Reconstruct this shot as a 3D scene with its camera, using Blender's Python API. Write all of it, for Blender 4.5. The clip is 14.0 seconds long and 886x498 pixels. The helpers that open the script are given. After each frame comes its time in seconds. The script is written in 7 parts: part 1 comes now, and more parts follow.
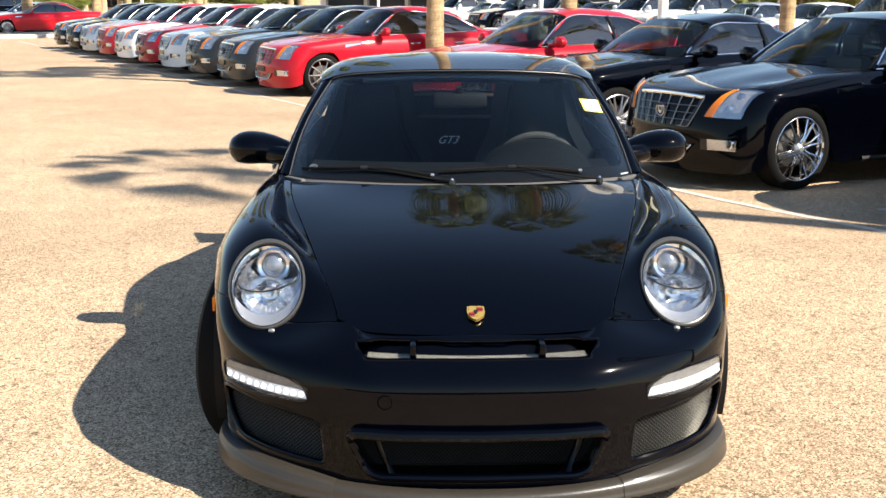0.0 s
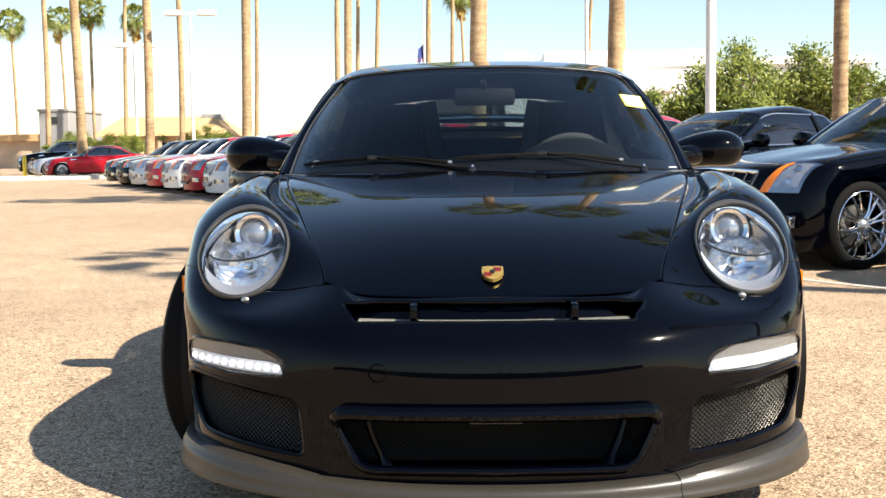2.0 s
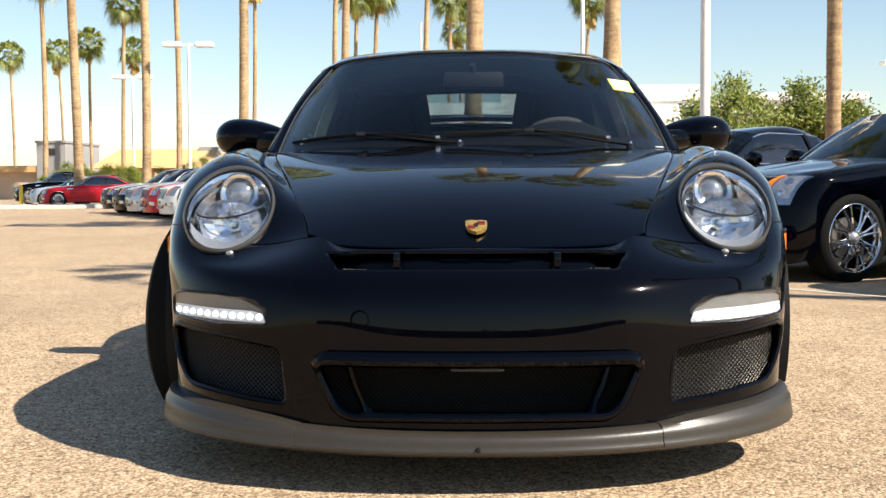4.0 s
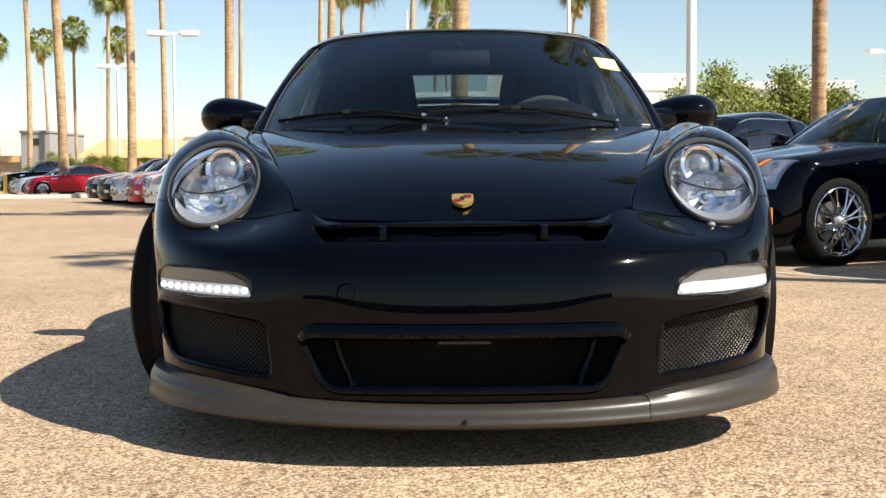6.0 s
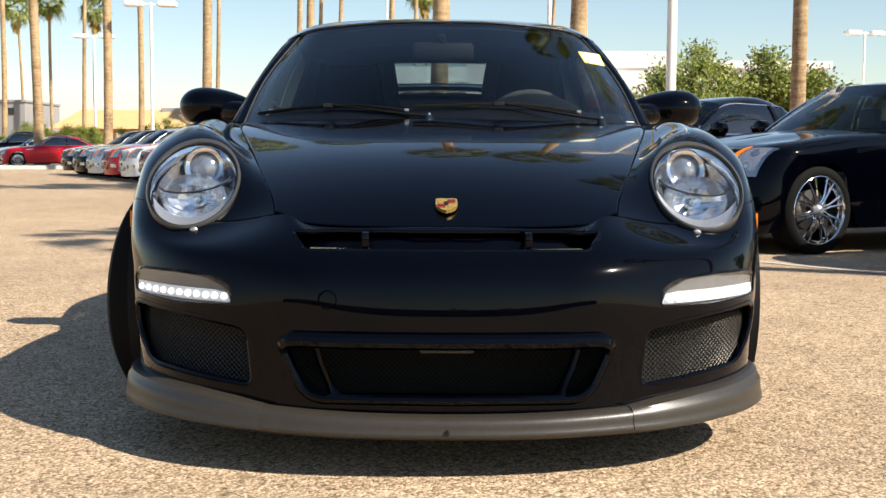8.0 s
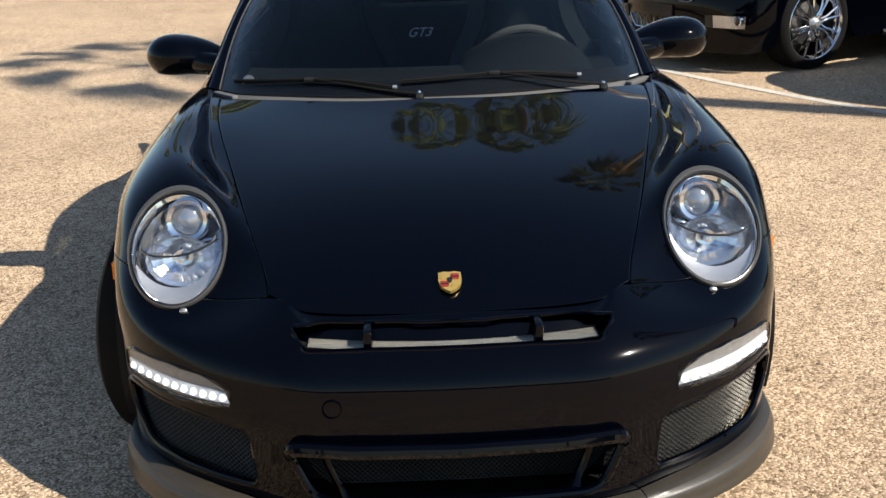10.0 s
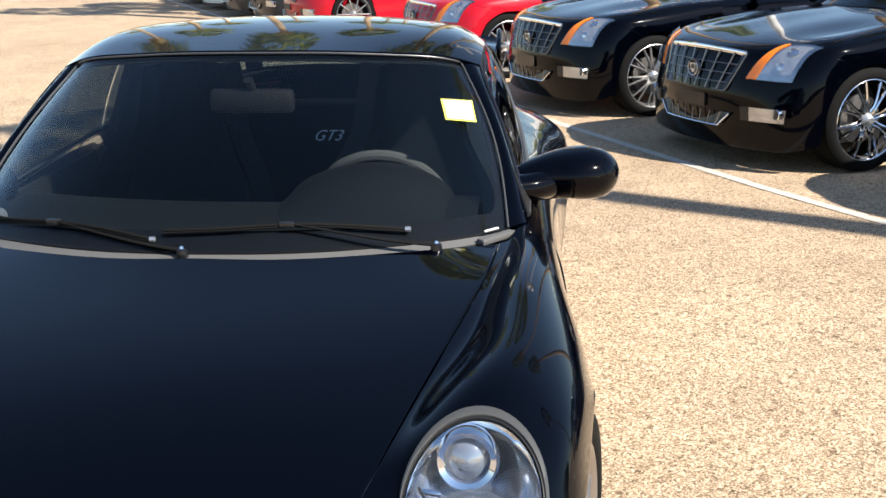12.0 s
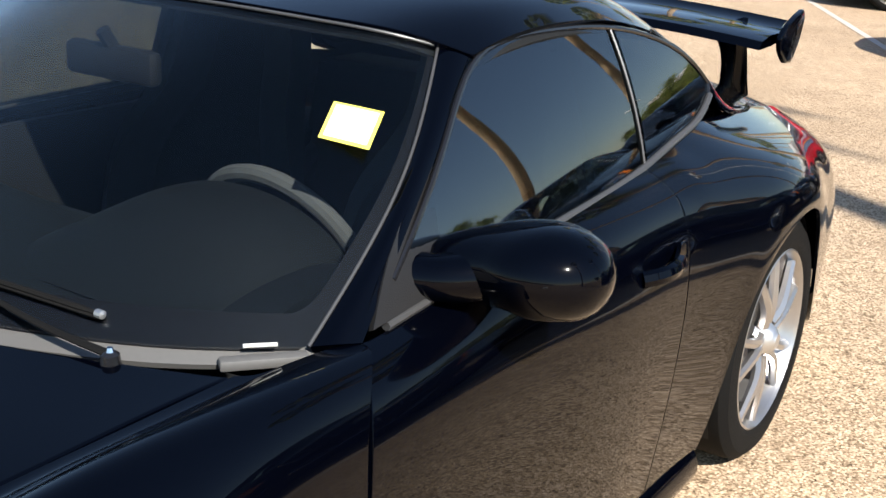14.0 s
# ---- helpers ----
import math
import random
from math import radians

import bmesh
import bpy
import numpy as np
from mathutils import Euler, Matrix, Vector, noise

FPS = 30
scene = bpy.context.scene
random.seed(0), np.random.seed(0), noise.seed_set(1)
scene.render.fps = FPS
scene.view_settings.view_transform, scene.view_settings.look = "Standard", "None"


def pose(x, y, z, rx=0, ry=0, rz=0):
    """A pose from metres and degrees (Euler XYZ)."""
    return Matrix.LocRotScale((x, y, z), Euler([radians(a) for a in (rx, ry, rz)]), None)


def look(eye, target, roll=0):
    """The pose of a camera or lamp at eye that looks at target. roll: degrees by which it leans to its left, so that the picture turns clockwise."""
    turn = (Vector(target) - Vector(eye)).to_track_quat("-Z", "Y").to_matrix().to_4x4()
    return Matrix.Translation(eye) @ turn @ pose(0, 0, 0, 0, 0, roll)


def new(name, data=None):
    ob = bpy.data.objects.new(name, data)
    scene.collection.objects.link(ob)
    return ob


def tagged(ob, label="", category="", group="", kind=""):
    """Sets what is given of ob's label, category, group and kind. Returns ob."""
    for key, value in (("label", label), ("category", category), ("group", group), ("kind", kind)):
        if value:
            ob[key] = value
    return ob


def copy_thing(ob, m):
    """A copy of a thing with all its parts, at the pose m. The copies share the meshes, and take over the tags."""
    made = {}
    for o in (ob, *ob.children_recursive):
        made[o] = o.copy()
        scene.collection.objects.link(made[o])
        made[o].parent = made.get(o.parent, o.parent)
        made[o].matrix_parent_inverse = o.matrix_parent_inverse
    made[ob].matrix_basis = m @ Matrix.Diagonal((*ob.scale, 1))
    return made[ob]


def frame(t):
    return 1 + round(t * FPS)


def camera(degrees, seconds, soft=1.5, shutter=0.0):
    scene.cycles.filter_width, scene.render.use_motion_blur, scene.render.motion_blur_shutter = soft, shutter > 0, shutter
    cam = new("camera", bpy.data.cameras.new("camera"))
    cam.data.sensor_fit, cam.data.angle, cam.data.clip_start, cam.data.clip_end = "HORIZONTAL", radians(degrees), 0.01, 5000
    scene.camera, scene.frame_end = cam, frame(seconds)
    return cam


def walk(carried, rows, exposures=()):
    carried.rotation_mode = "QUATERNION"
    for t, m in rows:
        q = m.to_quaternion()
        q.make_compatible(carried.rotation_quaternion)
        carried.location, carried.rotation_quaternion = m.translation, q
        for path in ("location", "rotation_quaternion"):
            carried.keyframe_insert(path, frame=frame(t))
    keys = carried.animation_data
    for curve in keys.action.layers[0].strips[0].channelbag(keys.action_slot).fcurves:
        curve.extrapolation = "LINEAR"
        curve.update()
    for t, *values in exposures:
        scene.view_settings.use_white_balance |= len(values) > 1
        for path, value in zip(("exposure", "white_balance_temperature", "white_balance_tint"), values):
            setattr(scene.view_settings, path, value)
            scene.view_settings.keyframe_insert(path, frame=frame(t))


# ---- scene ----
cam = camera(42.0, 14.0)
PATH = [
    (0, (-0.102, -3.136, 1.586), (-0.103, -1.181, 1.161), -0.1),
    (0.5, (-0.009, -3.131, 1.559), (-0.042, -1.174, 1.144), -1.5),
    (1, (0.061, -2.848, 1.467), (0.004, -0.885, 1.086), -0.8),
    (1.5, (0.026, -2.613, 1.189), (-0.022, -0.636, 0.885), -0.8),
    (2, (-0.004, -2.6, 0.953), (-0.09, -0.609, 0.786), -0.7),
    (2.5, (0.017, -2.644, 0.836), (-0.108, -0.656, 0.652), -0.5),
    (3, (0.025, -2.627, 0.771), (-0.07, -0.631, 0.694), -0.4),
    (5.3, (0.026, -2.619, 0.725), (-0.046, -0.626, 0.58), -0.3),
    (5.5, (0.021, -2.616, 0.705), (-0.048, -0.621, 0.579), -0.3),
    (6, (0.026, -2.615, 0.707), (-0.03, -0.62, 0.585), -0.4),
    (6.5, (0.033, -2.613, 0.712), (-0.011, -0.617, 0.597), -0.3),
    (7, (0.026, -2.611, 0.716), (-0.009, -0.614, 0.6), -0.0),
    (7.5, (0.023, -2.596, 0.734), (-0.009, -0.6, 0.621), 0.4),
    (7.7, (0.02, -2.588, 0.734), (-0.003, -0.591, 0.614), 0.5),
    (9.8, (-0.056, -2.315, 1.578), (-0.034, -0.418, 0.945), -1.2),
    (10, (-0.034, -2.255, 1.562), (-0.022, -0.357, 0.931), -1.8),
    (10.5, (0.1, -2.03, 1.581), (0.016, -0.118, 0.999), -2.7),
    (11, (0.22, -1.802, 1.595), (0.023, 0.116, 1.063), -3.3),
    (11.5, (0.418, -1.528, 1.624), (0.214, 0.392, 1.102), -2.2),
    (12, (0.755, -1.24, 1.613), (0.584, 0.678, 1.072), -0.7),
    (12.5, (1.048, -0.915, 1.619), (0.671, 0.952, 1.009), 2.1),
    (13, (1.298, -0.517, 1.645), (0.836, 1.33, 1.032), 3.8),
    (13.5, (1.533, -0.078, 1.6), (0.769, 1.663, 0.978), 2.9),
    (14, (1.648, 0.416, 1.537), (0.597, 1.994, 0.901), 3.0),
]
walk(cam, [(t, look(eye, target, roll)) for t, eye, target, roll in PATH], exposures=[(0, 1.33, 6650, 10), (1.0, 1.34, 6650, 10), (2.0, 1.24, 6650, 10), (2.5, 1.06, 6650, 10), (3.0, 1.03, 6700, 10), (5.3, 0.93, 6700, 10), (7.7, 0.90, 6700, 10), (9.8, 0.89, 6500, 10), (10.5, 1.08, 6450, 10), (11, 1.21, 6400, 10), (12, 1.25, 6300, 10), (14, 1.20, 6250, 10)])

# ---- light ----
SUN_EL, SUN_AZ = radians(42.0), Vector((0.86, -0.51, 0.0)).normalized()
sun_dir = Vector((SUN_AZ.x * math.cos(SUN_EL), SUN_AZ.y * math.cos(SUN_EL), math.sin(SUN_EL)))
sun_data = bpy.data.lights.new("sun", "SUN")
sun_data.energy, sun_data.angle, sun_data.color = 5.0, radians(0.53), (1.0, 0.93, 0.82)
sun_ob = new("sun", sun_data)
sun_ob.matrix_world = look(sun_dir * 60, (0, 0, 0))
world = bpy.data.worlds.new("sky")
scene.world = world
world.use_nodes = True
wn = world.node_tree.nodes
sky = wn.new("ShaderNodeTexSky")
sky.sky_type, sky.sun_disc = "NISHITA", False
sky.sun_elevation, sky.sun_rotation = SUN_EL, math.atan2(SUN_AZ.x, SUN_AZ.y)
sky.air_density, sky.dust_density, sky.ozone_density = 1.05, 0.3, 1.5
wn["Background"].inputs["Strength"].default_value = 0.081
world.node_tree.links.new(sky.outputs[0], wn["Background"].inputs["Color"])

# ---- tools ----
def tree_of(name):
    m = bpy.data.materials.new(name)
    m.use_nodes = True
    return m, m.node_tree.nodes, m.node_tree.links, m.node_tree.nodes["Principled BSDF"]


def plain(name, color, rough=0.5, metal=0.0, coat=0.0, vary=0.12, scale=9.0, bump=0.0, bump_scale=60.0, ior=1.5, spec=0.5, coat_ior=1.5, coat_rough=0.02):
    """A material with variation at two scales, and fine relief."""
    m, n, l, b = tree_of(name)
    co = n.new("ShaderNodeTexCoord")
    big, fine, mix = n.new("ShaderNodeTexNoise"), n.new("ShaderNodeTexNoise"), n.new("ShaderNodeMix")
    big.inputs["Scale"].default_value, fine.inputs["Scale"].default_value = scale, scale * 11
    big.inputs["Detail"].default_value = 4
    l.new(co.outputs["Object"], big.inputs["Vector"]), l.new(co.outputs["Object"], fine.inputs["Vector"])
    add = n.new("ShaderNodeMath")
    add.operation = "ADD"
    l.new(big.outputs["Fac"], add.inputs[0]), l.new(fine.outputs["Fac"], add.inputs[1])
    half = n.new("ShaderNodeMath")
    half.operation, half.inputs[1].default_value = "MULTIPLY", 0.5
    l.new(add.outputs[0], half.inputs[0])
    mix.data_type = "RGBA"
    mix.inputs["A"].default_value = (*[c * (1 - vary) for c in color], 1)
    mix.inputs["B"].default_value = (*[min(1, c * (1 + vary)) for c in color], 1)
    l.new(half.outputs[0], mix.inputs["Factor"]), l.new(mix.outputs["Result"], b.inputs["Base Color"])
    b.inputs["Roughness"].default_value, b.inputs["Metallic"].default_value = rough, metal
    b.inputs["Coat Weight"].default_value, b.inputs["Coat Roughness"].default_value, b.inputs["Coat IOR"].default_value = coat, coat_rough, coat_ior
    b.inputs["IOR"].default_value, b.inputs["Specular IOR Level"].default_value = ior, spec
    if bump:
        bm_, tex = n.new("ShaderNodeBump"), n.new("ShaderNodeTexNoise")
        tex.inputs["Scale"].default_value, tex.inputs["Detail"].default_value = bump_scale, 3
        bm_.inputs["Strength"].default_value, bm_.inputs["Distance"].default_value = bump, 0.004
        l.new(co.outputs["Object"], tex.inputs["Vector"]), l.new(tex.outputs["Fac"], bm_.inputs["Height"])
        l.new(bm_.outputs[0], b.inputs["Normal"])
    return m


def glass(name, tint, base=0.04, rough=0.0):
    """A thin pane: tinted see-through, with a mirror sheen that grows towards grazing angles."""
    m, n, l, b = tree_of(name)
    n.remove(b)
    clear, shine, mix, lw = n.new("ShaderNodeBsdfTransparent"), n.new("ShaderNodeBsdfGlossy"), n.new("ShaderNodeMixShader"), n.new("ShaderNodeLayerWeight")
    clear.inputs["Color"].default_value = (*tint, 1)
    shine.inputs["Roughness"].default_value = rough
    power, scale = n.new("ShaderNodeMath"), n.new("ShaderNodeMath")
    power.operation, power.inputs[1].default_value = "POWER", 5.0
    scale.operation, scale.inputs[1].default_value, scale.inputs[2].default_value = "MULTIPLY_ADD", 1 - base, base
    l.new(lw.outputs["Facing"], power.inputs[0]), l.new(power.outputs[0], scale.inputs[0])
    l.new(scale.outputs[0], mix.inputs[0]), l.new(clear.outputs[0], mix.inputs[1]), l.new(shine.outputs[0], mix.inputs[2])
    l.new(mix.outputs[0], n["Material Output"].inputs["Surface"])
    return m


def glow(name, color, strength):
    m, n, l, b = tree_of(name)
    b.inputs["Base Color"].default_value = (*color, 1)
    b.inputs["Emission Color"].default_value, b.inputs["Emission Strength"].default_value = (*color, 1), strength
    return m


def part(name, bm, material, parent=None, label="", smooth=True, angle=35):
    """Links a bmesh (or mesh) as one mesh object under a thing or a part."""
    if isinstance(bm, bmesh.types.BMesh):
        me = bpy.data.meshes.new(name)
        bm.to_mesh(me)
        bm.free()
    else:
        me = bm
    me.materials.clear()
    me.materials.append(material)
    if smooth and len(me.polygons):
        me.polygons.foreach_set("use_smooth", [True] * len(me.polygons))
        if angle:
            me.set_sharp_from_angle(angle=radians(angle))
    ob = new(name, me)
    if parent:
        ob.parent = parent
    return tagged(ob, label)


def thing(name, label, category, group="", kind="", m=None):
    ob = new(name)
    ob.empty_display_size = 0.2
    if m is not None:
        ob.matrix_world = m
    return tagged(ob, label, category, group, kind)


def curve_through(points, per):
    """A smooth curve (natural cubic spline by chord length) through points, per steps between each two."""
    p = np.asarray(points, float)
    t = np.r_[0, np.cumsum(np.maximum(np.linalg.norm(np.diff(p, axis=0), axis=-1), 1e-6))]
    return spline(t, p, np.concatenate([np.linspace(t[i], t[i + 1], per, endpoint=False) for i in range(len(t) - 1)] + [t[-1:]]))


def spline(t, p, at):
    n, h = len(t), np.diff(t)
    a, r = np.eye(n), np.zeros_like(p)
    for i in range(1, n - 1):
        a[i, i - 1 : i + 2] = h[i - 1], 2 * (h[i - 1] + h[i]), h[i]
        r[i] = 6 * ((p[i + 1] - p[i]) / h[i] - (p[i] - p[i - 1]) / h[i - 1])
    m = np.linalg.solve(a, r.reshape(n, -1)).reshape(p.shape)
    k = np.clip(np.searchsorted(t, at, "right") - 1, 0, n - 2)
    sh = (-1,) + (1,) * (p.ndim - 1)
    hk, d0, d1 = h[k].reshape(sh), (t[k + 1] - at).reshape(sh), (at - t[k]).reshape(sh)
    return (m[k] * d0**3 + m[k + 1] * d1**3) / (6 * hk) + (p[k] / hk - m[k] * hk / 6) * d0 + (p[k + 1] / hk - m[k + 1] * hk / 6) * d1


def surface(rows, per_u, per_v):
    """A smooth sheet through a cage rows[station][rail] of points: per_u steps between stations, per_v between rails."""
    p = np.asarray(rows, float)
    tu = np.r_[0, np.cumsum(np.linalg.norm(np.diff(p, axis=0), axis=-1).mean(1))]
    tv = np.r_[0, np.cumsum(np.linalg.norm(np.diff(p, axis=1), axis=-1).mean(0))]
    steps = lambda t, k: np.concatenate([np.linspace(t[i], t[i + 1], k, endpoint=False) for i in range(len(t) - 1)] + [t[-1:]])  # noqa: E731
    q = spline(tu, p, steps(tu, per_u))
    return np.swapaxes(spline(tv, np.swapaxes(q, 0, 1), steps(tv, per_v)), 0, 1)


def mirrored(rows):
    """The cage of both halves from the right half's, whose first rail is the centre line."""
    p = np.asarray(rows, float)
    left = p[:, :0:-1].copy()
    left[..., 0] *= -1
    return np.concatenate([left, p], 1)


def normals_of(g):
    du, dv = np.gradient(g, axis=0), np.gradient(g, axis=1)
    c = np.cross(du, dv)
    return c / np.maximum(np.linalg.norm(c, axis=-1, keepdims=True), 1e-9)


def sheet(g, thick=0.0, edge=(0, 0, 0, 0), out=None):
    """A bmesh of the grid g[i][j], as a closed shell of that thickness if any. edge: by how much the borders (first u, last u, first v, last v)
    roll inwards, as a panel's edge does at a shut line. out: a point on the inside, from which faces turn away."""
    g = np.asarray(g, float).copy()
    n = normals_of(g)
    if out is not None and (n * (g - np.asarray(out, float))).sum() < 0:
        n = -n
        g, n = g[:, ::-1], n[:, ::-1]
        edge = (edge[0], edge[1], edge[3], edge[2])
    for k, e in enumerate(edge):
        if not e:
            continue
        ax, end = k // 2, k % 2
        take = (lambda a, i: a[i if not end else -1 - i]) if ax == 0 else (lambda a, i: a[:, i if not end else -1 - i])
        b, i1, nb = take(g, 0), take(g, 1), take(n, 0)
        d = i1 - b
        d /= np.maximum(np.linalg.norm(d, axis=-1, keepdims=True), 1e-9)
        ring = [b + d * 0.0015 - nb * e * 1.5, b + d * 0.0015 - nb * e * 0.25, b + d * (0.0015 + e * 0.5), b + d * (0.0035 + e)]
        ring = ring if not end else ring[::-1]
        inner = (g[1:] if not end else g[:-1]) if ax == 0 else (g[:, 1:] if not end else g[:, :-1])
        ring = np.stack(ring, ax)
        g = np.concatenate([ring, inner] if not end else [inner, ring], ax)
        nn = np.stack([nb] * 4, ax)
        innern = (n[1:] if not end else n[:-1]) if ax == 0 else (n[:, 1:] if not end else n[:, :-1])
        n = np.concatenate([nn, innern] if not end else [innern, nn], ax)
    nu, nv = g.shape[:2]
    bm = bmesh.new()
    top = [[bm.verts.new(g[i, j]) for j in range(nv)] for i in range(nu)]

    def face(*vs):
        vs = list(dict.fromkeys(vs))
        if len(vs) > 2:
            try:
                bm.faces.new(vs)
            except ValueError:
                pass

    for i in range(nu - 1):
        for j in range(nv - 1):
            face(top[i][j], top[i + 1][j], top[i + 1][j + 1], top[i][j + 1])
    if thick:
        low = [[bm.verts.new(g[i, j] - n[i, j] * thick) for j in range(nv)] for i in range(nu)]
        for i in range(nu - 1):
            for j in range(nv - 1):
                face(low[i][j + 1], low[i + 1][j + 1], low[i + 1][j], low[i][j])
            face(top[i][0], low[i][0], low[i + 1][0], top[i + 1][0])
            face(top[i + 1][-1], low[i + 1][-1], low[i][-1], top[i][-1])
        for j in range(nv - 1):
            face(top[0][j + 1], low[0][j + 1], low[0][j], top[0][j])
            face(top[-1][j], low[-1][j], low[-1][j + 1], top[-1][j + 1])
        bmesh.ops.recalc_face_normals(bm, faces=bm.faces)
    bm.normal_update()
    return bm


def tube(bm, path, radius, sides=10, cap=True, squash=1.0):
    """A round bar along a path; radius: one number or one a point."""
    path = [Vector(p) for p in path]
    rad = [radius] * len(path) if isinstance(radius, (int, float)) else list(radius)
    rings, ref = [], None
    for i, p in enumerate(path):
        d = (path[min(i + 1, len(path) - 1)] - path[max(i - 1, 0)]).normalized()
        if ref is None:
            ref = d.orthogonal().normalized() if abs(d.z) > 0.9 else d.cross(Vector((0, 0, 1))).normalized()
        ref = (ref - d * ref.dot(d)).normalized()
        other = d.cross(ref)
        rings.append([bm.verts.new(p + (ref * math.cos(a) + other * math.sin(a) * squash) * rad[i]) for a in (2 * math.pi * k / sides for k in range(sides))])
    for a, b in zip(rings, rings[1:]):
        for k in range(sides):
            bm.faces.new((a[k], a[(k + 1) % sides], b[(k + 1) % sides], b[k]))
    if cap:
        bm.faces.new(rings[0][::-1]), bm.faces.new(rings[-1])
    return bm


def lathe(bm, profile, axis="x", sides=40, at=(0, 0, 0), closed=False):
    """Turns a profile of (along, radius) round an axis."""
    at = Vector(at)
    put = {"x": lambda a, r, c, s: Vector((a, r * c, r * s)), "y": lambda a, r, c, s: Vector((r * c, a, r * s)), "z": lambda a, r, c, s: Vector((r * c, r * s, a))}[axis]
    rings = [[bm.verts.new(at + put(a, r, math.cos(2 * math.pi * k / sides), math.sin(2 * math.pi * k / sides))) for k in range(sides)] for a, r in profile]
    pairs = list(zip(rings, rings[1:])) + ([(rings[-1], rings[0])] if closed else [])
    for a, b in pairs:
        for k in range(sides):
            bm.faces.new((a[k], a[(k + 1) % sides], b[(k + 1) % sides], b[k]))
    return bm


def box(bm, lo, hi, m=None, bevel=0.0):
    vs = bmesh.ops.create_cube(bm, size=1.0)["verts"]
    lo, hi = Vector(lo), Vector(hi)
    for v in vs:
        v.co = Vector(((v.co.x + 0.5) * (hi.x - lo.x) + lo.x, (v.co.y + 0.5) * (hi.y - lo.y) + lo.y, (v.co.z + 0.5) * (hi.z - lo.z) + lo.z))
    if bevel:
        es = {e for v in vs for e in v.link_edges}
        vs = [v for v in bmesh.ops.bevel(bm, geom=list(es), offset=bevel, segments=2, profile=0.5, affect="EDGES")["verts"]] or vs
    if m is not None:
        bmesh.ops.transform(bm, matrix=m, verts=list({v for v in vs}))
    return bm


def prism(outline, y0, y1, scale1=1.0):
    """A closed solid from an outline of (x, z), from y0 to y1."""
    bm = bmesh.new()
    c = np.mean(outline, 0)
    a = [bm.verts.new((x, y0, z)) for x, z in outline]
    b = [bm.verts.new((c[0] + (x - c[0]) * scale1, y1, c[1] + (z - c[1]) * scale1)) for x, z in outline]
    n = len(a)
    bm.faces.new(a), bm.faces.new(b[::-1])
    for k in range(n):
        bm.faces.new((a[(k + 1) % n], a[k], b[k], b[(k + 1) % n]))
    bmesh.ops.recalc_face_normals(bm, faces=bm.faces)
    return bm


def rounded(corners, radius, seg=5):
    """An outline of (x, z) with its corners rounded."""
    out, n = [], len(corners)
    for i in range(n):
        p, a, b = (np.array(corners[k % n], float) for k in (i, i - 1, i + 1))
        r = min(radius, 0.45 * np.linalg.norm(a - p), 0.45 * np.linalg.norm(b - p))
        s, e = p + (a - p) / np.linalg.norm(a - p) * r, p + (b - p) / np.linalg.norm(b - p) * r
        out += [tuple((1 - t) ** 2 * s + 2 * t * (1 - t) * p + t * t * e) for t in np.linspace(0, 1, seg)]
    return out


def carve(bm, cutters):
    """The solid bm with the cutters (bmeshes) taken away."""
    me = bpy.data.meshes.new("solid")
    bm.to_mesh(me)
    bm.free()
    ob = new("solid", me)
    tools = []
    for c in cutters:
        cm = bpy.data.meshes.new("cutter")
        c.to_mesh(cm)
        c.free()
        tools.append(new("cutter", cm))
        mod = ob.modifiers.new("cut", "BOOLEAN")
        mod.operation, mod.object, mod.solver = "DIFFERENCE", tools[-1], "MANIFOLD"
    bpy.context.view_layer.update()
    dg = bpy.context.evaluated_depsgraph_get()
    done = bpy.data.meshes.new_from_object(ob.evaluated_get(dg))
    for o in (ob, *tools):
        data = o.data
        bpy.data.objects.remove(o)
        bpy.data.meshes.remove(data)
    return done


def moved(bm, m):
    bmesh.ops.transform(bm, matrix=m, verts=bm.verts)
    return bm

# ---- materials ----
black_paint = plain("black_paint", (0.0003, 0.0005, 0.0016), 0.13, coat=1.0, vary=0.2, scale=3, spec=0.02, coat_ior=1.25, coat_rough=0.02)
black_gloss = plain("black_gloss_plastic", (0.008, 0.008, 0.009), 0.12, vary=0.2)
black_matt = plain("black_matt_plastic", (0.006, 0.006, 0.0065), 0.6, bump=0.3, bump_scale=400, spec=0.2)
grey_lip = plain("worn_grey_rubber", (0.027, 0.023, 0.018), 0.38, vary=0.4, scale=7, bump=0.08, bump_scale=160)
tyre_rubber = plain("tyre_rubber", (0.0045, 0.0044, 0.0043), 0.8, bump=0.3, bump_scale=200, spec=0.12)
silver = plain("silver_wheel_paint", (0.38, 0.37, 0.365), 0.28, metal=0.85, coat=0.6, vary=0.05)
chrome = plain("chrome", (0.78, 0.78, 0.79), 0.06, metal=1.0, vary=0.04)
satin = plain("satin_aluminium", (0.55, 0.55, 0.55), 0.35, metal=0.9, vary=0.08)
trim_grey = plain("anodised_window_trim", (0.075, 0.075, 0.077), 0.42, metal=0.5, vary=0.1)
lamp_reflector = plain("lamp_reflector", (0.58, 0.56, 0.53), 0.10, metal=1.0, vary=0.3, scale=25)
amber = plain("amber_lens", (0.85, 0.22, 0.01), 0.12, vary=0.1)
red_lens = plain("red_lens", (0.35, 0.01, 0.01), 0.12, vary=0.1)
clear_lens = glass("clear_lens", (0.95, 0.96, 0.97), 0.03)
windscreen_glass = glass("tinted_windscreen", (0.80, 0.85, 0.86), 0.02)
side_glass = glass("tinted_side_glass", (0.36, 0.39, 0.39), 0.15)
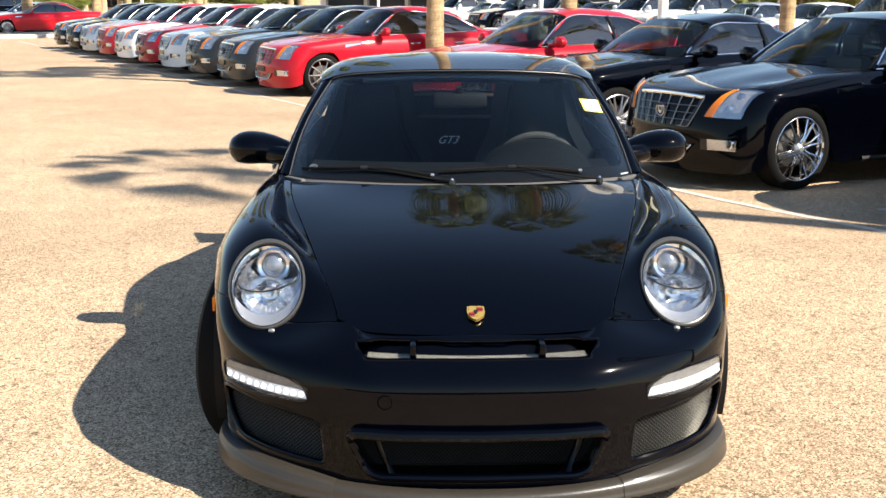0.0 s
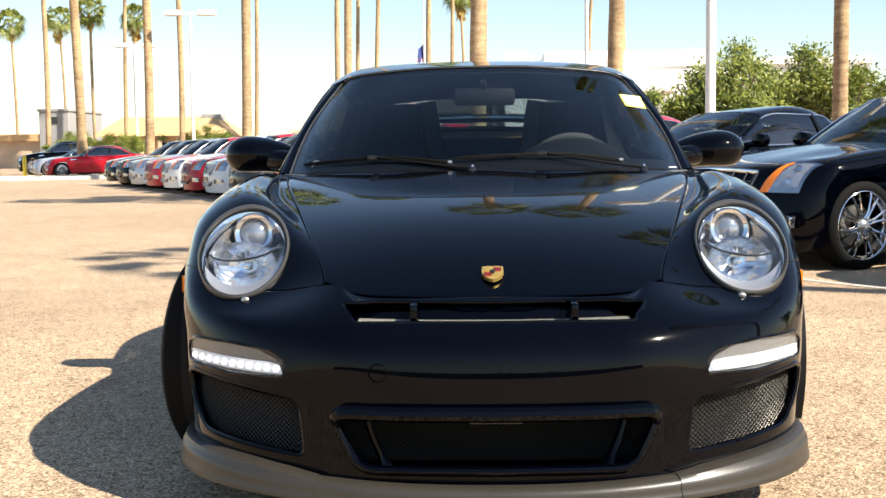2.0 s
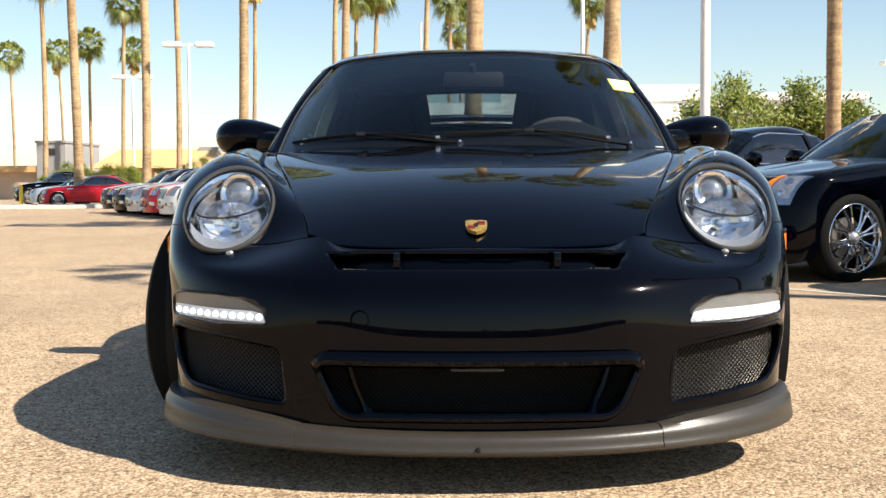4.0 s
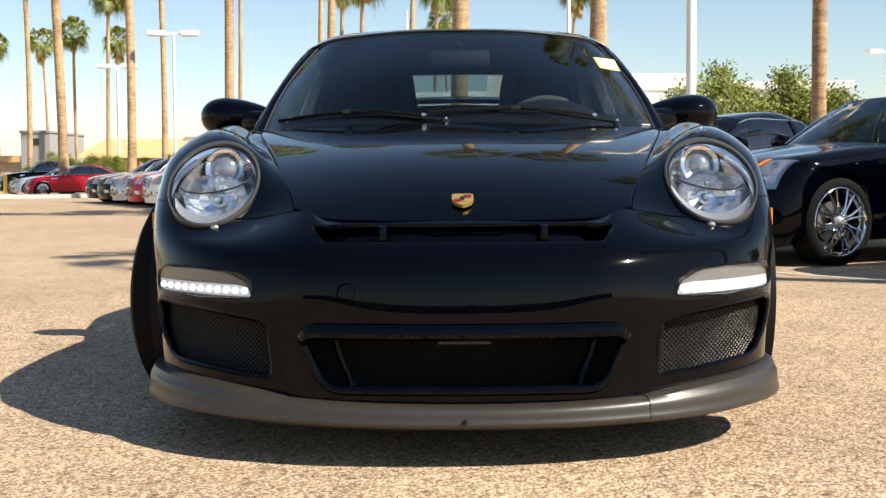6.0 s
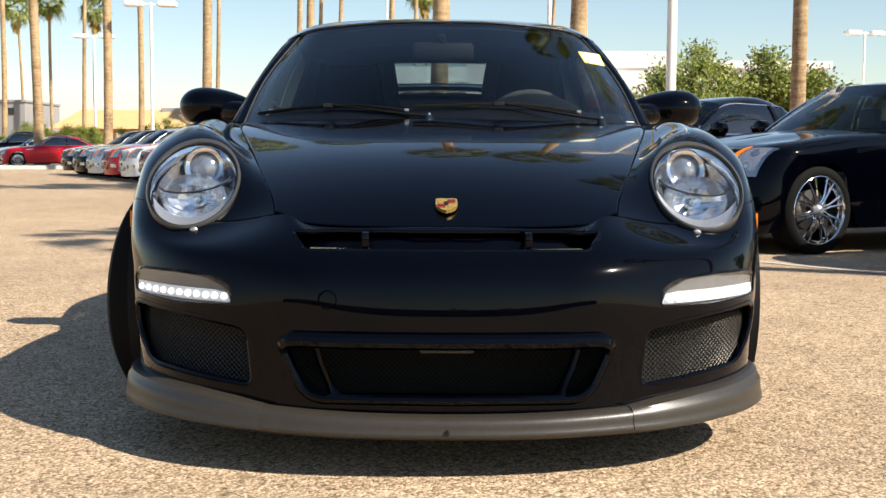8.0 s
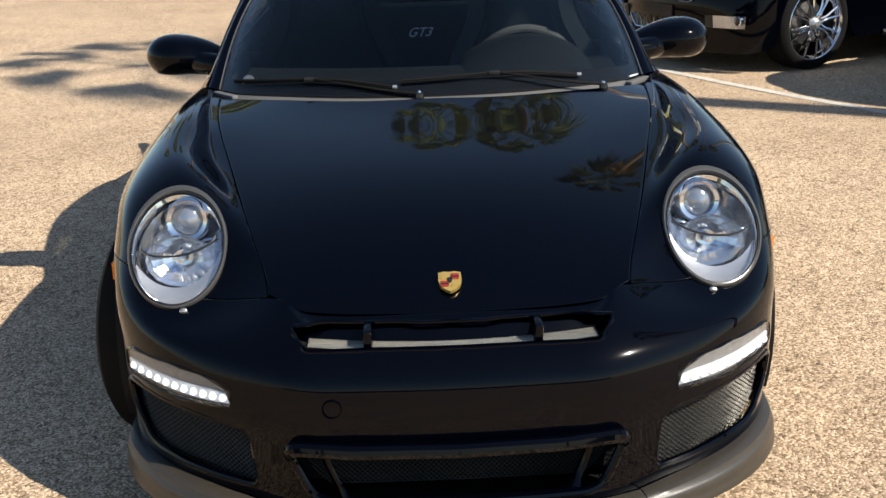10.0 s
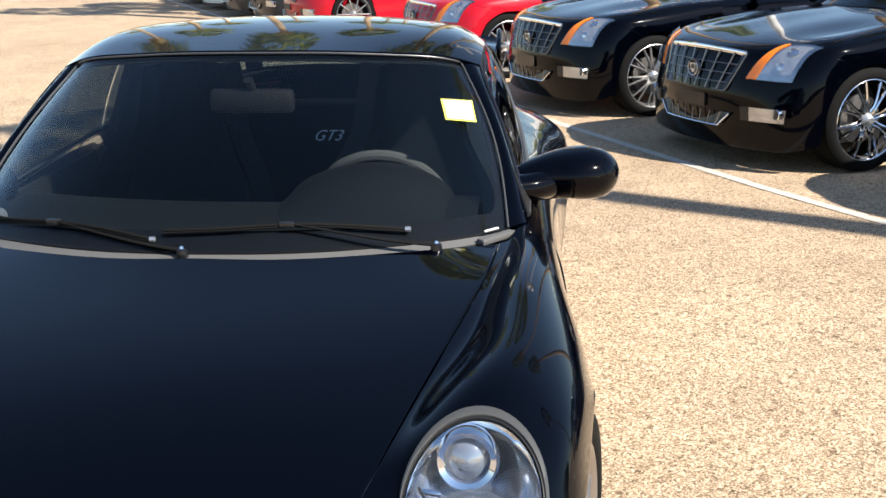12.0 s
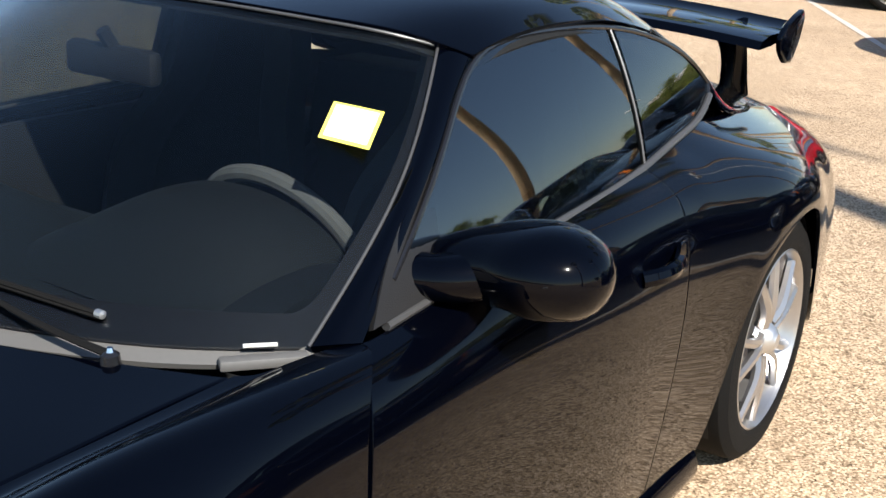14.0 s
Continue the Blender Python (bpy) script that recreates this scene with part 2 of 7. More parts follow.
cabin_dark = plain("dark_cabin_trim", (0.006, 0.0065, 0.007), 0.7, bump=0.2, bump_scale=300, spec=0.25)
cabin_grey = plain("charcoal_leather", (0.0045, 0.0052, 0.0052), 0.6, bump=0.08, bump_scale=250, spec=0.18)
wheel_suede = plain("grey_suede", (0.044, 0.043, 0.041), 0.9, bump=0.4, bump_scale=500)
paper_yellow = plain("yellow_paper", (0.85, 0.78, 0.10), 0.6, vary=0.06)
plate_white = plain("dull_white_plate", (0.40, 0.40, 0.38), 0.6, vary=0.2, scale=60)
paper_white = plain("white_paper", (0.85, 0.85, 0.74), 0.6, vary=0.04)
led_white = glow("led_daylight", (0.93, 0.97, 1.0), 1.0)
badge_gold = plain("badge_gold", (0.62, 0.42, 0.12), 0.3, metal=0.7, vary=0.2)
badge_red = plain("badge_red_enamel", (0.20, 0.02, 0.015), 0.3)
badge_black = plain("badge_black_enamel", (0.01, 0.01, 0.01), 0.3)
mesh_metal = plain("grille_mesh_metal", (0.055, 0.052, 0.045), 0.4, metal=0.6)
# Slot mesh is brightened by its colour, to look sunlit beside the darker intakes.
sunlit_slot_metal = plain("sunlit_slot_mesh", (0.60, 0.58, 0.50), 0.35, metal=0.8)


def asphalt():
    m, n, l, b = tree_of("worn_tan_asphalt")
    co = n.new("ShaderNodeTexCoord")

    def noise(scale, detail=3, rough=0.5):
        t = n.new("ShaderNodeTexNoise")
        t.inputs["Scale"].default_value, t.inputs["Detail"].default_value, t.inputs["Roughness"].default_value = scale, detail, rough
        l.new(co.outputs["Object"], t.inputs["Vector"])
        return t.outputs["Fac"]

    def ramp(fac, *stops):
        r = n.new("ShaderNodeValToRGB")
        while len(r.color_ramp.elements) < len(stops):
            r.color_ramp.elements.new(0.5)
        for e, (p, c) in zip(r.color_ramp.elements, stops):
            e.position, e.color = p, (*c, 1)
        l.new(fac, r.inputs[0])
        return r.outputs[0]

    def mix(fac, a, c, kind="MIX"):
        x = n.new("ShaderNodeMix")
        x.data_type, x.blend_type = "RGBA", kind
        if isinstance(fac, float):
            x.inputs["Factor"].default_value = fac
        else:
            l.new(fac, x.inputs["Factor"])
        l.new(a, x.inputs["A"]), l.new(c, x.inputs["B"])
        return x.outputs["Result"]

    v = n.new("ShaderNodeTexVoronoi")
    v.inputs["Scale"].default_value = 150
    v.inputs["Randomness"].default_value = 1.0
    l.new(co.outputs["Object"], v.inputs["Vector"])
    stones = ramp(v.outputs["Color"], (0.0, (0.035, 0.023, 0.014)), (0.20, (0.228, 0.164, 0.102)), (0.55, (0.485, 0.368, 0.252)), (0.9, (0.74, 0.592, 0.437)))
    joint = ramp(v.outputs["Distance"], (0.0, (1, 1, 1)), (0.55, (0.92, 0.90, 0.88)), (0.85, (0.45, 0.42, 0.38)))
    col = mix(0.75, stones, joint, "MULTIPLY")
    stains = ramp(noise(0.35, 5, 0.6), (0.30, (0.80, 0.78, 0.76)), (0.55, (1, 1, 1)), (0.8, (1.08, 1.05, 1.0)))
    col = mix(1.0, col, stains, "MULTIPLY")
    specks = n.new("ShaderNodeTexVoronoi")
    specks.inputs["Scale"].default_value = 48
    l.new(co.outputs["Object"], specks.inputs["Vector"])
    col = mix(1.0, col, ramp(specks.outputs["Color"], (0.0, (0.45, 0.42, 0.38)), (0.08, (0.55, 0.52, 0.48)), (0.14, (1, 1, 1)), (0.9, (1.06, 1.05, 1.03))), "MULTIPLY")
    col = mix(1.0, col, ramp(noise(28, 3, 0.7), (0.32, (0.78, 0.77, 0.75)), (0.55, (1.04, 1.03, 1.02))), "MULTIPLY")
    patches = ramp(noise(2.2, 4, 0.65), (0.3, (0.86, 0.85, 0.84)), (0.6, (1.03, 1.02, 1.0)))
    col = mix(1.0, col, patches, "MULTIPLY")
    l.new(col, b.inputs["Base Color"])
    b.inputs["Roughness"].default_value = 0.9
    b.inputs["Specular IOR Level"].default_value = 0.25
    bump = n.new("ShaderNodeBump")
    bump.inputs["Strength"].default_value, bump.inputs["Distance"].default_value = 0.7, 0.003
    inv = n.new("ShaderNodeMath")
    inv.operation, inv.inputs[0].default_value = "SUBTRACT", 1.0
    l.new(v.outputs["Distance"], inv.inputs[1]), l.new(inv.outputs[0], bump.inputs["Height"]), l.new(bump.outputs[0], b.inputs["Normal"])
    return m


asphalt_mat = asphalt()
line_paint = plain("worn_white_line_paint", (0.46, 0.42, 0.36), 0.75, vary=0.65, scale=17, bump=0.5, bump_scale=90)
surround_grey = plain("lamp_surround_paint", (0.06, 0.06, 0.059), 0.35, metal=0.3, vary=0.08)
led_tray = plain("running_lamp_tray", (0.15, 0.148, 0.146), 0.25, vary=0.55, scale=45)
scuttle_plastic = plain("grey_scuttle_plastic", (0.085, 0.083, 0.080), 0.6, vary=0.15)
border_black = plain("black_glass_print", (0.004, 0.004, 0.005), 0.6, spec=0.08)
sail_grey = plain("grey_sail_plastic", (0.007, 0.0068, 0.0072), 0.5, vary=0.15, bump=0.2, bump_scale=400)
lettering_silver = plain("lettering_silver", (0.62, 0.62, 0.62), 0.38, metal=0.8, vary=0.02)
rear_glass = glass("tinted_rear_glass", (0.52, 0.58, 0.60), 0.03)
bowl_grey = plain("lamp_bowl_silver", (0.62, 0.64, 0.67), 0.10, metal=0.92, vary=0.5, scale=40)
# Driver's seat leather, lightened as if sun fell on it; passenger's stays dark.
lit_seat_leather = plain("sunlit_seat_leather", (0.035, 0.038, 0.039), 0.6, bump=0.1, bump_scale=250, spec=0.3)
# Centre mesh has its own tone, picked by the sun that reaches it.
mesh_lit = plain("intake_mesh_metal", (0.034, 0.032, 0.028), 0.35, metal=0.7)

# ---- ground ----
def ground_z(y):
    """The lot falls by five centimetres away from the sports car towards the parked row."""
    t = min(1.0, max(0.0, (y - 3.7) / 2.6))
    return 0.045 * (1 - t * t * (3 - 2 * t))


def build_ground():
    bm = bmesh.new()
    ys = [-3000, -300, -60, -20, -8, -4, 0, 2, 3.7, 4.0, 4.4, 4.8, 5.2, 5.6, 6.0, 6.3, 8, 14, 30, 60, 120, 300, 900, 3000]
    xs = [-3000, -600, -150, -50, -20, -10, -5, 0, 5, 10, 20, 50, 150, 600, 3000]
    grid = [[bm.verts.new((x, y, ground_z(y))) for x in xs] for y in ys]
    for a, b in zip(grid, grid[1:]):
        for k in range(len(xs) - 1):
            bm.faces.new((a[k], a[k + 1], b[k + 1], b[k]))
    tagged(part("ground", bm, asphalt_mat), "sunlit worn tan asphalt of a car park", "ground", kind="structure")


ROW_U, ROW_H = Vector((-0.46, 0.888, 0)).normalized(), Vector((-0.888, -0.46, 0)).normalized()
ROW_HUB = Vector((2.93, 6.62, 0))


def ground_strip(name, a, b, width, label):
    """A painted stripe that follows the ground, 4 mm proud."""
    bm, d = bmesh.new(), (b - a)
    side = Vector((-d.y, d.x, 0)).normalized() * width / 2
    n = max(1, int(d.length / 0.6))
    rows = []
    for k in range(n + 1):
        p = a + d * (k / n)
        rows.append([bm.verts.new((q.x, q.y, ground_z(q.y) + 0.004)) for q in (p - side, p + side)])
    for r, s in zip(rows, rows[1:]):
        bm.faces.new((r[0], r[1], s[1], s[0]))
    bmesh.ops.recalc_face_normals(bm, faces=bm.faces)
    return tagged(part(name, bm, line_paint), label, "road marking", kind="structure")


build_ground()

# ---- the black sports car ----
CAR = pose(0, 0, 0.045, 0, 0, 1.1)
car = thing("sports_car", "glossy black sports coupe with a rear wing on tan asphalt", "car", m=CAR)
WB_F, WB_R = 0.845, 3.25

# Rails from the centre line to the lower edge, station by station from the bumper's foot to the scuttle.
NOSE = []
NOSE.append([(0, 0.0000, 0.142), (0.25, 0.0134, 0.146), (0.42, 0.0568, 0.151), (0.55, 0.1152, 0.157), (0.66, 0.1936, 0.163), (0.74, 0.2870, 0.168), (0.79, 0.3954, 0.172), (0.8, 0.5037, 0.175)])  # the bumper's foot
NOSE.append([(0, 0.0060, 0.29), (0.25, 0.0184, 0.29), (0.42, 0.0607, 0.29), (0.55, 0.1221, 0.29), (0.665, 0.2034, 0.29), (0.75, 0.2998, 0.29), (0.8, 0.4061, 0.29), (0.81, 0.5125, 0.29)])  # under the intakes
NOSE.append([(0, 0.0090, 0.365), (0.25, 0.0204, 0.365), (0.42, 0.0587, 0.366), (0.55, 0.1201, 0.37), (0.67, 0.2044, 0.374), (0.76, 0.3058, 0.377), (0.81, 0.4121, 0.38), (0.822, 0.5135, 0.38)])  # over the intakes
NOSE.append([(0, 0.0160, 0.428), (0.25, 0.0267, 0.429), (0.42, 0.0654, 0.431), (0.55, 0.1321, 0.435), (0.675, 0.2209, 0.438), (0.765, 0.3196, 0.44), (0.815, 0.4283, 0.443), (0.83, 0.5320, 0.443)])  # running lamps
NOSE.append([(0, 0.0340, 0.475), (0.25, 0.0451, 0.476), (0.42, 0.0851, 0.48), (0.55, 0.1532, 0.486), (0.68, 0.2423, 0.492), (0.772, 0.3434, 0.496), (0.822, 0.4444, 0.5), (0.838, 0.5605, 0.51)])  # the bumper's brow
NOSE.append([(0, 0.092, 0.522), (0.25, 0.102, 0.524), (0.42, 0.145, 0.529), (0.555, 0.212, 0.520), (0.685, 0.288, 0.524), (0.78, 0.385, 0.545), (0.83, 0.49, 0.56), (0.848, 0.60, 0.57)])  # above the slot
NOSE.append([(0, 0.172, 0.560), (0.33, 0.195, 0.562), (0.42, 0.25, 0.583), (0.545, 0.31, 0.562), (0.685, 0.365, 0.580), (0.79, 0.46, 0.608), (0.842, 0.56, 0.606), (0.858, 0.66, 0.618)])  # front edge of the bonnet
NOSE.append([(0, 0.335, 0.652), (0.25, 0.345, 0.653), (0.46, 0.40, 0.655), (0.56, 0.44, 0.656), (0.68, 0.475, 0.682), (0.798, 0.55, 0.688), (0.852, 0.65, 0.648), (0.868, 0.75, 0.655)])  # through the headlights
NOSE.append([(0, 0.545, 0.715), (0.26, 0.55, 0.714), (0.51, 0.58, 0.705), (0.585, 0.60, 0.745), (0.69, 0.62, 0.775), (0.808, 0.67, 0.742), (0.862, 0.76, 0.69), (0.878, 0.845, 0.678)])  # top of the headlights
NOSE.append([(0, 0.80, 0.775), (0.28, 0.805, 0.772), (0.57, 0.82, 0.754), (0.635, 0.835, 0.775), (0.72, 0.85, 0.815), (0.82, 0.88, 0.775), (0.868, 0.93, 0.70), (0.88, 0.985, 0.648)])  # over the front axle
NOSE.append([(0, 1.02, 0.816), (0.30, 1.03, 0.812), (0.63, 1.07, 0.80), (0.675, 1.09, 0.812), (0.738, 1.11, 0.838), (0.822, 1.13, 0.79), (0.865, 1.13, 0.67), (0.872, 1.15, 0.51)])  # behind the wheel arch
NOSE.append([(0, 1.12, 0.832), (0.31, 1.14, 0.829), (0.66, 1.24, 0.82), (0.70, 1.28, 0.827), (0.746, 1.34, 0.842), (0.82, 1.34, 0.79), (0.858, 1.33, 0.55), (0.855, 1.20, 0.2)])  # front of the scuttle
NOSE.append([(0, 1.215, 0.845), (0.32, 1.25, 0.844), (0.68, 1.41, 0.834), (0.712, 1.48, 0.835), (0.752, 1.60, 0.837), (0.818, 1.535, 0.785), (0.855, 1.485, 0.54), (0.85, 1.44, 0.19)])  # scuttle and door seam
FLANK = [r[4:] for r in NOSE[-2:]]
FLANK.append([(0.752, 1.95, 0.866), (0.812, 1.95, 0.80), (0.852, 1.95, 0.52), (0.845, 1.95, 0.185)])  # front of the door
FLANK.append([(0.748, 2.35, 0.888), (0.814, 2.35, 0.825), (0.860, 2.35, 0.55), (0.853, 2.35, 0.195)])  # middle of the door
FLANK.append([(0.735, 2.60, 0.90), (0.816, 2.615, 0.836), (0.862, 2.59, 0.57), (0.851, 2.50, 0.19)])  # rear of the door
FLANK.append([(0.722, 2.72, 0.91), (0.821, 2.74, 0.842), (0.874, 2.76, 0.57), (0.856, 2.77, 0.18)])  # flare ahead of the rear wheel
FLANK.append([(0.712, 2.82, 0.918), (0.826, 2.86, 0.845), (0.892, 2.91, 0.65), (0.892, 2.90, 0.47)])  # front of the rear arch
FLANK.append([(0.69, 3.0, 0.93), (0.826, 3.02, 0.852), (0.904, 3.07, 0.72), (0.909, 3.065, 0.644)])  # rising arch
FLANK.append([(0.668, 3.2, 0.915), (0.823, 3.2, 0.845), (0.906, 3.24, 0.745), (0.912, 3.25, 0.695)])  # over the rear axle
FLANK.append([(0.645, 3.42, 0.895), (0.800, 3.42, 0.825), (0.893, 3.44, 0.715), (0.902, 3.43, 0.638)])  # falling arch
FLANK.append([(0.615, 3.7, 0.860), (0.765, 3.68, 0.790), (0.866, 3.64, 0.62), (0.878, 3.585, 0.38)])  # behind the arch
FLANK.append([(0.575, 4.0, 0.805), (0.715, 3.98, 0.735), (0.82, 3.9, 0.55), (0.83, 3.75, 0.22)])  # rear corner
FLANK.append([(0.44, 4.30, 0.70), (0.56, 4.27, 0.64), (0.66, 4.2, 0.45), (0.66, 4.1, 0.22)])  # tail
SCREEN = [
    [(0, 1.252, 0.852), (0.25, 1.275, 0.852), (0.48, 1.36, 0.848), (0.63, 1.465, 0.842), (0.70, 1.545, 0.836)],
    [(0, 1.56, 1.057), (0.24, 1.575, 1.055), (0.455, 1.66, 1.047), (0.598, 1.76, 1.034), (0.655, 1.825, 1.020)],
    [(0, 1.90, 1.231), (0.20, 1.91, 1.229), (0.39, 1.95, 1.218), (0.512, 2.0, 1.203), (0.560, 2.05, 1.186)],
]
ROOF = []
ROOF.append([(0, 1.912, 1.240), (0.20, 1.922, 1.238), (0.39, 1.962, 1.227), (0.517, 2.012, 1.212), (0.612, 2.08, 1.178)])  # header
ROOF.append([(0, 2.2, 1.279), (0.20, 2.2, 1.277), (0.39, 2.2, 1.267), (0.53, 2.21, 1.246), (0.614, 2.22, 1.203)])  # front of the roof
ROOF.append([(0, 2.5, 1.289), (0.20, 2.5, 1.287), (0.39, 2.5, 1.275), (0.53, 2.5, 1.252), (0.612, 2.5, 1.205)])  # crown
ROOF.append([(0, 2.8, 1.258), (0.20, 2.8, 1.256), (0.38, 2.8, 1.243), (0.52, 2.8, 1.217), (0.609, 2.8, 1.163)])  # rear of the roof
ROOF.append([(0, 3.05, 1.178), (0.20, 3.05, 1.175), (0.37, 3.05, 1.163), (0.505, 3.045, 1.134), (0.615, 3.04, 1.082)])  # top of the rear window
ROOF.append([(0, 3.35, 1.04), (0.20, 3.35, 1.036), (0.36, 3.34, 1.022), (0.495, 3.31, 0.99), (0.632, 3.27, 0.945)])  # foot of the rear window
ROOF.append([(0, 3.62, 0.945), (0.20, 3.62, 0.942), (0.36, 3.60, 0.937), (0.49, 3.58, 0.912), (0.628, 3.52, 0.886)])  # engine lid
ROOF.append([(0, 4.02, 0.865), (0.19, 4.02, 0.863), (0.34, 4.01, 0.857), (0.45, 4.0, 0.836), (0.568, 3.98, 0.810)])  # rear edge of the lid
ROOF.append([(0, 4.33, 0.74), (0.16, 4.33, 0.738), (0.28, 4.325, 0.73), (0.36, 4.32, 0.72), (0.43, 4.30, 0.705)])  # tail
INSIDE = (0, 1.6, 0.4)
nose = surface(mirrored(NOSE), 9, 8)
S = lambda k: 9 * k  # noqa: E731
R = lambda k: 56 + 8 * k  # noqa: E731


def front_bumper():
    grille = rounded([(-0.375, 0.298), (0.375, 0.298), (0.315, 0.182), (-0.315, 0.182)], 0.03)
    duct = rounded([(0.46, 0.332), (0.60, 0.350), (0.785, 0.366), (0.778, 0.29), (0.73, 0.218), (0.445, 0.192)], 0.03)
    led = rounded([(0.496, 0.382), (0.512, 0.420), (0.56, 0.441), (0.64, 0.449), (0.762, 0.447), (0.785, 0.428), (0.78, 0.385), (0.64, 0.375)], 0.014)
    cut = [prism(grille, -0.3, 0.6)]
    for o in (duct, led):
        cut += [prism(o, -0.3, 0.43), prism([(-x, z) for x, z in o[::-1]], -0.3, 0.43)]
    slot = [(x, z) for x, z in rounded([(-0.365, 0.549), (0.365, 0.549), (0.33, 0.510), (-0.33, 0.510)], 0.011)]
    cut.append(prism(slot, -0.3, 0.24))
    cut += [lamp_cutter(1), lamp_cutter(-1)]
    bm = sheet(nose[S(0) : S(6) + 1], 0.014, (0, 0.003, 0, 0), INSIDE)
    part("front_bumper", carve(bm, cut), black_paint, car, angle=28)
    bead("slot_edge", slot, 0.0045, 0.003)
    for side in (1, -1):
        bead("duct_edge", [(x * side, z) for x, z in duct], 0.009, 0.008)
        bead("lamp_edge", [(x * side, z) for x, z in led], 0.0045, 0.003)


def skin_y(x, z):
    """The depth of the bumper's face at a place in its front view."""
    g = nose[S(0) : S(6) + 1].reshape(-1, 3)
    d = (g[:, 0] - x) ** 2 + (g[:, 2] - z) ** 2
    k = np.argsort(d)[:5]
    w = 1 / (d[k] + 1e-6)
    return float((g[k, 1] * w).sum() / w.sum())


def bead(name, outline, radius, back=0.002):
    """A rounded edge along an opening in the bumper."""
    o = outline + outline[:1]
    pts = []
    for (xa, za), (xb, zb) in zip(o, o[1:]):
        n = max(1, int(math.hypot(xb - xa, zb - za) / 0.02))
        pts += [(xa + (xb - xa) * k / n, za + (zb - za) * k / n) for k in range(n)]
    y = np.array([skin_y(x, z) for x, z in pts])
    y = (np.roll(y, 1) + y * 2 + np.roll(y, -1)) / 4
    path = [Vector((x, v + back, z)) for (x, z), v in zip(pts, y)]
    part(name, tube(bmesh.new(), path + path[:1], radius, 8, cap=False), black_paint, car)


def lip():
    """The grey rubber spoiler lip under the bumper, deeper towards its ends."""
    rows = []
    for dz, dy in ((0.148, 0.024), (0.142, -0.013), (0.135, -0.019), (0.118, -0.022), (0.107, -0.025), (0.102, -0.020), (0.102, 0.05), (0.13, 0.06)):
        row = []
        for x, y, z in NOSE[0]:
            w = x / 0.8
            y -= 0.020 + 0.015 * (1 - 0.75 * w)
            up = (0.008 if dz < 0.11 else 0.018 if dz < 0.13 else 0.030) * w * w
            lean = Vector((x * 0.35, -1.0 + 0.9 * w, 0)).normalized() * -dy
            row.append((x + lean.x * 1.0, y + lean.y, dz + up))
        rows.append(row)
    part("spoiler_lip", sheet(surface(mirrored(rows), 3, 5), 0.004, out=(0, 0.2, 0.14)), grey_lip, car, "scuffed grey rubber front lip")
    g = surface(mirrored(rows), 3, 5)
    for side in (1, -1):  # the corner pieces stand a little proud and taper in towards the middle
        cols = slice(45, None) if side > 0 else slice(0, 26)
        c = g[0:13, cols].copy()
        n = normals_of(c)
        n = n if (n[6, 5] @ np.array((0.4 * side, -1, 0))) > 0 else -n
        run = np.abs(c[..., 0])
        grow = 0.0065 * np.clip((run - 0.40) / 0.09, 0.06, 1)
        c = c + n * grow[..., None]
        c[:4, :, 2] += (0.010 * np.clip((run - 0.40) / 0.2, 0, 1))[:4]
        part("lip_corner", sheet(c, 0.004, out=(0, 0.2, 0.14)), grey_lip, car, "scuffed grey corner piece of the lip")
    bm = bmesh.new()
    lathe(bm, [(-0.072, 0.0), (-0.072, 0.005), (-0.066, 0.006), (-0.05, 0.006)], "y", 10, (0, 0.004, 0.116))
    part("bolt", bm, black_matt, car)


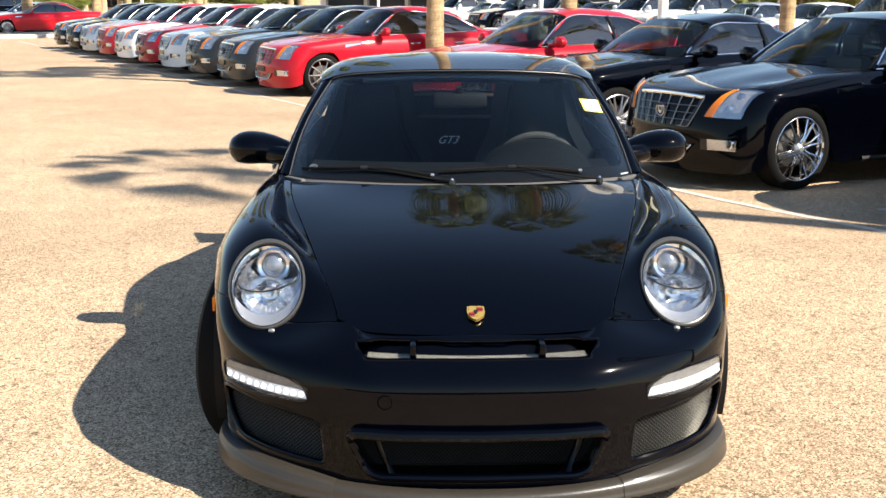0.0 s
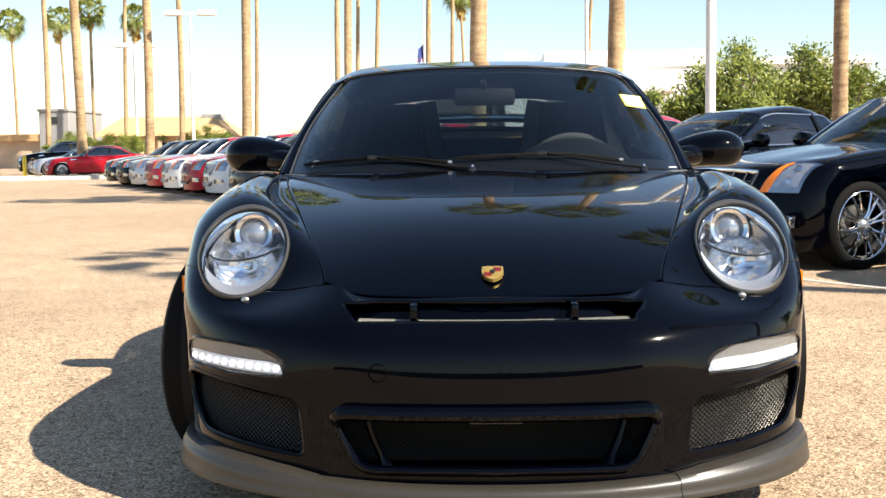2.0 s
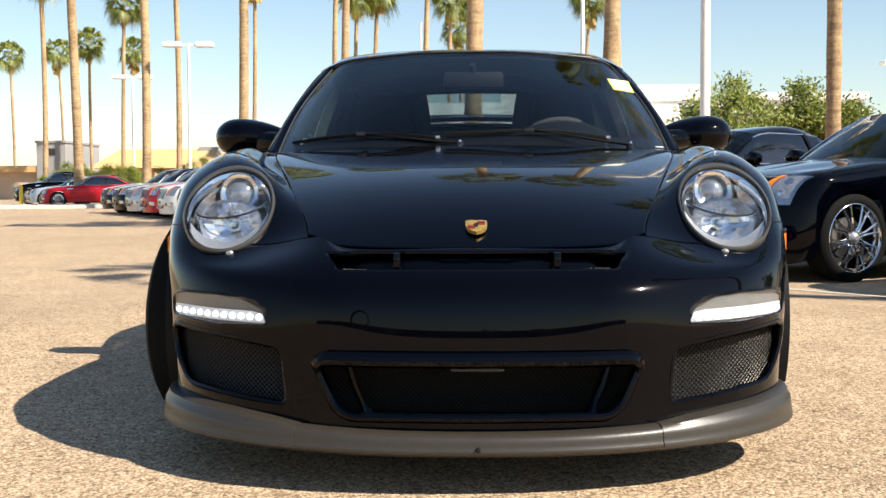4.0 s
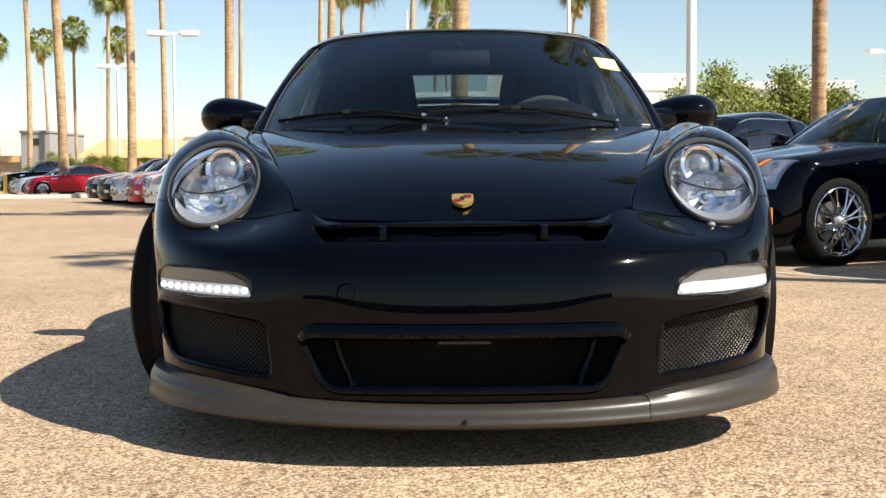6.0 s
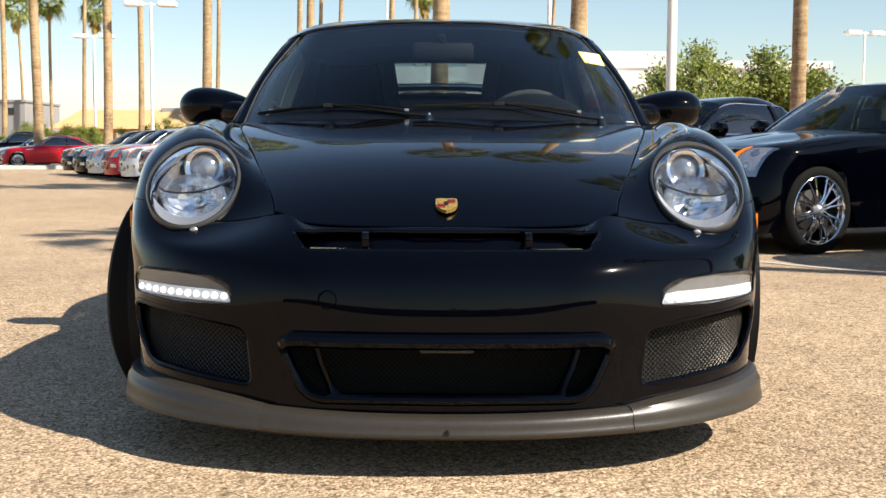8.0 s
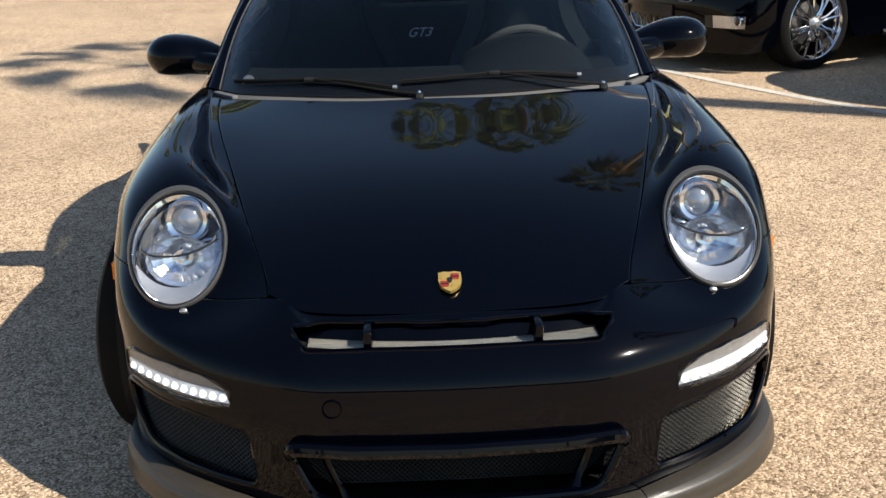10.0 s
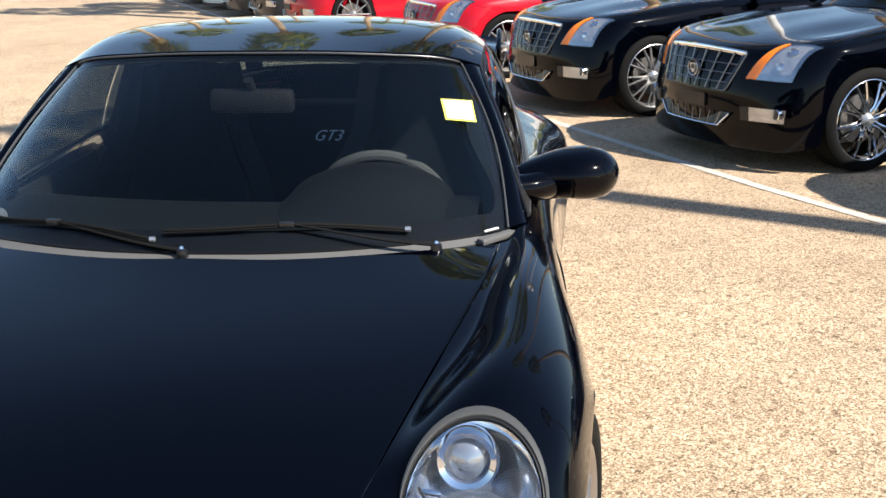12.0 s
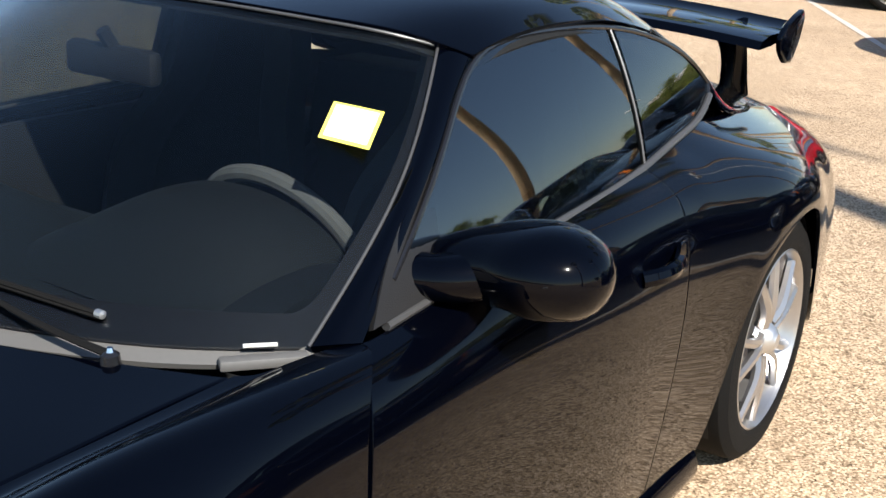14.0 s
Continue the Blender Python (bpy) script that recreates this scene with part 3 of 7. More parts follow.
def panels():
    hood = nose[S(6) : S(12) + 1, R(-2) : R(2) + 1].copy()
    x, y, z = hood[..., 0].ravel(), hood[..., 1].ravel() - 0.7, hood[..., 2].ravel()
    terms = np.stack([x ** (2 * i) * y**j for i in range(3) for j in range(4)], 1)
    edge = np.ones(hood.shape[:2])
    edge[[0, -1]], edge[:, [0, -1]] = 6, 6
    w = edge.ravel()[:, None]
    fair = terms @ np.linalg.lstsq(terms * w, z * w[:, 0], rcond=None)[0]
    hood[..., 2] = fair.reshape(hood.shape[:2])
    part("bonnet", sheet(hood, 0.012, (0.004, 0.003, 0.005, 0.005), INSIDE), black_paint, car)
    for side, (a, b) in ((1, (R(2), R(7))), (-1, (R(-7), R(-2)))):
        bm = sheet(nose[S(6) : S(12) + 1, a : b + 1], 0.010, (0.003, 0.0006, 0.0045 if side > 0 else 0, 0 if side > 0 else 0.0045), INSIDE)
        part("front_wing", carve(bm, [lamp_cutter(side)]), black_paint, car, angle=28)
    flank = surface(FLANK, 18, 12)
    for side in (1, -1):
        f = flank * np.array([side, 1, 1])
        part("door", sheet(f[18:73], 0.010, (0.0006, 0.0012, 0, 0), INSIDE), black_paint, car)
        part("rear_wing", sheet(f[72:], 0.010, (0.0012, 0, 0, 0), INSIDE), black_paint, car)
    roof = surface(mirrored(ROOF), 6, 5)
    part("roof", sheet(roof[0:25], 0.012, (0.002, 0.002, 0, 0), INSIDE), black_paint, car)
    part("rear_window", sheet(roof[24:31, 6:35], 0.004, out=INSIDE), rear_glass, car)
    part("rear_pillar", sheet(roof[24:37, 34:41], 0.01, out=INSIDE), black_paint, car)
    part("rear_pillar", sheet(roof[24:37, 0:7], 0.01, out=INSIDE), black_paint, car)
    part("engine_lid", sheet(roof[30:49, 6:35], 0.01, (0.003, 0, 0, 0), INSIDE), black_paint, car)
    part("rear_deck_side", sheet(roof[36:49, 34:41], 0.01, out=INSIDE), black_paint, car)
    part("rear_deck_side", sheet(roof[36:49, 0:7], 0.01, out=INSIDE), black_paint, car)
    tail = [[(0, 4.33, 0.74), (0.43, 4.30, 0.705), (0.56, 4.27, 0.64), (0.66, 4.2, 0.45)], [(0, 4.42, 0.62), (0.4, 4.39, 0.6), (0.55, 4.34, 0.55), (0.66, 4.24, 0.42)],
            [(0, 4.44, 0.42), (0.4, 4.41, 0.42), (0.55, 4.35, 0.4), (0.66, 4.22, 0.36)], [(0, 4.36, 0.22), (0.4, 4.33, 0.22), (0.55, 4.26, 0.22), (0.66, 4.1, 0.22)]]
    part("rear_bumper", sheet(surface(mirrored(tail), 5, 5), 0.012, out=(0, 3.8, 0.45)), black_paint, car)
    for side in (1, -1):
        lamp = surface([[(0.44 * side, 4.312, 0.69), (0.585 * side, 4.262, 0.615), (0.70 * side, 4.12, 0.62)], [(0.46 * side, 4.37, 0.60), (0.60 * side, 4.31, 0.57), (0.73 * side, 4.13, 0.56)]], 3, 4)
        part("tail_lamp", sheet(lamp, 0.02, out=(0, 3.8, 0.5)), red_lens, car, "red tail lamp")


LAMP_A, LAMP_B = 0.1255, 0.185


def lamp_cutter(side):
    cyl = lathe(bmesh.new(), [(-0.16, 1.0), (0.25, 1.0)], "z", 64)
    bmesh.ops.holes_fill(cyl, edges=[e for e in cyl.edges if e.is_boundary], sides=0)
    moved(cyl, headlight_frame(side)[1] @ Matrix.Diagonal((LAMP_A, LAMP_B, 1, 1)))
    bmesh.ops.recalc_face_normals(cyl, faces=cyl.faces)
    return cyl


def headlight_frame(side):
    """The centre of a headlight, and its pose: x across, y up along the lens, z out."""
    c = Vector((0.657 * side, 0.452, 0.650))
    up = Vector((0.111 * side, 0.78, 0.616)).normalized()
    across = Vector((0.992, -0.017 * side, -0.13 * side)).normalized()
    out = across.cross(up).normalized()
    across = up.cross(out).normalized()
    m = Matrix((across, up, out)).transposed().to_4x4()
    return c, Matrix.Translation(c) @ m


def headlight(side):
    """A grey surround, wider above the lens, and in it a projector, a high-beam bowl and a clear lens."""
    m = headlight_frame(side)[1]
    rows = []
    for k, lift in ((0.0, -0.05), (0.0, 0.004), (0.10, 0.011), (0.5, 0.014), (0.86, 0.014), (1.0, 0.009), (1.0, -0.04)):
        ring = []
        for a in np.linspace(0, 2 * math.pi, 65):
            o = Vector((0.985 * math.cos(a), 0.985 * math.sin(a), 0))
            i = Vector((0.935 * math.cos(a), 0.905 * math.sin(a) - 0.045, 0))
            q = o.lerp(i, k)
            ring.append(m @ Vector((q.x * LAMP_A, q.y * LAMP_B, lift)))
        rows.append(ring)
    lamp = part("headlight", sheet(np.array(rows), out=m @ Vector((0, 0, -0.3))), surround_grey, car, "satin grey headlight surround")
    fit = m @ Matrix.Translation((0, -0.045 * LAMP_B, 0)) @ Matrix.Diagonal((0.935 * LAMP_A, 0.905 * LAMP_B, 1, 1))
    part("lamp_gasket", moved(lathe(bmesh.new(), [(-0.02, 1.0), (0.011, 1.0), (0.012, 0.975), (-0.02, 0.97)], "z", 56), fit), badge_black, lamp)
    part("chrome_rim", moved(lathe(bmesh.new(), [(0.004, 0.972), (0.008, 0.955), (0.000, 0.91), (-0.02, 0.90)], "z", 56), fit), chrome, lamp)
    bowl = lathe(bmesh.new(), [(-0.006, 0.93), (-0.045, 0.86), (-0.080, 0.60), (-0.10, 0.0)], "z", 48)
    part("reflector_bowl", moved(bowl, fit), bowl_grey, lamp)
    ahead = pose(0, 0, 0, 82)
    up = Matrix.Translation((0.643 * side, 0.535, 0.694)) @ ahead
    ring = lathe(bmesh.new(), [(-0.02, 0.056), (0.006, 0.056), (0.016, 0.050), (0.012, 0.040), (-0.02, 0.038)], "z", 36)
    part("projector_ring", moved(ring, up), chrome, lamp)
    ball = lathe(bmesh.new(), [(0.016 - 0.022 * (r / 0.04) ** 2, max(r, 0.0005)) for r in (0.0, 0.012, 0.024, 0.032, 0.039)][::-1], "z", 30)
    part("projector_lens", moved(ball, up), lamp_glass, lamp)
    low = Matrix.Translation((0.655 * side, 0.468, 0.612)) @ ahead
    part("high_beam_bowl", moved(lathe(bmesh.new(), [(0.020, 0.066), (0.004, 0.058), (-0.014, 0.040), (-0.024, 0.020), (-0.026, 0.0005)], "z", 16), low @ Matrix.Diagonal((1.28, 0.98, 1, 1))), lamp_blue, lamp, smooth=False)
    part("bulb_cap", moved(lathe(bmesh.new(), [(0.014, 0.0005), (0.013, 0.007), (0.0, 0.009), (-0.01, 0.009)], "z", 18), low), chrome, lamp)
    brow = [m @ Vector((0.096 * math.cos(a), 0.030 + 0.050 * math.sin(a), -0.010)) for a in np.linspace(math.pi * 1.06, math.pi * 1.94, 17)]
    part("lamp_divider", tube(bmesh.new(), brow, 0.0028, 6), badge_black, lamp)
    for k in (-1, 1):
        bm = bmesh.new()
        box(bm, (k * 0.075 - 0.018, 0.018, -0.034), (k * 0.075 + 0.018, 0.026, -0.022), bevel=0.002)
        part("lamp_bracket", moved(bm, m), chrome, lamp)
    sweep = np.linspace(math.pi * 1.0, math.pi * 2.0, 29)
    rows = []
    for k, d in ((1.04, -0.002), (0.90, -0.014), (0.76, -0.022), (0.60, -0.026)):
        fade = [1.04 - (1.04 - k) * max(0.02, math.sin(a - math.pi)) ** 0.8 for a in sweep]
        rows.append([m @ Vector((LAMP_A * 0.88 * math.cos(a) * f, LAMP_B * (0.84 * math.sin(a) * f - 0.045), -0.002 + (d + 0.002) * max(0.0, math.sin(a - math.pi)))) for a, f in zip(sweep, fade)])
    skirt = sheet(np.array(rows), out=m @ Vector((0, 0, -0.4)))
    part("lamp_skirt", skirt, lamp_white, lamp, "satin silver lower shroud")
    dome = lathe(bmesh.new(), [(0.010 + 0.020 * (1 - (r / 0.99) ** 2), r) for r in (0.99, 0.88, 0.7, 0.48, 0.24, 0.002)], "z", 56)
    part("lens", moved(dome, fit), clear_lens, lamp).visible_shadow = False
    w = m @ Matrix.Translation((-0.01 * side, -LAMP_B - 0.008, 0.016))
    bm = lathe(bmesh.new(), [(0.004, 0.0005), (0.003, 0.008), (-0.002, 0.013), (-0.02, 0.014)], "z", 16)
    part("washer_nozzle", moved(bm, w @ Matrix.Diagonal((0.75, 0.5, 0.7, 1))), satin, car)


def day_lamp(side):
    """The oblong running lamp in the bumper: a dark tray, a row of lit diodes and a clear lens."""
    def at(x, z, back):
        t = (x - 0.50) / 0.28
        return Vector((x * side, 0.095 + 0.10 * t + 0.135 * t * t + back, z))

    def skin(z0, z1, back, thick, nx=12, x0=0.503, x1=0.776):
        rows = []
        for k in range(nx + 1):
            x = x0 + (x1 - x0) * k / nx
            f = min(1.0, (x - x0) / 0.05)
            top = z0 + (z1 - z0) * (0.62 + 0.38 * math.sin(f * math.pi / 2)) if x0 < 0.53 else z1
            rows.append([at(x, z0 + (top - z0) * j / 4, back) for j in range(5)])
        return sheet(np.array(rows), thick, out=(0.6 * side, 0.8, 0.43))

    lamp = part("running_lamp", skin(0.376, 0.450, 0.020, 0.006), led_tray, car, "grey tray of the running lamp")
    part("light_guide", skin(0.385, 0.412, 0.013, 0.006), led_soft, lamp, "glowing light guide")
    for k in range(11):
        p = at(0.521 + 0.0242 * k, 0.3985, 0.007)
        bm = lathe(bmesh.new(), [(0.0, 0.0005), (-0.003, 0.0050), (0.0, 0.0076), (0.012, 0.0080)], "y", 12, p)
        part("diode", bm, led_white, lamp)
    part("lens", skin(0.378, 0.447, 0.000, 0.002), clear_lens, lamp).visible_shadow = False


def wheel(parent, m, radius, width, rim_r, name, metal, spokes=5, twin=True, label=""):
    """A tyre, and in it a rim with spokes, hub and brake disc. The axle lies along x, the outer face towards +x."""
    w = part(name, lathe(bmesh.new(), [(-0.0, rim_r - 0.004), (0.006, rim_r + 0.004), (0.010, rim_r + 0.02), (0.006, radius - 0.025), (-0.012, radius - 0.004), (-0.03, radius), (-width + 0.03, radius),
             (-width + 0.012, radius - 0.004), (-width - 0.006, radius - 0.03), (-width, rim_r)], "x", 48), tyre_rubber, parent, label)
    w.matrix_local = m
    rim = part("rim", lathe(bmesh.new(), [(0.002, rim_r + 0.003), (0.006, rim_r - 0.004), (-0.004, rim_r - 0.012), (-0.03, rim_r - 0.016), (-0.05, rim_r - 0.03), (-width + 0.02, rim_r - 0.02), (-width + 0.01, rim_r)], "x", 48), metal, w)
    for k in range(spokes):
        bm = bmesh.new()
        for s in (-1, 1) if twin else (0,):
            f = 5 / spokes
            pts = [(-0.02, 0.014 * s, 0.05), (-0.010, 0.016 * s * f, 0.09), (-0.010, 0.034 * s * f, rim_r * 0.62), (-0.018, 0.062 * s * f, rim_r - 0.012)]
            tube(bm, [Vector(p) for p in curve_through(pts, 3)], [(0.022 - 0.0009 * i) * (f if f < 1 else 1) ** 0.6 for i in range(10)], 7, squash=0.75)
        part("spoke", moved(bm, Matrix.Rotation(2 * math.pi * k / spokes + 0.3, 4, "X")), metal, rim)
    hub = lathe(bmesh.new(), [(0.020, 0.0005), (0.020, 0.02), (0.014, 0.026), (0.010, 0.034), (-0.01, 0.045), (-0.03, 0.066)], "x", 20)
    part("hub_cap", hub, satin, rim)
    disc = lathe(bmesh.new(), [(-0.09, 0.06), (-0.09, 0.16), (-0.12, 0.16), (-0.12, 0.06)], "x", 32, closed=True)
    part("brake_disc", disc, brake_iron, rim)
    return w


brake_iron = plain("brake_iron", (0.2, 0.19, 0.18), 0.4, metal=0.8)
lamp_blue = plain("blue_tinted_reflector", (0.66, 0.70, 0.76), 0.16, metal=0.92, vary=0.1)
lamp_white = plain("lamp_satin_silver", (0.66, 0.66, 0.66), 0.34, metal=0.85, vary=0.06)
led_soft = glow("led_light_guide", (0.55, 0.57, 0.60), 0.17)
lamp_glass = plain("lamp_bulb_glass", (0.34, 0.36, 0.39), 0.08, metal=0.7, coat=1.0)
front_bumper()
lip()
panels()
for s_ in (1, -1):
    headlight(s_)
    day_lamp(s_)
    turn_ = pose(0, 0, 0, 0, 0, 0 if s_ > 0 else 180)
    wheel(car, pose(0.845 * s_, WB_F, 0.325, 0, 0, -13) @ turn_, 0.325, 0.235, 0.243, "front_wheel", silver, label="black tyre on a silver centre-lock rim")
    wheel(car, pose(0.868 * s_, WB_R, 0.335) @ turn_, 0.335, 0.305, 0.247, "rear_wheel", silver, label="black tyre on a silver centre-lock rim")


def glasshouse():
    scr = surface(mirrored(SCREEN), 8, 6)
    part("windscreen", sheet(scr, 0.005, out=INSIDE), windscreen_glass, car, "tinted windscreen").visible_shadow = False
    fine = surface(mirrored(SCREEN), 24, 18)
    nf = normals_of(fine)
    fine = fine + (nf if nf[24, 72, 1] > 0 else -nf) * 0.009
    nu, nv = fine.shape[0] - 1, fine.shape[1] - 1

    def at(p, f):
        """The place a share p across the glass and f up it."""
        u, v = min(max(f, 0), 1) * nu, min(max(p, 0), 1) * nv
        i, j = min(int(u), nu - 1), min(int(v), nv - 1)
        return (fine[i, j] * (1 - u + i) + fine[i + 1, j] * (u - i)) * (1 - v + j) + (fine[i, j + 1] * (1 - u + i) + fine[i + 1, j + 1] * (u - i)) * (v - j)

    side_w, foot_h, turn_p, turn_f = 0.040, 0.095, 0.030, 0.07
    half = [(0.5 + (0.5 - side_w - turn_p) * k / 16, foot_h, 0.5 + (0.5 - side_w - turn_p) * k / 16, 0.0) for k in range(17)]
    for a in np.linspace(0.1, 1.0, 8) * math.pi / 2:
        half.append((1 - side_w - turn_p + turn_p * math.sin(a), foot_h + turn_f * (1 - math.cos(a)), min(1.0, 1 - side_w - turn_p + 2.6 * turn_p * math.sin(a)), max(0.0, (foot_h + turn_f) * (1 - 1.6 * math.cos(a)))))
    half += [(1 - side_w + 0.018 * k / 12, foot_h + turn_f + (1 - foot_h - turn_f) * k / 12, 1.0, foot_h + turn_f + (1 - foot_h - turn_f) * k / 12) for k in range(1, 13)]
    ring = [[at(p, f), at(q, g)] for p, f, q, g in half]
    ring = [[at(1 - p, f), at(1 - q, g)] for p, f, q, g in half[:0:-1]] + ring
    part("glass_border", sheet(np.array(ring), 0.001, out=INSIDE), border_black, car, "black printed border of the windscreen")
    head = curve_through([(-x, y, z) for x, y, z in SCREEN[2][:0:-1]] + SCREEN[2], 5)
    part("windscreen_trim", tube(bmesh.new(), [Vector(p) + Vector((0, 0.002, 0.004)) for p in head], 0.0028, 8), trim_grey, car)
    for side in (1, -1):
        edge = np.array([SCREEN[k][4] for k in range(3)]) * (side, 1, 1)
        outer = np.array([(0.752, 1.60, 0.838), (0.685, 1.848, 1.018), (0.612, 2.085, 1.170)]) * (side, 1, 1)
        mid = (edge + outer) / 2 + np.array([(0.006 * side, -0.008, 0.005)])
        part("windscreen_pillar", sheet(surface(np.stack([edge, mid, outer], 1), 8, 4), 0.014, out=INSIDE), black_paint, car)
        c = curve_through(edge, 10)
        part("windscreen_trim", tube(bmesh.new(), [Vector(p) + Vector((0, -0.001, 0.001)) for p in c], 0.0028, 8), trim_grey, car)
        belt = [(0.742, 1.66, 0.848), (0.742, 1.85, 0.864), (0.74, 2.1, 0.878), (0.735, 2.35, 0.888), (0.722, 2.6, 0.903), (0.702, 2.83, 0.928), (0.675, 3.03, 0.957), (0.655, 3.10, 0.985)]
        top = [(0.725, 1.70, 0.90), (0.652, 1.915, 1.057), (0.610, 2.1, 1.172), (0.612, 2.35, 1.195), (0.608, 2.6, 1.182), (0.611, 2.83, 1.140), (0.645, 3.035, 1.058), (0.654, 3.105, 1.010)]
        b, t = np.array(belt), np.array(top)
        pane = surface(np.stack([b, (b + t) / 2 + (0.018, 0, 0), t], 1) * (side, 1, 1), 6, 4)
        y, z = pane[..., 1].ravel() - 2.3, pane[..., 2].ravel() - 1.0
        bow = np.stack([y * 0 + 1, y, z, y * y, y * z, z * z], 1)  # the glass is one even curve
        pane[..., 0] = (bow @ np.linalg.lstsq(bow, pane[..., 0].ravel(), rcond=None)[0]).reshape(pane.shape[:2])
        part("door_glass", sheet(pane[:25], 0.005, out=INSIDE), side_glass, car, "dark tinted door glass")
        part("quarter_glass", sheet(pane[25:], 0.005, out=INSIDE), side_glass, car, "dark tinted quarter glass")
        part("pillar_seam", tube(bmesh.new(), [Vector(p) for p in pane[24:26].mean(0)], 0.0032, 6), trim_grey, car)
        part("belt_trim", tube(bmesh.new(), [Vector(p) + Vector((0.004 * side, 0, -0.004)) for p in pane[:, 0]], 0.0085, 8), trim_grey, car)
        part("window_trim", tube(bmesh.new(), [Vector(p) for p in list(pane[:, -1]) + list(pane[-1, -2::-1])], 0.006, 8), black_gloss, car)
        bb = np.array([(0.610, 2.80, 1.158), (0.616, 3.04, 1.080), (0.632, 3.27, 0.945), (0.627, 3.52, 0.887)])
        fl = np.array([(0.612, 2.84, 1.142), (0.652, 3.07, 1.035), (0.676, 3.21, 0.928), (0.640, 3.50, 0.889)])
        part("sail_panel", sheet(surface(np.stack([bb, (bb + fl) / 2 + (0.012, 0, 0.004), fl], 1) * (side, 1, 1), 5, 4), 0.01, out=INSIDE), black_paint, car)


glasshouse()

# ---- the sports car's smaller parts ----
def crossed(outline, y_of, pitch, wire, lean=60):
    """A woven mesh of thin wires inside an outline of (x, z), on the sheet y_of(x, z)."""
    bm = bmesh.new()
    o = np.array(outline)
    cx, cz = o.mean(0)
    reach = np.abs(o - (cx, cz)).max() * 1.6
    for sgn in (-1, 1):
        d = np.array((math.cos(radians(lean)), sgn * math.sin(radians(lean))))
        n = np.array((-d[1], d[0]))
        for k in range(int(-reach / pitch), int(reach / pitch) + 1):
            base = np.array((cx, cz)) + n * k * pitch
            ts = []
            for a, b in zip(o, np.roll(o, -1, 0)):
                e = b - a
                den = d[0] * e[1] - d[1] * e[0]
                if abs(den) < 1e-9:
                    continue
                w = a - base
                s = (d[0] * w[1] - d[1] * w[0]) / -den
                if 0 <= s <= 1:
                    p = a + e * s
                    ts.append(float((p - base) @ d))
            ts.sort()
            for t0, t1 in zip(ts[::2], ts[1::2]):
                if t1 - t0 < 0.004:
                    continue
                m = 5
                pts = []
                for q in np.linspace(t0, t1, m):
                    x, z = base + d * q
                    pts.append(Vector((x, y_of(x, z) + 0.0006 * sgn, z)))
                tube(bm, pts, wire, 4, cap=False)
    return bm


def nose_depth(x):
    """How far behind the tip the bumper's face lies at a distance from the centre line."""
    x = abs(x)
    return float(np.interp(x, [r[0] for r in NOSE[1]], [r[1] for r in NOSE[1]]))


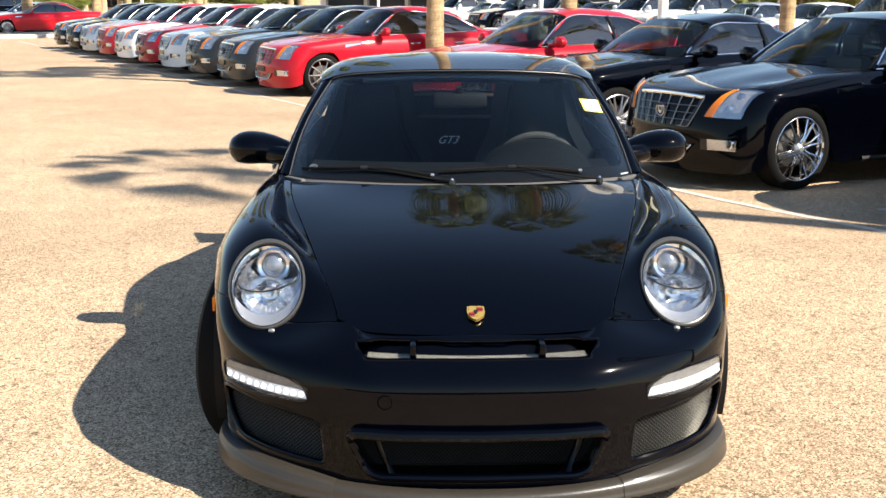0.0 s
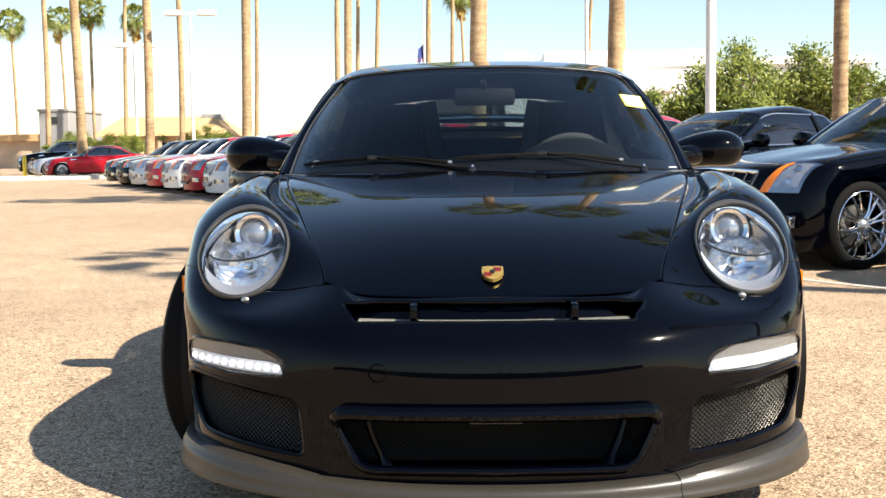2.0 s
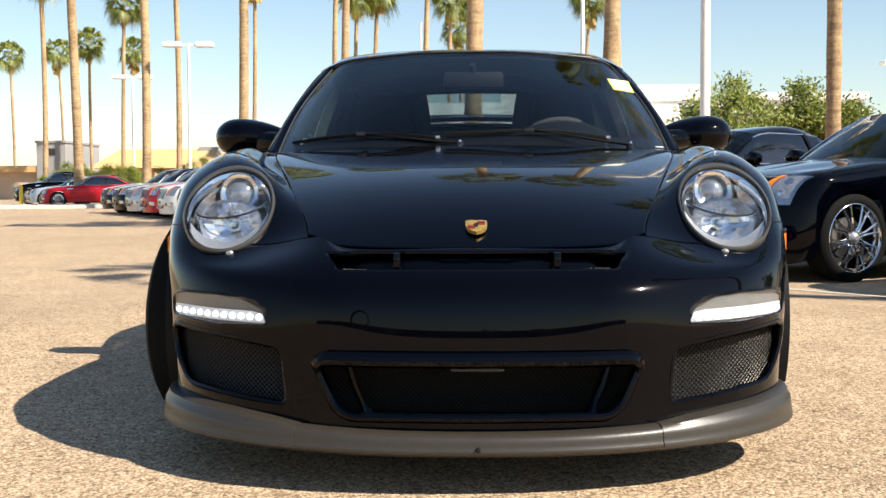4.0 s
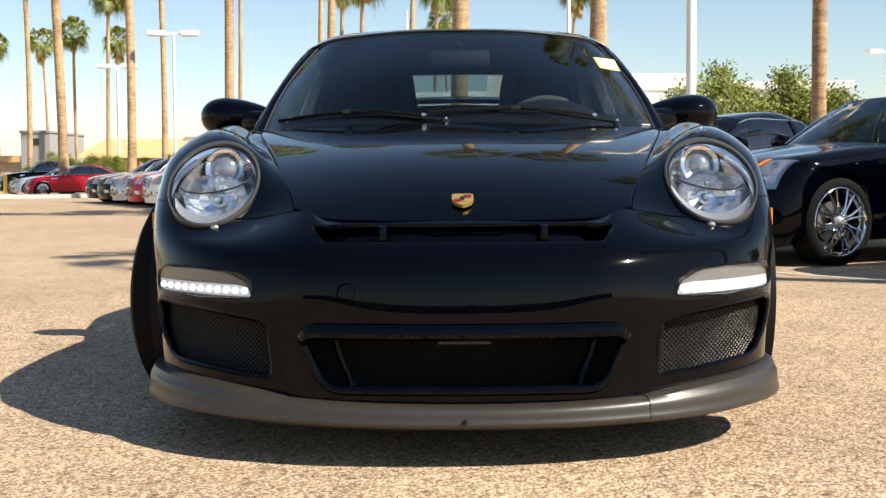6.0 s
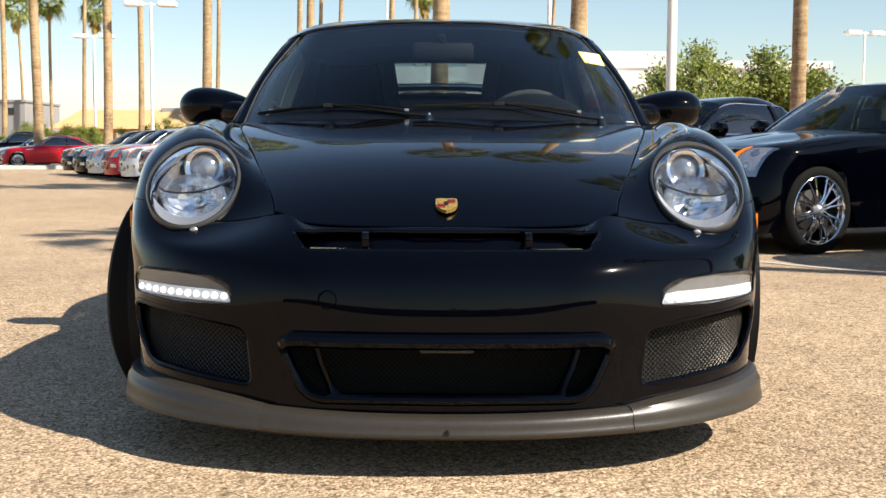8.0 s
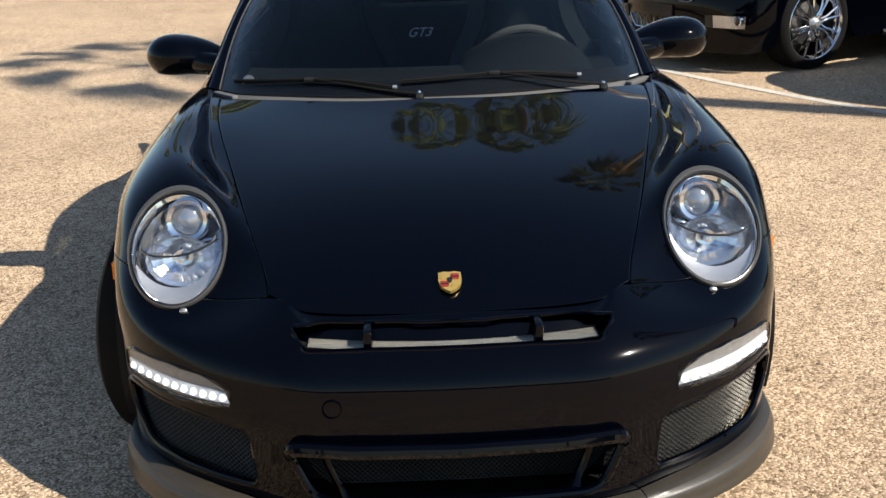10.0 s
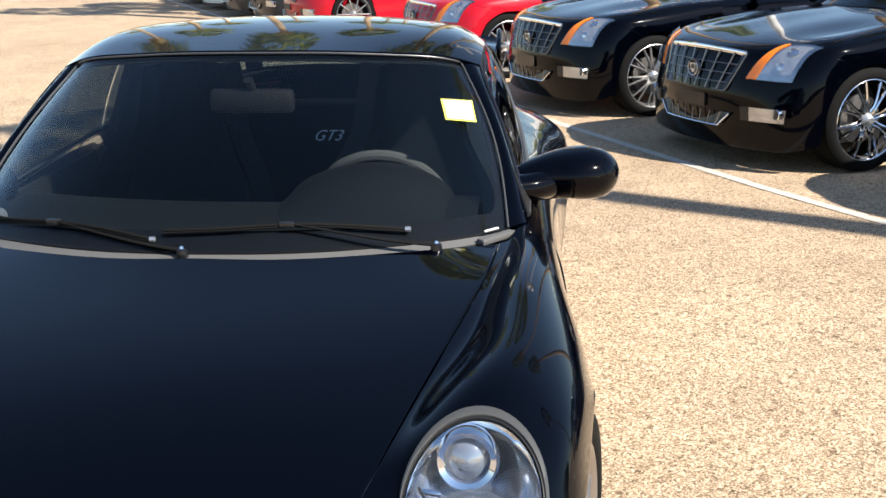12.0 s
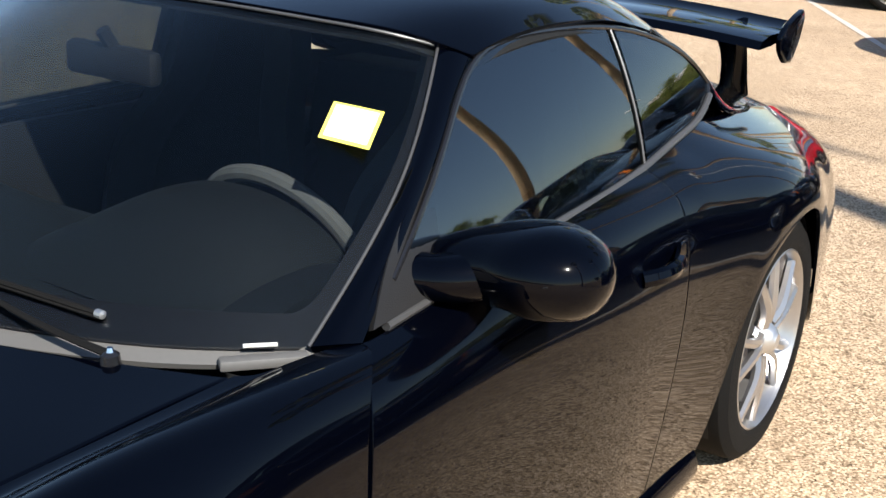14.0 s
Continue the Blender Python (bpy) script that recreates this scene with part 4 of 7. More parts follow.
def intakes():
    g = rounded([(-0.37, 0.30), (0.37, 0.30), (0.31, 0.18), (-0.31, 0.18)], 0.03)
    tray = part("centre_intake", prism(g, 0.20, 0.21), black_matt, car, "dark mesh behind the central intake")
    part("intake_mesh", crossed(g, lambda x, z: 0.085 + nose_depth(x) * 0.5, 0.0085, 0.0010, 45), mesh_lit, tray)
    for s in (-1, 1):
        fin = [Vector((0.303 * s, 0.050, 0.305)), Vector((0.288 * s, 0.046, 0.25)), Vector((0.268 * s, 0.040, 0.205)), Vector((0.255 * s, 0.030, 0.175))]
        part("intake_fin", tube(bmesh.new(), [Vector(p) for p in curve_through(fin, 4)], [0.0065] * 9 + [0.008, 0.0095, 0.011, 0.013], 10, squash=1.8), black_paint, tray)
    bm = bmesh.new()
    box(bm, (-0.062, 0.03, 0.279), (0.062, 0.05, 0.288), bevel=0.002)
    part("plate_bracket", bm, black_gloss, tray)
    rim = rounded([(-0.385, 0.312), (0.385, 0.312), (0.322, 0.176), (-0.322, 0.176)], 0.045, 8)
    rim = [Vector((x, 0, z)) for x, z in rim]
    dense = [a.lerp(b, k / 6) for a, b in zip(rim, rim[1:] + rim[:1]) for k in range(6)]
    dense = [Vector((p.x, nose_depth(p.x) - 0.008 - 0.016 * max(0.0, min(1.0, (p.z - 0.28) / 0.03)), p.z)) for p in dense]
    part("intake_frame", tube(bmesh.new(), dense + dense[:1], [0.012 + 0.006 * max(0.0, min(1.0, (p.z - 0.28) / 0.03)) for p in dense + dense[:1]], 10, cap=False), black_paint, car)
    for s in (-1, 1):
        d = [(x * s, z) for x, z in rounded([(0.445, 0.34), (0.60, 0.358), (0.80, 0.372), (0.79, 0.29), (0.735, 0.21), (0.435, 0.185)], 0.03)]
        d = d if s > 0 else d[::-1]
        y_of = lambda x, z: nose_depth(x) + 0.035  # noqa: E731
        duct = part("side_intake", sheet(np.array([[(x * s, y_of(x, z) + 0.06, z) for z in np.linspace(0.17, 0.39, 5)] for x in np.linspace(0.42, 0.805, 11)]), 0.004, out=(0, 1, 0.3)), black_matt, car, "black mesh side intake")
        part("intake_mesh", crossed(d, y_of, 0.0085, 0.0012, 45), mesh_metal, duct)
    wall = [[(x * (1 + 0.10 * f), 0.124 + 0.45 * x * x + 0.045 * f + 0.012 * f * f, 0.503 + 0.058 * f) for f in (0, 0.3, 0.65, 1)] for x in np.linspace(-0.335, 0.335, 25)]
    slot = part("slot_back", sheet(np.array(wall), 0.004, out=(0, 0.6, 0.3)), black_paint, car, "glossy black back wall of the slot")
    for x0, x1 in ((-0.325, -0.20), (-0.18, 0.18), (0.20, 0.325)):
        bm = bmesh.new()
        n = int((x1 - x0) / 0.0095)
        for k in range(n):
            xa = x0 + (x1 - x0) * k / n
            ya = 0.084 + 0.45 * xa * xa
            for r in range(4):
                y0 = ya - 0.006 + 0.013 * r
                for e in (-0.00475, 0.00475):
                    tube(bm, [Vector((xa + 0.00475 - e, y0, 0.508)), Vector((xa + 0.00475 + e, y0 + 0.013, 0.508))], 0.0012, 4, cap=False)
        part("slot_mesh", bm, sunlit_slot_metal, slot, "woven mesh in the slot, brightened as if sunlit")
    for x in (-0.19, 0.19):
        bm = bmesh.new()
        box(bm, (x - 0.009, 0.084 + 0.3 * x * x, 0.508), (x + 0.009, 0.18, 0.551), bevel=0.004)
        part("slot_rib", bm, black_paint, slot)
    c = Vector((-0.272, skin_y(0.272, 0.402) - 0.002, 0.402))
    part("tow_hook_cap", lathe(bmesh.new(), [(-0.002, 0.0195), (-0.004, 0.0205), (-0.002, 0.0215), (0.004, 0.022)], "y", 28, c), black_paint, car)


def emblem():
    m = pose(0, 0.238, 0.613, -65)
    def shield(k):
        return [(x * k, z * k) for x, z in ((-0.026, 0.026), (-0.012, 0.029), (0, 0.0275), (0.012, 0.029), (0.026, 0.026), (0.027, 0.0), (0.022, -0.018), (0.010, -0.03), (0, -0.035), (-0.010, -0.03), (-0.022, -0.018), (-0.027, 0.0))]

    e = part("bonnet_badge", moved(prism(shield(1.0), 0.001, 0.010), m), badge_gold, car, "small gold, red and black shield badge")
    for x, z, mat in ((-0.012, 0.011, badge_gold), (0.012, 0.011, badge_red), (-0.012, -0.012, badge_red), (0.012, -0.012, badge_gold)):
        q = [(x - 0.0095, z + 0.0095), (x + 0.0095, z + 0.0095), (x + 0.0085, z - 0.0085), (x - 0.0085, z - 0.0085)]
        part("badge_field", moved(prism(q, -0.0005, 0.002), m), mat, e)
    for k in (-1, 1):
        for x, z in ((0.012 * k, 0.011 if k > 0 else -0.012),):
            part("badge_bar", moved(prism([(x - 0.0095, z + 0.002), (x + 0.0095, z + 0.002), (x + 0.0095, z - 0.002), (x - 0.0095, z - 0.002)], -0.0012, 0.001), m), badge_black, e)
    part("badge_heart", moved(prism(rounded([(-0.006, 0.007), (0.006, 0.007), (0.005, -0.006), (0, -0.009), (-0.005, -0.006)], 0.002), -0.002, 0.001), m), badge_black, e)


def mirror(side):
    bm = bmesh.new()
    bmesh.ops.create_uvsphere(bm, u_segments=28, v_segments=18, radius=1.0)
    for v in bm.verts:
        x, y, z = v.co
        y = min(y, 0.55)
        u = max(0.0, -x)
        f = 0.78 + 0.22 * x if x > 0 else 0.78 - 0.06 * u
        fat = (1 - u * u + 0.002) ** -0.22
        y, z = y * fat, z * fat
        z = z * (f if z > 0 else 1.1 * f + 0.25 * u)
        z = z if z > -0.70 else -0.70 - 0.35 * (-0.70 - z)
        v.co = Vector((x * 0.130 * (1 + 0.42 * u), y * 0.108 * (1 - 0.35 * u) - 0.085 * u * u, z * 0.089 * (1 - 0.10 * u) - 0.028 * u * u))
    m = pose(0.870 * side, 1.885, 0.908, 0, 0, -6 * side) @ (Matrix.Identity(4) if side > 0 else Matrix.Diagonal((-1, 1, 1, 1)))
    moved(bm, m)
    bmesh.ops.recalc_face_normals(bm, faces=bm.faces)
    mir = part("door_mirror", bm, black_paint, car, "glossy black teardrop door mirror")
    face = lathe(bmesh.new(), [(0.0, 0.0005), (0.0, 0.95), (0.003, 1.0)], "y", 30)
    part("mirror_glass", moved(face, pose(0.876 * side, 1.945, 0.906, 0, 0, -6 * side) @ Matrix.Diagonal((0.093, 1, 0.055, 1))), chrome, mir)
    foot = [Vector((0.705 * side, 1.775, 0.884)), Vector((0.752 * side, 1.79, 0.885)), Vector((0.80 * side, 1.83, 0.890))]
    part("mirror_foot", tube(bmesh.new(), [Vector(p) for p in curve_through(foot, 4)], [0.045, 0.044, 0.043, 0.042, 0.043, 0.044, 0.045, 0.047, 0.048], 16, squash=0.9), black_paint, mir)
    tri = surface([[(0.753 * side, 1.624, 0.850), (0.755 * side, 1.82, 0.868)], [(0.719 * side, 1.703, 0.930), (0.716 * side, 1.838, 0.945)], [(0.664 * side, 1.883, 1.044), (0.662 * side, 1.893, 1.046)]], 3, 3)
    part("mirror_sail", sheet(tri, 0.01, out=INSIDE), sail_grey, mir, "matt grey triangular sail panel")
    seam = [Vector((x * side, 1.885 - 0.099 + 0.35 * (x - 0.9) ** 2, z)) for x, z in ((0.80, 0.882), (0.83, 0.886), (0.87, 0.895), (0.91, 0.907), (0.94, 0.914))]
    part("mirror_seam", tube(bmesh.new(), [p + Vector((0, 0.005, 0)) for p in seam], 0.002, 5), black_matt, mir)


def wing():
    prof = [(0.0, 0.0), (0.02, 0.022), (0.09, 0.035), (0.18, 0.034), (0.27, 0.042), (0.30, 0.055), (0.29, 0.035), (0.20, 0.012), (0.10, 0.002)]
    rows = []
    for x in np.linspace(-0.62, 0.62, 25):
        drop = 0.012 * (x / 0.62) ** 2
        rows.append([(x, 3.60 + u, 1.045 + w - drop + 0.02 * (1 - (x / 0.62) ** 2)) for u, w in prof + prof[:1]])
    bm = sheet(np.array(rows))
    bmesh.ops.recalc_face_normals(bm, faces=bm.faces)
    w = part("rear_wing_blade", bm, black_paint, car, "black rear wing on two uprights")
    for s in (-1, 1):
        plate = [(3.72, 1.055), (3.78, 1.090), (3.85, 1.113), (3.92, 1.128), (3.938, 1.10), (3.91, 1.03), (3.86, 0.972), (3.80, 0.975), (3.74, 1.015)]
        plate = np.array(rounded(plate, 0.012))
        mid = plate.mean(0)
        rings = [[(x * s, *(mid + (p - mid) * k)) for p in np.concatenate([plate, plate[:1]])] for x, k in ((0.622, 0.02), (0.622, 0.93), (0.625, 0.985), (0.631, 1.0), (0.637, 0.985), (0.640, 0.93), (0.640, 0.02))]
        bm = sheet(np.array(rings))
        bmesh.ops.recalc_face_normals(bm, faces=bm.faces)
        part("end_plate", bm, black_paint, w)
        up = [Vector((0.46 * s, 3.89, 0.84)), Vector((0.46 * s, 3.87, 0.95)), Vector((0.46 * s, 3.80, 1.07))]
        part("wing_upright", tube(bmesh.new(), [Vector(p) for p in curve_through(up, 4)], [0.055, 0.05, 0.046, 0.044, 0.043, 0.043, 0.045, 0.05, 0.055], 10, squash=0.3), black_paint, w)


def wipers():
    deck = [[(x, y - 0.008, z - 0.016), (x, y + 0.030, z - 0.003)] for x, y, z in curve_through([(-0.70, 1.545, 0.832), (-0.63, 1.455, 0.838), (-0.48, 1.345, 0.845), (-0.25, 1.262, 0.848), (0, 1.238, 0.849), (0.25, 1.262, 0.848), (0.48, 1.345, 0.845), (0.63, 1.455, 0.838), (0.70, 1.545, 0.832)], 4)]
    part("scuttle_panel", sheet(np.array(deck), 0.01, out=INSIDE), scuttle_plastic, car, "sun-faded grey scuttle panel")
    fine = surface(mirrored(SCREEN), 40, 40)
    up = normals_of(fine)
    up = up if up[40, 160, 2] > 0 else -up

    def on_glass(x, f, lift=0.012):
        """The place on the windscreen at that x, a fraction f of the way up."""
        i = int(round(f * 80))
        j = int(np.abs(fine[i, :, 0] - x).argmin())
        return Vector(fine[i, j] + up[i, j] * lift)

    for hub, blade in (((0.535, 1.332, 0.846), ((-0.10, 0.07), (0.05, 0.09), (0.19, 0.10), (0.32, 0.085), (0.46, 0.045))), ((-0.045, 1.250, 0.852), ((-0.64, 0.065), (-0.51, 0.08), (-0.38, 0.085), (-0.25, 0.07), (-0.12, 0.04)))):
        w = part("wiper", lathe(bmesh.new(), [(0.008, 0.0005), (0.008, 0.008), (0.004, 0.013), (-0.012, 0.015)], "z", 16, hub), black_gloss, car, "black windscreen wiper")
        part("pivot_nut", lathe(bmesh.new(), [(0.014, 0.0005), (0.014, 0.004), (0.007, 0.0065)], "z", 8, hub), chrome, w)
        path = curve_through([on_glass(x, f, 0.008) for x, f in blade], 4)
        part("wiper_blade", tube(bmesh.new(), [Vector(p) for p in path], [0.003] + [0.0048] * (len(path) - 2) + [0.003], 6), tyre_rubber, w)
        part("blade_rubber", tube(bmesh.new(), [Vector(p) - Vector((0, 0.002, 0.005)) for p in path], 0.003, 5), tyre_rubber, w)
        m = on_glass(*blade[2], 0.013)
        h = Vector(hub)
        arm = [h + Vector((0, 0, 0.004)), h.lerp(m, 0.25) + Vector((0, -0.008, 0.0)), h.lerp(m, 0.6) + Vector((0, -0.010, 0.0)), m]
        part("wiper_arm", tube(bmesh.new(), [Vector(p) for p in curve_through(arm, 5)], [0.0080 - 0.0003 * i for i in range(16)], 8, squash=0.6), tyre_rubber, w)
        part("blade_clip", box(bmesh.new(), (-0.018, -0.007, -0.012), (0.018, 0.007, 0.004), Matrix.Translation(m), 0.002), black_gloss, w)
        part("end_cap", lathe(bmesh.new(), [(-0.008, 0.001), (-0.006, 0.0065), (0.006, 0.0065), (0.008, 0.001)], "x", 10, path[-1]), satin, w)
    for s in (-1, 1):
        end = box(bmesh.new(), (-0.062, -0.012, -0.012), (0.062, 0.012, 0.004), pose(0.672 * s, 1.482, 0.832, 0, 0, 51 * s), 0.004)
        part("scuttle_end", end, scuttle_plastic, car)
    plate = box(bmesh.new(), (-0.024, -0.002, -0.003), (0.024, 0.002, 0.003), Matrix.Translation(on_glass(0.655, 0.0, 0.008)) @ pose(0, 0, 0, -40, 0, 47), 0.001)
    part("identity_plate", plate, plate_white, car, "small illegible white plate behind the glass", smooth=False)


def sticker():
    """A dealer's sticker that lies on the glass near the pillar."""
    scr = surface(mirrored(SCREEN), 30, 30)
    n = normals_of(scr)
    n = n if n[30, 120, 1] < 0 else -n

    def patch(grow, lift):
        c = np.array([(0.514, 1.826, 1.119), (0.594, 1.849, 1.111), (0.608, 1.793, 1.064), (0.531, 1.767, 1.075)])
        mid = c.mean(0)
        i, j = np.unravel_index(((scr - mid) ** 2).sum(-1).argmin(), scr.shape[:2])
        c = c + (scr[i, j] - mid) + n[i, j] * lift
        c = c.mean(0) + (c - c.mean(0)) * grow
        return sheet(np.array([[c[0], c[1]], [c[3], c[2]]]), 0.0008, out=c.mean(0) - n[i, j])

    s = part("window_sticker", patch(1.04, 0.010), paper_yellow, car, "square white sticker with a yellow edge", smooth=False)
    part("sticker_face", patch(0.88, 0.0115), paper_white, s, smooth=False)


def cabin():
    pan = bmesh.new()
    box(pan, (-0.66, 0.55, 0.10), (0.66, 4.1, 0.22))
    part("floor_pan", pan, cabin_dark, car, smooth=False)
    tray = [[(x * w, y, z) for x in (-1, -0.5, 0, 0.5, 1)] for y, z, w in ((0.0, 0.112, 0.36), (0.10, 0.112, 0.58), (0.26, 0.115, 0.72), (0.45, 0.118, 0.76), (1.25, 0.118, 0.76), (3.0, 0.12, 0.76), (4.2, 0.16, 0.74))]
    part("undertray", sheet(np.array(tray), 0.012, out=(0, 2, 3.0)), black_matt, car, smooth=False)
    tub = bmesh.new()
    box(tub, (-0.50, 0.16, 0.16), (0.50, 1.15, 0.50))
    part("front_tub", tub, cabin_dark, car, smooth=False)
    bulk = bmesh.new()
    box(bulk, (-0.68, 1.30, 0.2), (0.68, 1.34, 0.80))
    part("front_bulkhead", bulk, cabin_dark, car, smooth=False)
    for y, r in ((WB_F, 0.36), (WB_R, 0.37)):
        for s in (-1, 1):
            well = lathe(bmesh.new(), [(0.60 * s, 0.02), (0.60 * s, r), (0.845 * s, r)], "x", 40, (0, y, 0.335))
            keep = [f for f in well.faces if f.calc_center_median().z < 0.16]
            bmesh.ops.delete(well, geom=keep, context="FACES")
            part("wheel_liner", well, black_matt, car)
    dash = [[(x, y + 0.03 * (x / 0.66) ** 2 * 4, z) for x in np.linspace(-0.62, 0.62, 17)] for y, z in ((1.40, 0.842), (1.51, 0.862), (1.64, 0.87), (1.74, 0.845), (1.78, 0.78), (1.76, 0.60))]
    d = part("dashboard", sheet(surface(dash, 3, 2), 0.02, out=(0, 1.5, 0.5)), cabin_grey, car, "charcoal dashboard with an instrument hood")
    hood = [[(0.345 + (0.21 if math.cos(a) > 0 else 0.25 + 0.05 * (1 - k)) * math.cos(a), y + 0.02 * math.cos(a) ** 2, 0.842 + 0.112 * math.sin(a) ** 1.2 * k) for a in np.linspace(math.pi, 0, 19)] for y, k in ((1.45, 0.08), (1.52, 0.36), (1.60, 0.68), (1.68, 0.92), (1.74, 1.0), (1.80, 0.97))]
    part("instrument_hood", sheet(surface(hood, 3, 2), 0.012, out=(0.345, 1.65, 0.8)), cabin_grey, d)
    gauges = bmesh.new()
    for k in range(5):
        lathe(gauges, [(1.75, 0.0005), (1.75, 0.05 if k == 2 else 0.04), (1.765, 0.052 if k == 2 else 0.042)], "y", 20, (0.345 + 0.078 * (k - 2), 0, 0.872 - 0.012 * abs(k - 2)))
    part("gauges", gauges, black_gloss, d)
    c, tilt = Vector((0.34, 1.915, 0.795)), radians(-24)
    col = part("steering_column", tube(bmesh.new(), [Vector((0.34, 1.70, 0.72)), c], 0.035, 12), cabin_dark, car)
    ring = [c + Vector((0.182 * math.cos(a), 0.182 * math.sin(a) * math.sin(tilt), 0.182 * math.sin(a) * math.cos(tilt))) for a in np.linspace(0, 2 * math.pi, 49)]
    part("steering_wheel", tube(bmesh.new(), ring, 0.0165, 10), wheel_suede, col, "grey suede steering wheel")
    pad = lathe(bmesh.new(), [(-0.035, 0.0005), (-0.035, 0.05), (-0.015, 0.07), (0.02, 0.06)], "y", 24)
    part("horn_pad", moved(pad, Matrix.Translation(c) @ pose(0, 0, 0, -24)), cabin_dark, col)
    for a in (0, math.pi, -math.pi / 2):
        tip = c + Vector((0.175 * math.cos(a), 0.175 * math.sin(a) * math.sin(tilt), 0.175 * math.sin(a) * math.cos(tilt)))
        part("wheel_spoke", tube(bmesh.new(), [c, c.lerp(tip, 0.5), tip], [0.02, 0.014, 0.012], 8, squash=0.6), satin, col)
    for s in (-1, 1):
        x = 0.395 * s
        seat = [[(x + u * w, y, z) for u in (-1, -0.6, 0, 0.6, 1)] for y, z, w in ((1.95, 0.40, 0.22), (2.30, 0.38, 0.24), (2.42, 0.50, 0.25), (2.50, 0.75, 0.245), (2.58, 0.90, 0.165), (2.62, 1.02, 0.145), (2.635, 1.125, 0.125))]
        st = np.array(surface(seat, 4, 4))
        st[:, [0, 1, -2, -1], 1] -= 0.07
        st[:, [0, -1], 1] -= 0.04
        # Sunlight on the driver's seat is put into its leather colour.
        b = part("bucket_seat", sheet(st, 0.07, out=(x, 2.9, 0.3)), lit_seat_leather if s > 0 else cabin_dark, car, "dark bucket seat with a tall headrest")
    shelf = bmesh.new()
    box(shelf, (-0.60, 3.18, 0.86), (0.60, 3.36, 0.90), bevel=0.01)
    part("rear_shelf", shelf, cabin_grey, car)
    rear = sheet(np.array([[(x, 3.18 - (0.9 - z) * 0.25, z) for x in np.linspace(-0.62, 0.62, 5)] for z in (0.3, 0.6, 0.885)]), 0.02, out=(0, 3.5, 0.5))
    part("rear_bulkhead", rear, cabin_grey, car)
    txt = bpy.data.curves.new("lettering", "FONT")
    txt.body, txt.size, txt.align_x, txt.shear, txt.extrude = "GT3", 0.060, "CENTER", 0.5, 0.001
    tmp = new("lettering_source", txt)
    bpy.context.view_layer.update()
    me = bpy.data.meshes.new_from_object(tmp.evaluated_get(bpy.context.evaluated_depsgraph_get()))
    bpy.data.objects.remove(tmp)
    lt = part("lettering", me, lettering_silver, car, "silver italic lettering on the rear panel", smooth=False)
    lt.matrix_local = pose(-0.02, 3.128, 0.768, 90 - 14)
    inm = bmesh.new()
    box(inm, (-0.115, 1.80, 1.095), (0.115, 1.835, 1.16), bevel=0.014)
    im = part("rear_view_mirror", moved(inm, pose(0.005, 0, -0.012)), black_matt, car)
    part("mirror_stalk", tube(bmesh.new(), [Vector((0.005, 1.82, 1.14)), Vector((0.0, 1.80, 1.175))], 0.014, 8), black_matt, im)
    lining = surface(mirrored(ROOF[:4]), 4, 4) - np.array([0, 0, 0.03])
    part("headlining", sheet(lining, 0.006, out=(0, 2.4, 2.0)), cabin_dark, car)
    for s in (-1, 1):
        post = sheet(np.array([[((0.655 - 0.36 * (z - 0.86)) * s, y, z) for z in (0.86, 1.0, 1.16)] for y in (2.50, 2.62, 2.76)]), 0.02, out=(2 * s, 2.6, 1.0))
        part("cabin_pillar_trim", post, cabin_dark, car)
        card = sheet(np.array([[(0.735 * s, y, z) for z in (0.25, 0.6, 0.83)] for y in (1.72, 2.1, 2.6)]), 0.02, out=(2 * s, 2, 0.5))
        part("door_card", card, cabin_dark, car)
        cam_ = bmesh.new()
        lathe(cam_, [(0.0, 0.0005), (0.0, 0.016), (0.02, 0.02), (0.035, 0.02)], "y", 14, (-0.60, 1.50, 0.865))
        if s < 0:
            part("dash_tweeter", cam_, satin, car)
        else:
            cam_.free()


def side_details():
    for s in (-1, 1):
        pad = [[(0.846 * s, y, z) for z in (0.530, 0.575)] for y in (0.57, 0.60, 0.63)]
        part("side_marker", sheet(np.array(pad) + np.array([0.010 * s, 0, 0]), 0.01, out=(0, 0.6, 0.5)), amber, car, "amber side marker")
        grip = [Vector((0.842 * s, 2.39, 0.735)), Vector((0.868 * s, 2.42, 0.742)), Vector((0.872 * s, 2.50, 0.748)), Vector((0.848 * s, 2.565, 0.756))]
        part("door_handle", tube(bmesh.new(), [Vector(p) for p in curve_through(grip, 4)], 0.014, 8, squash=1.3), black_paint, car)
        sill = [[(x * s, y, z) for x, z in ((0.85, 0.215), (0.872, 0.175), (0.862, 0.125), (0.80, 0.115))] for y in (1.22, 1.5, 2.0, 2.5, 2.78)]
        sill[0] = [(x - 0.02 * s, y, z + 0.02) for x, y, z in sill[0]]
        part("side_skirt", sheet(surface(sill, 4, 3), 0.01, out=(0, 2, 0.3)), black_paint, car)


intakes()
emblem()
for s_ in (1, -1):
    mirror(s_)
wing()
wipers()
sticker()
cabin()
side_details()

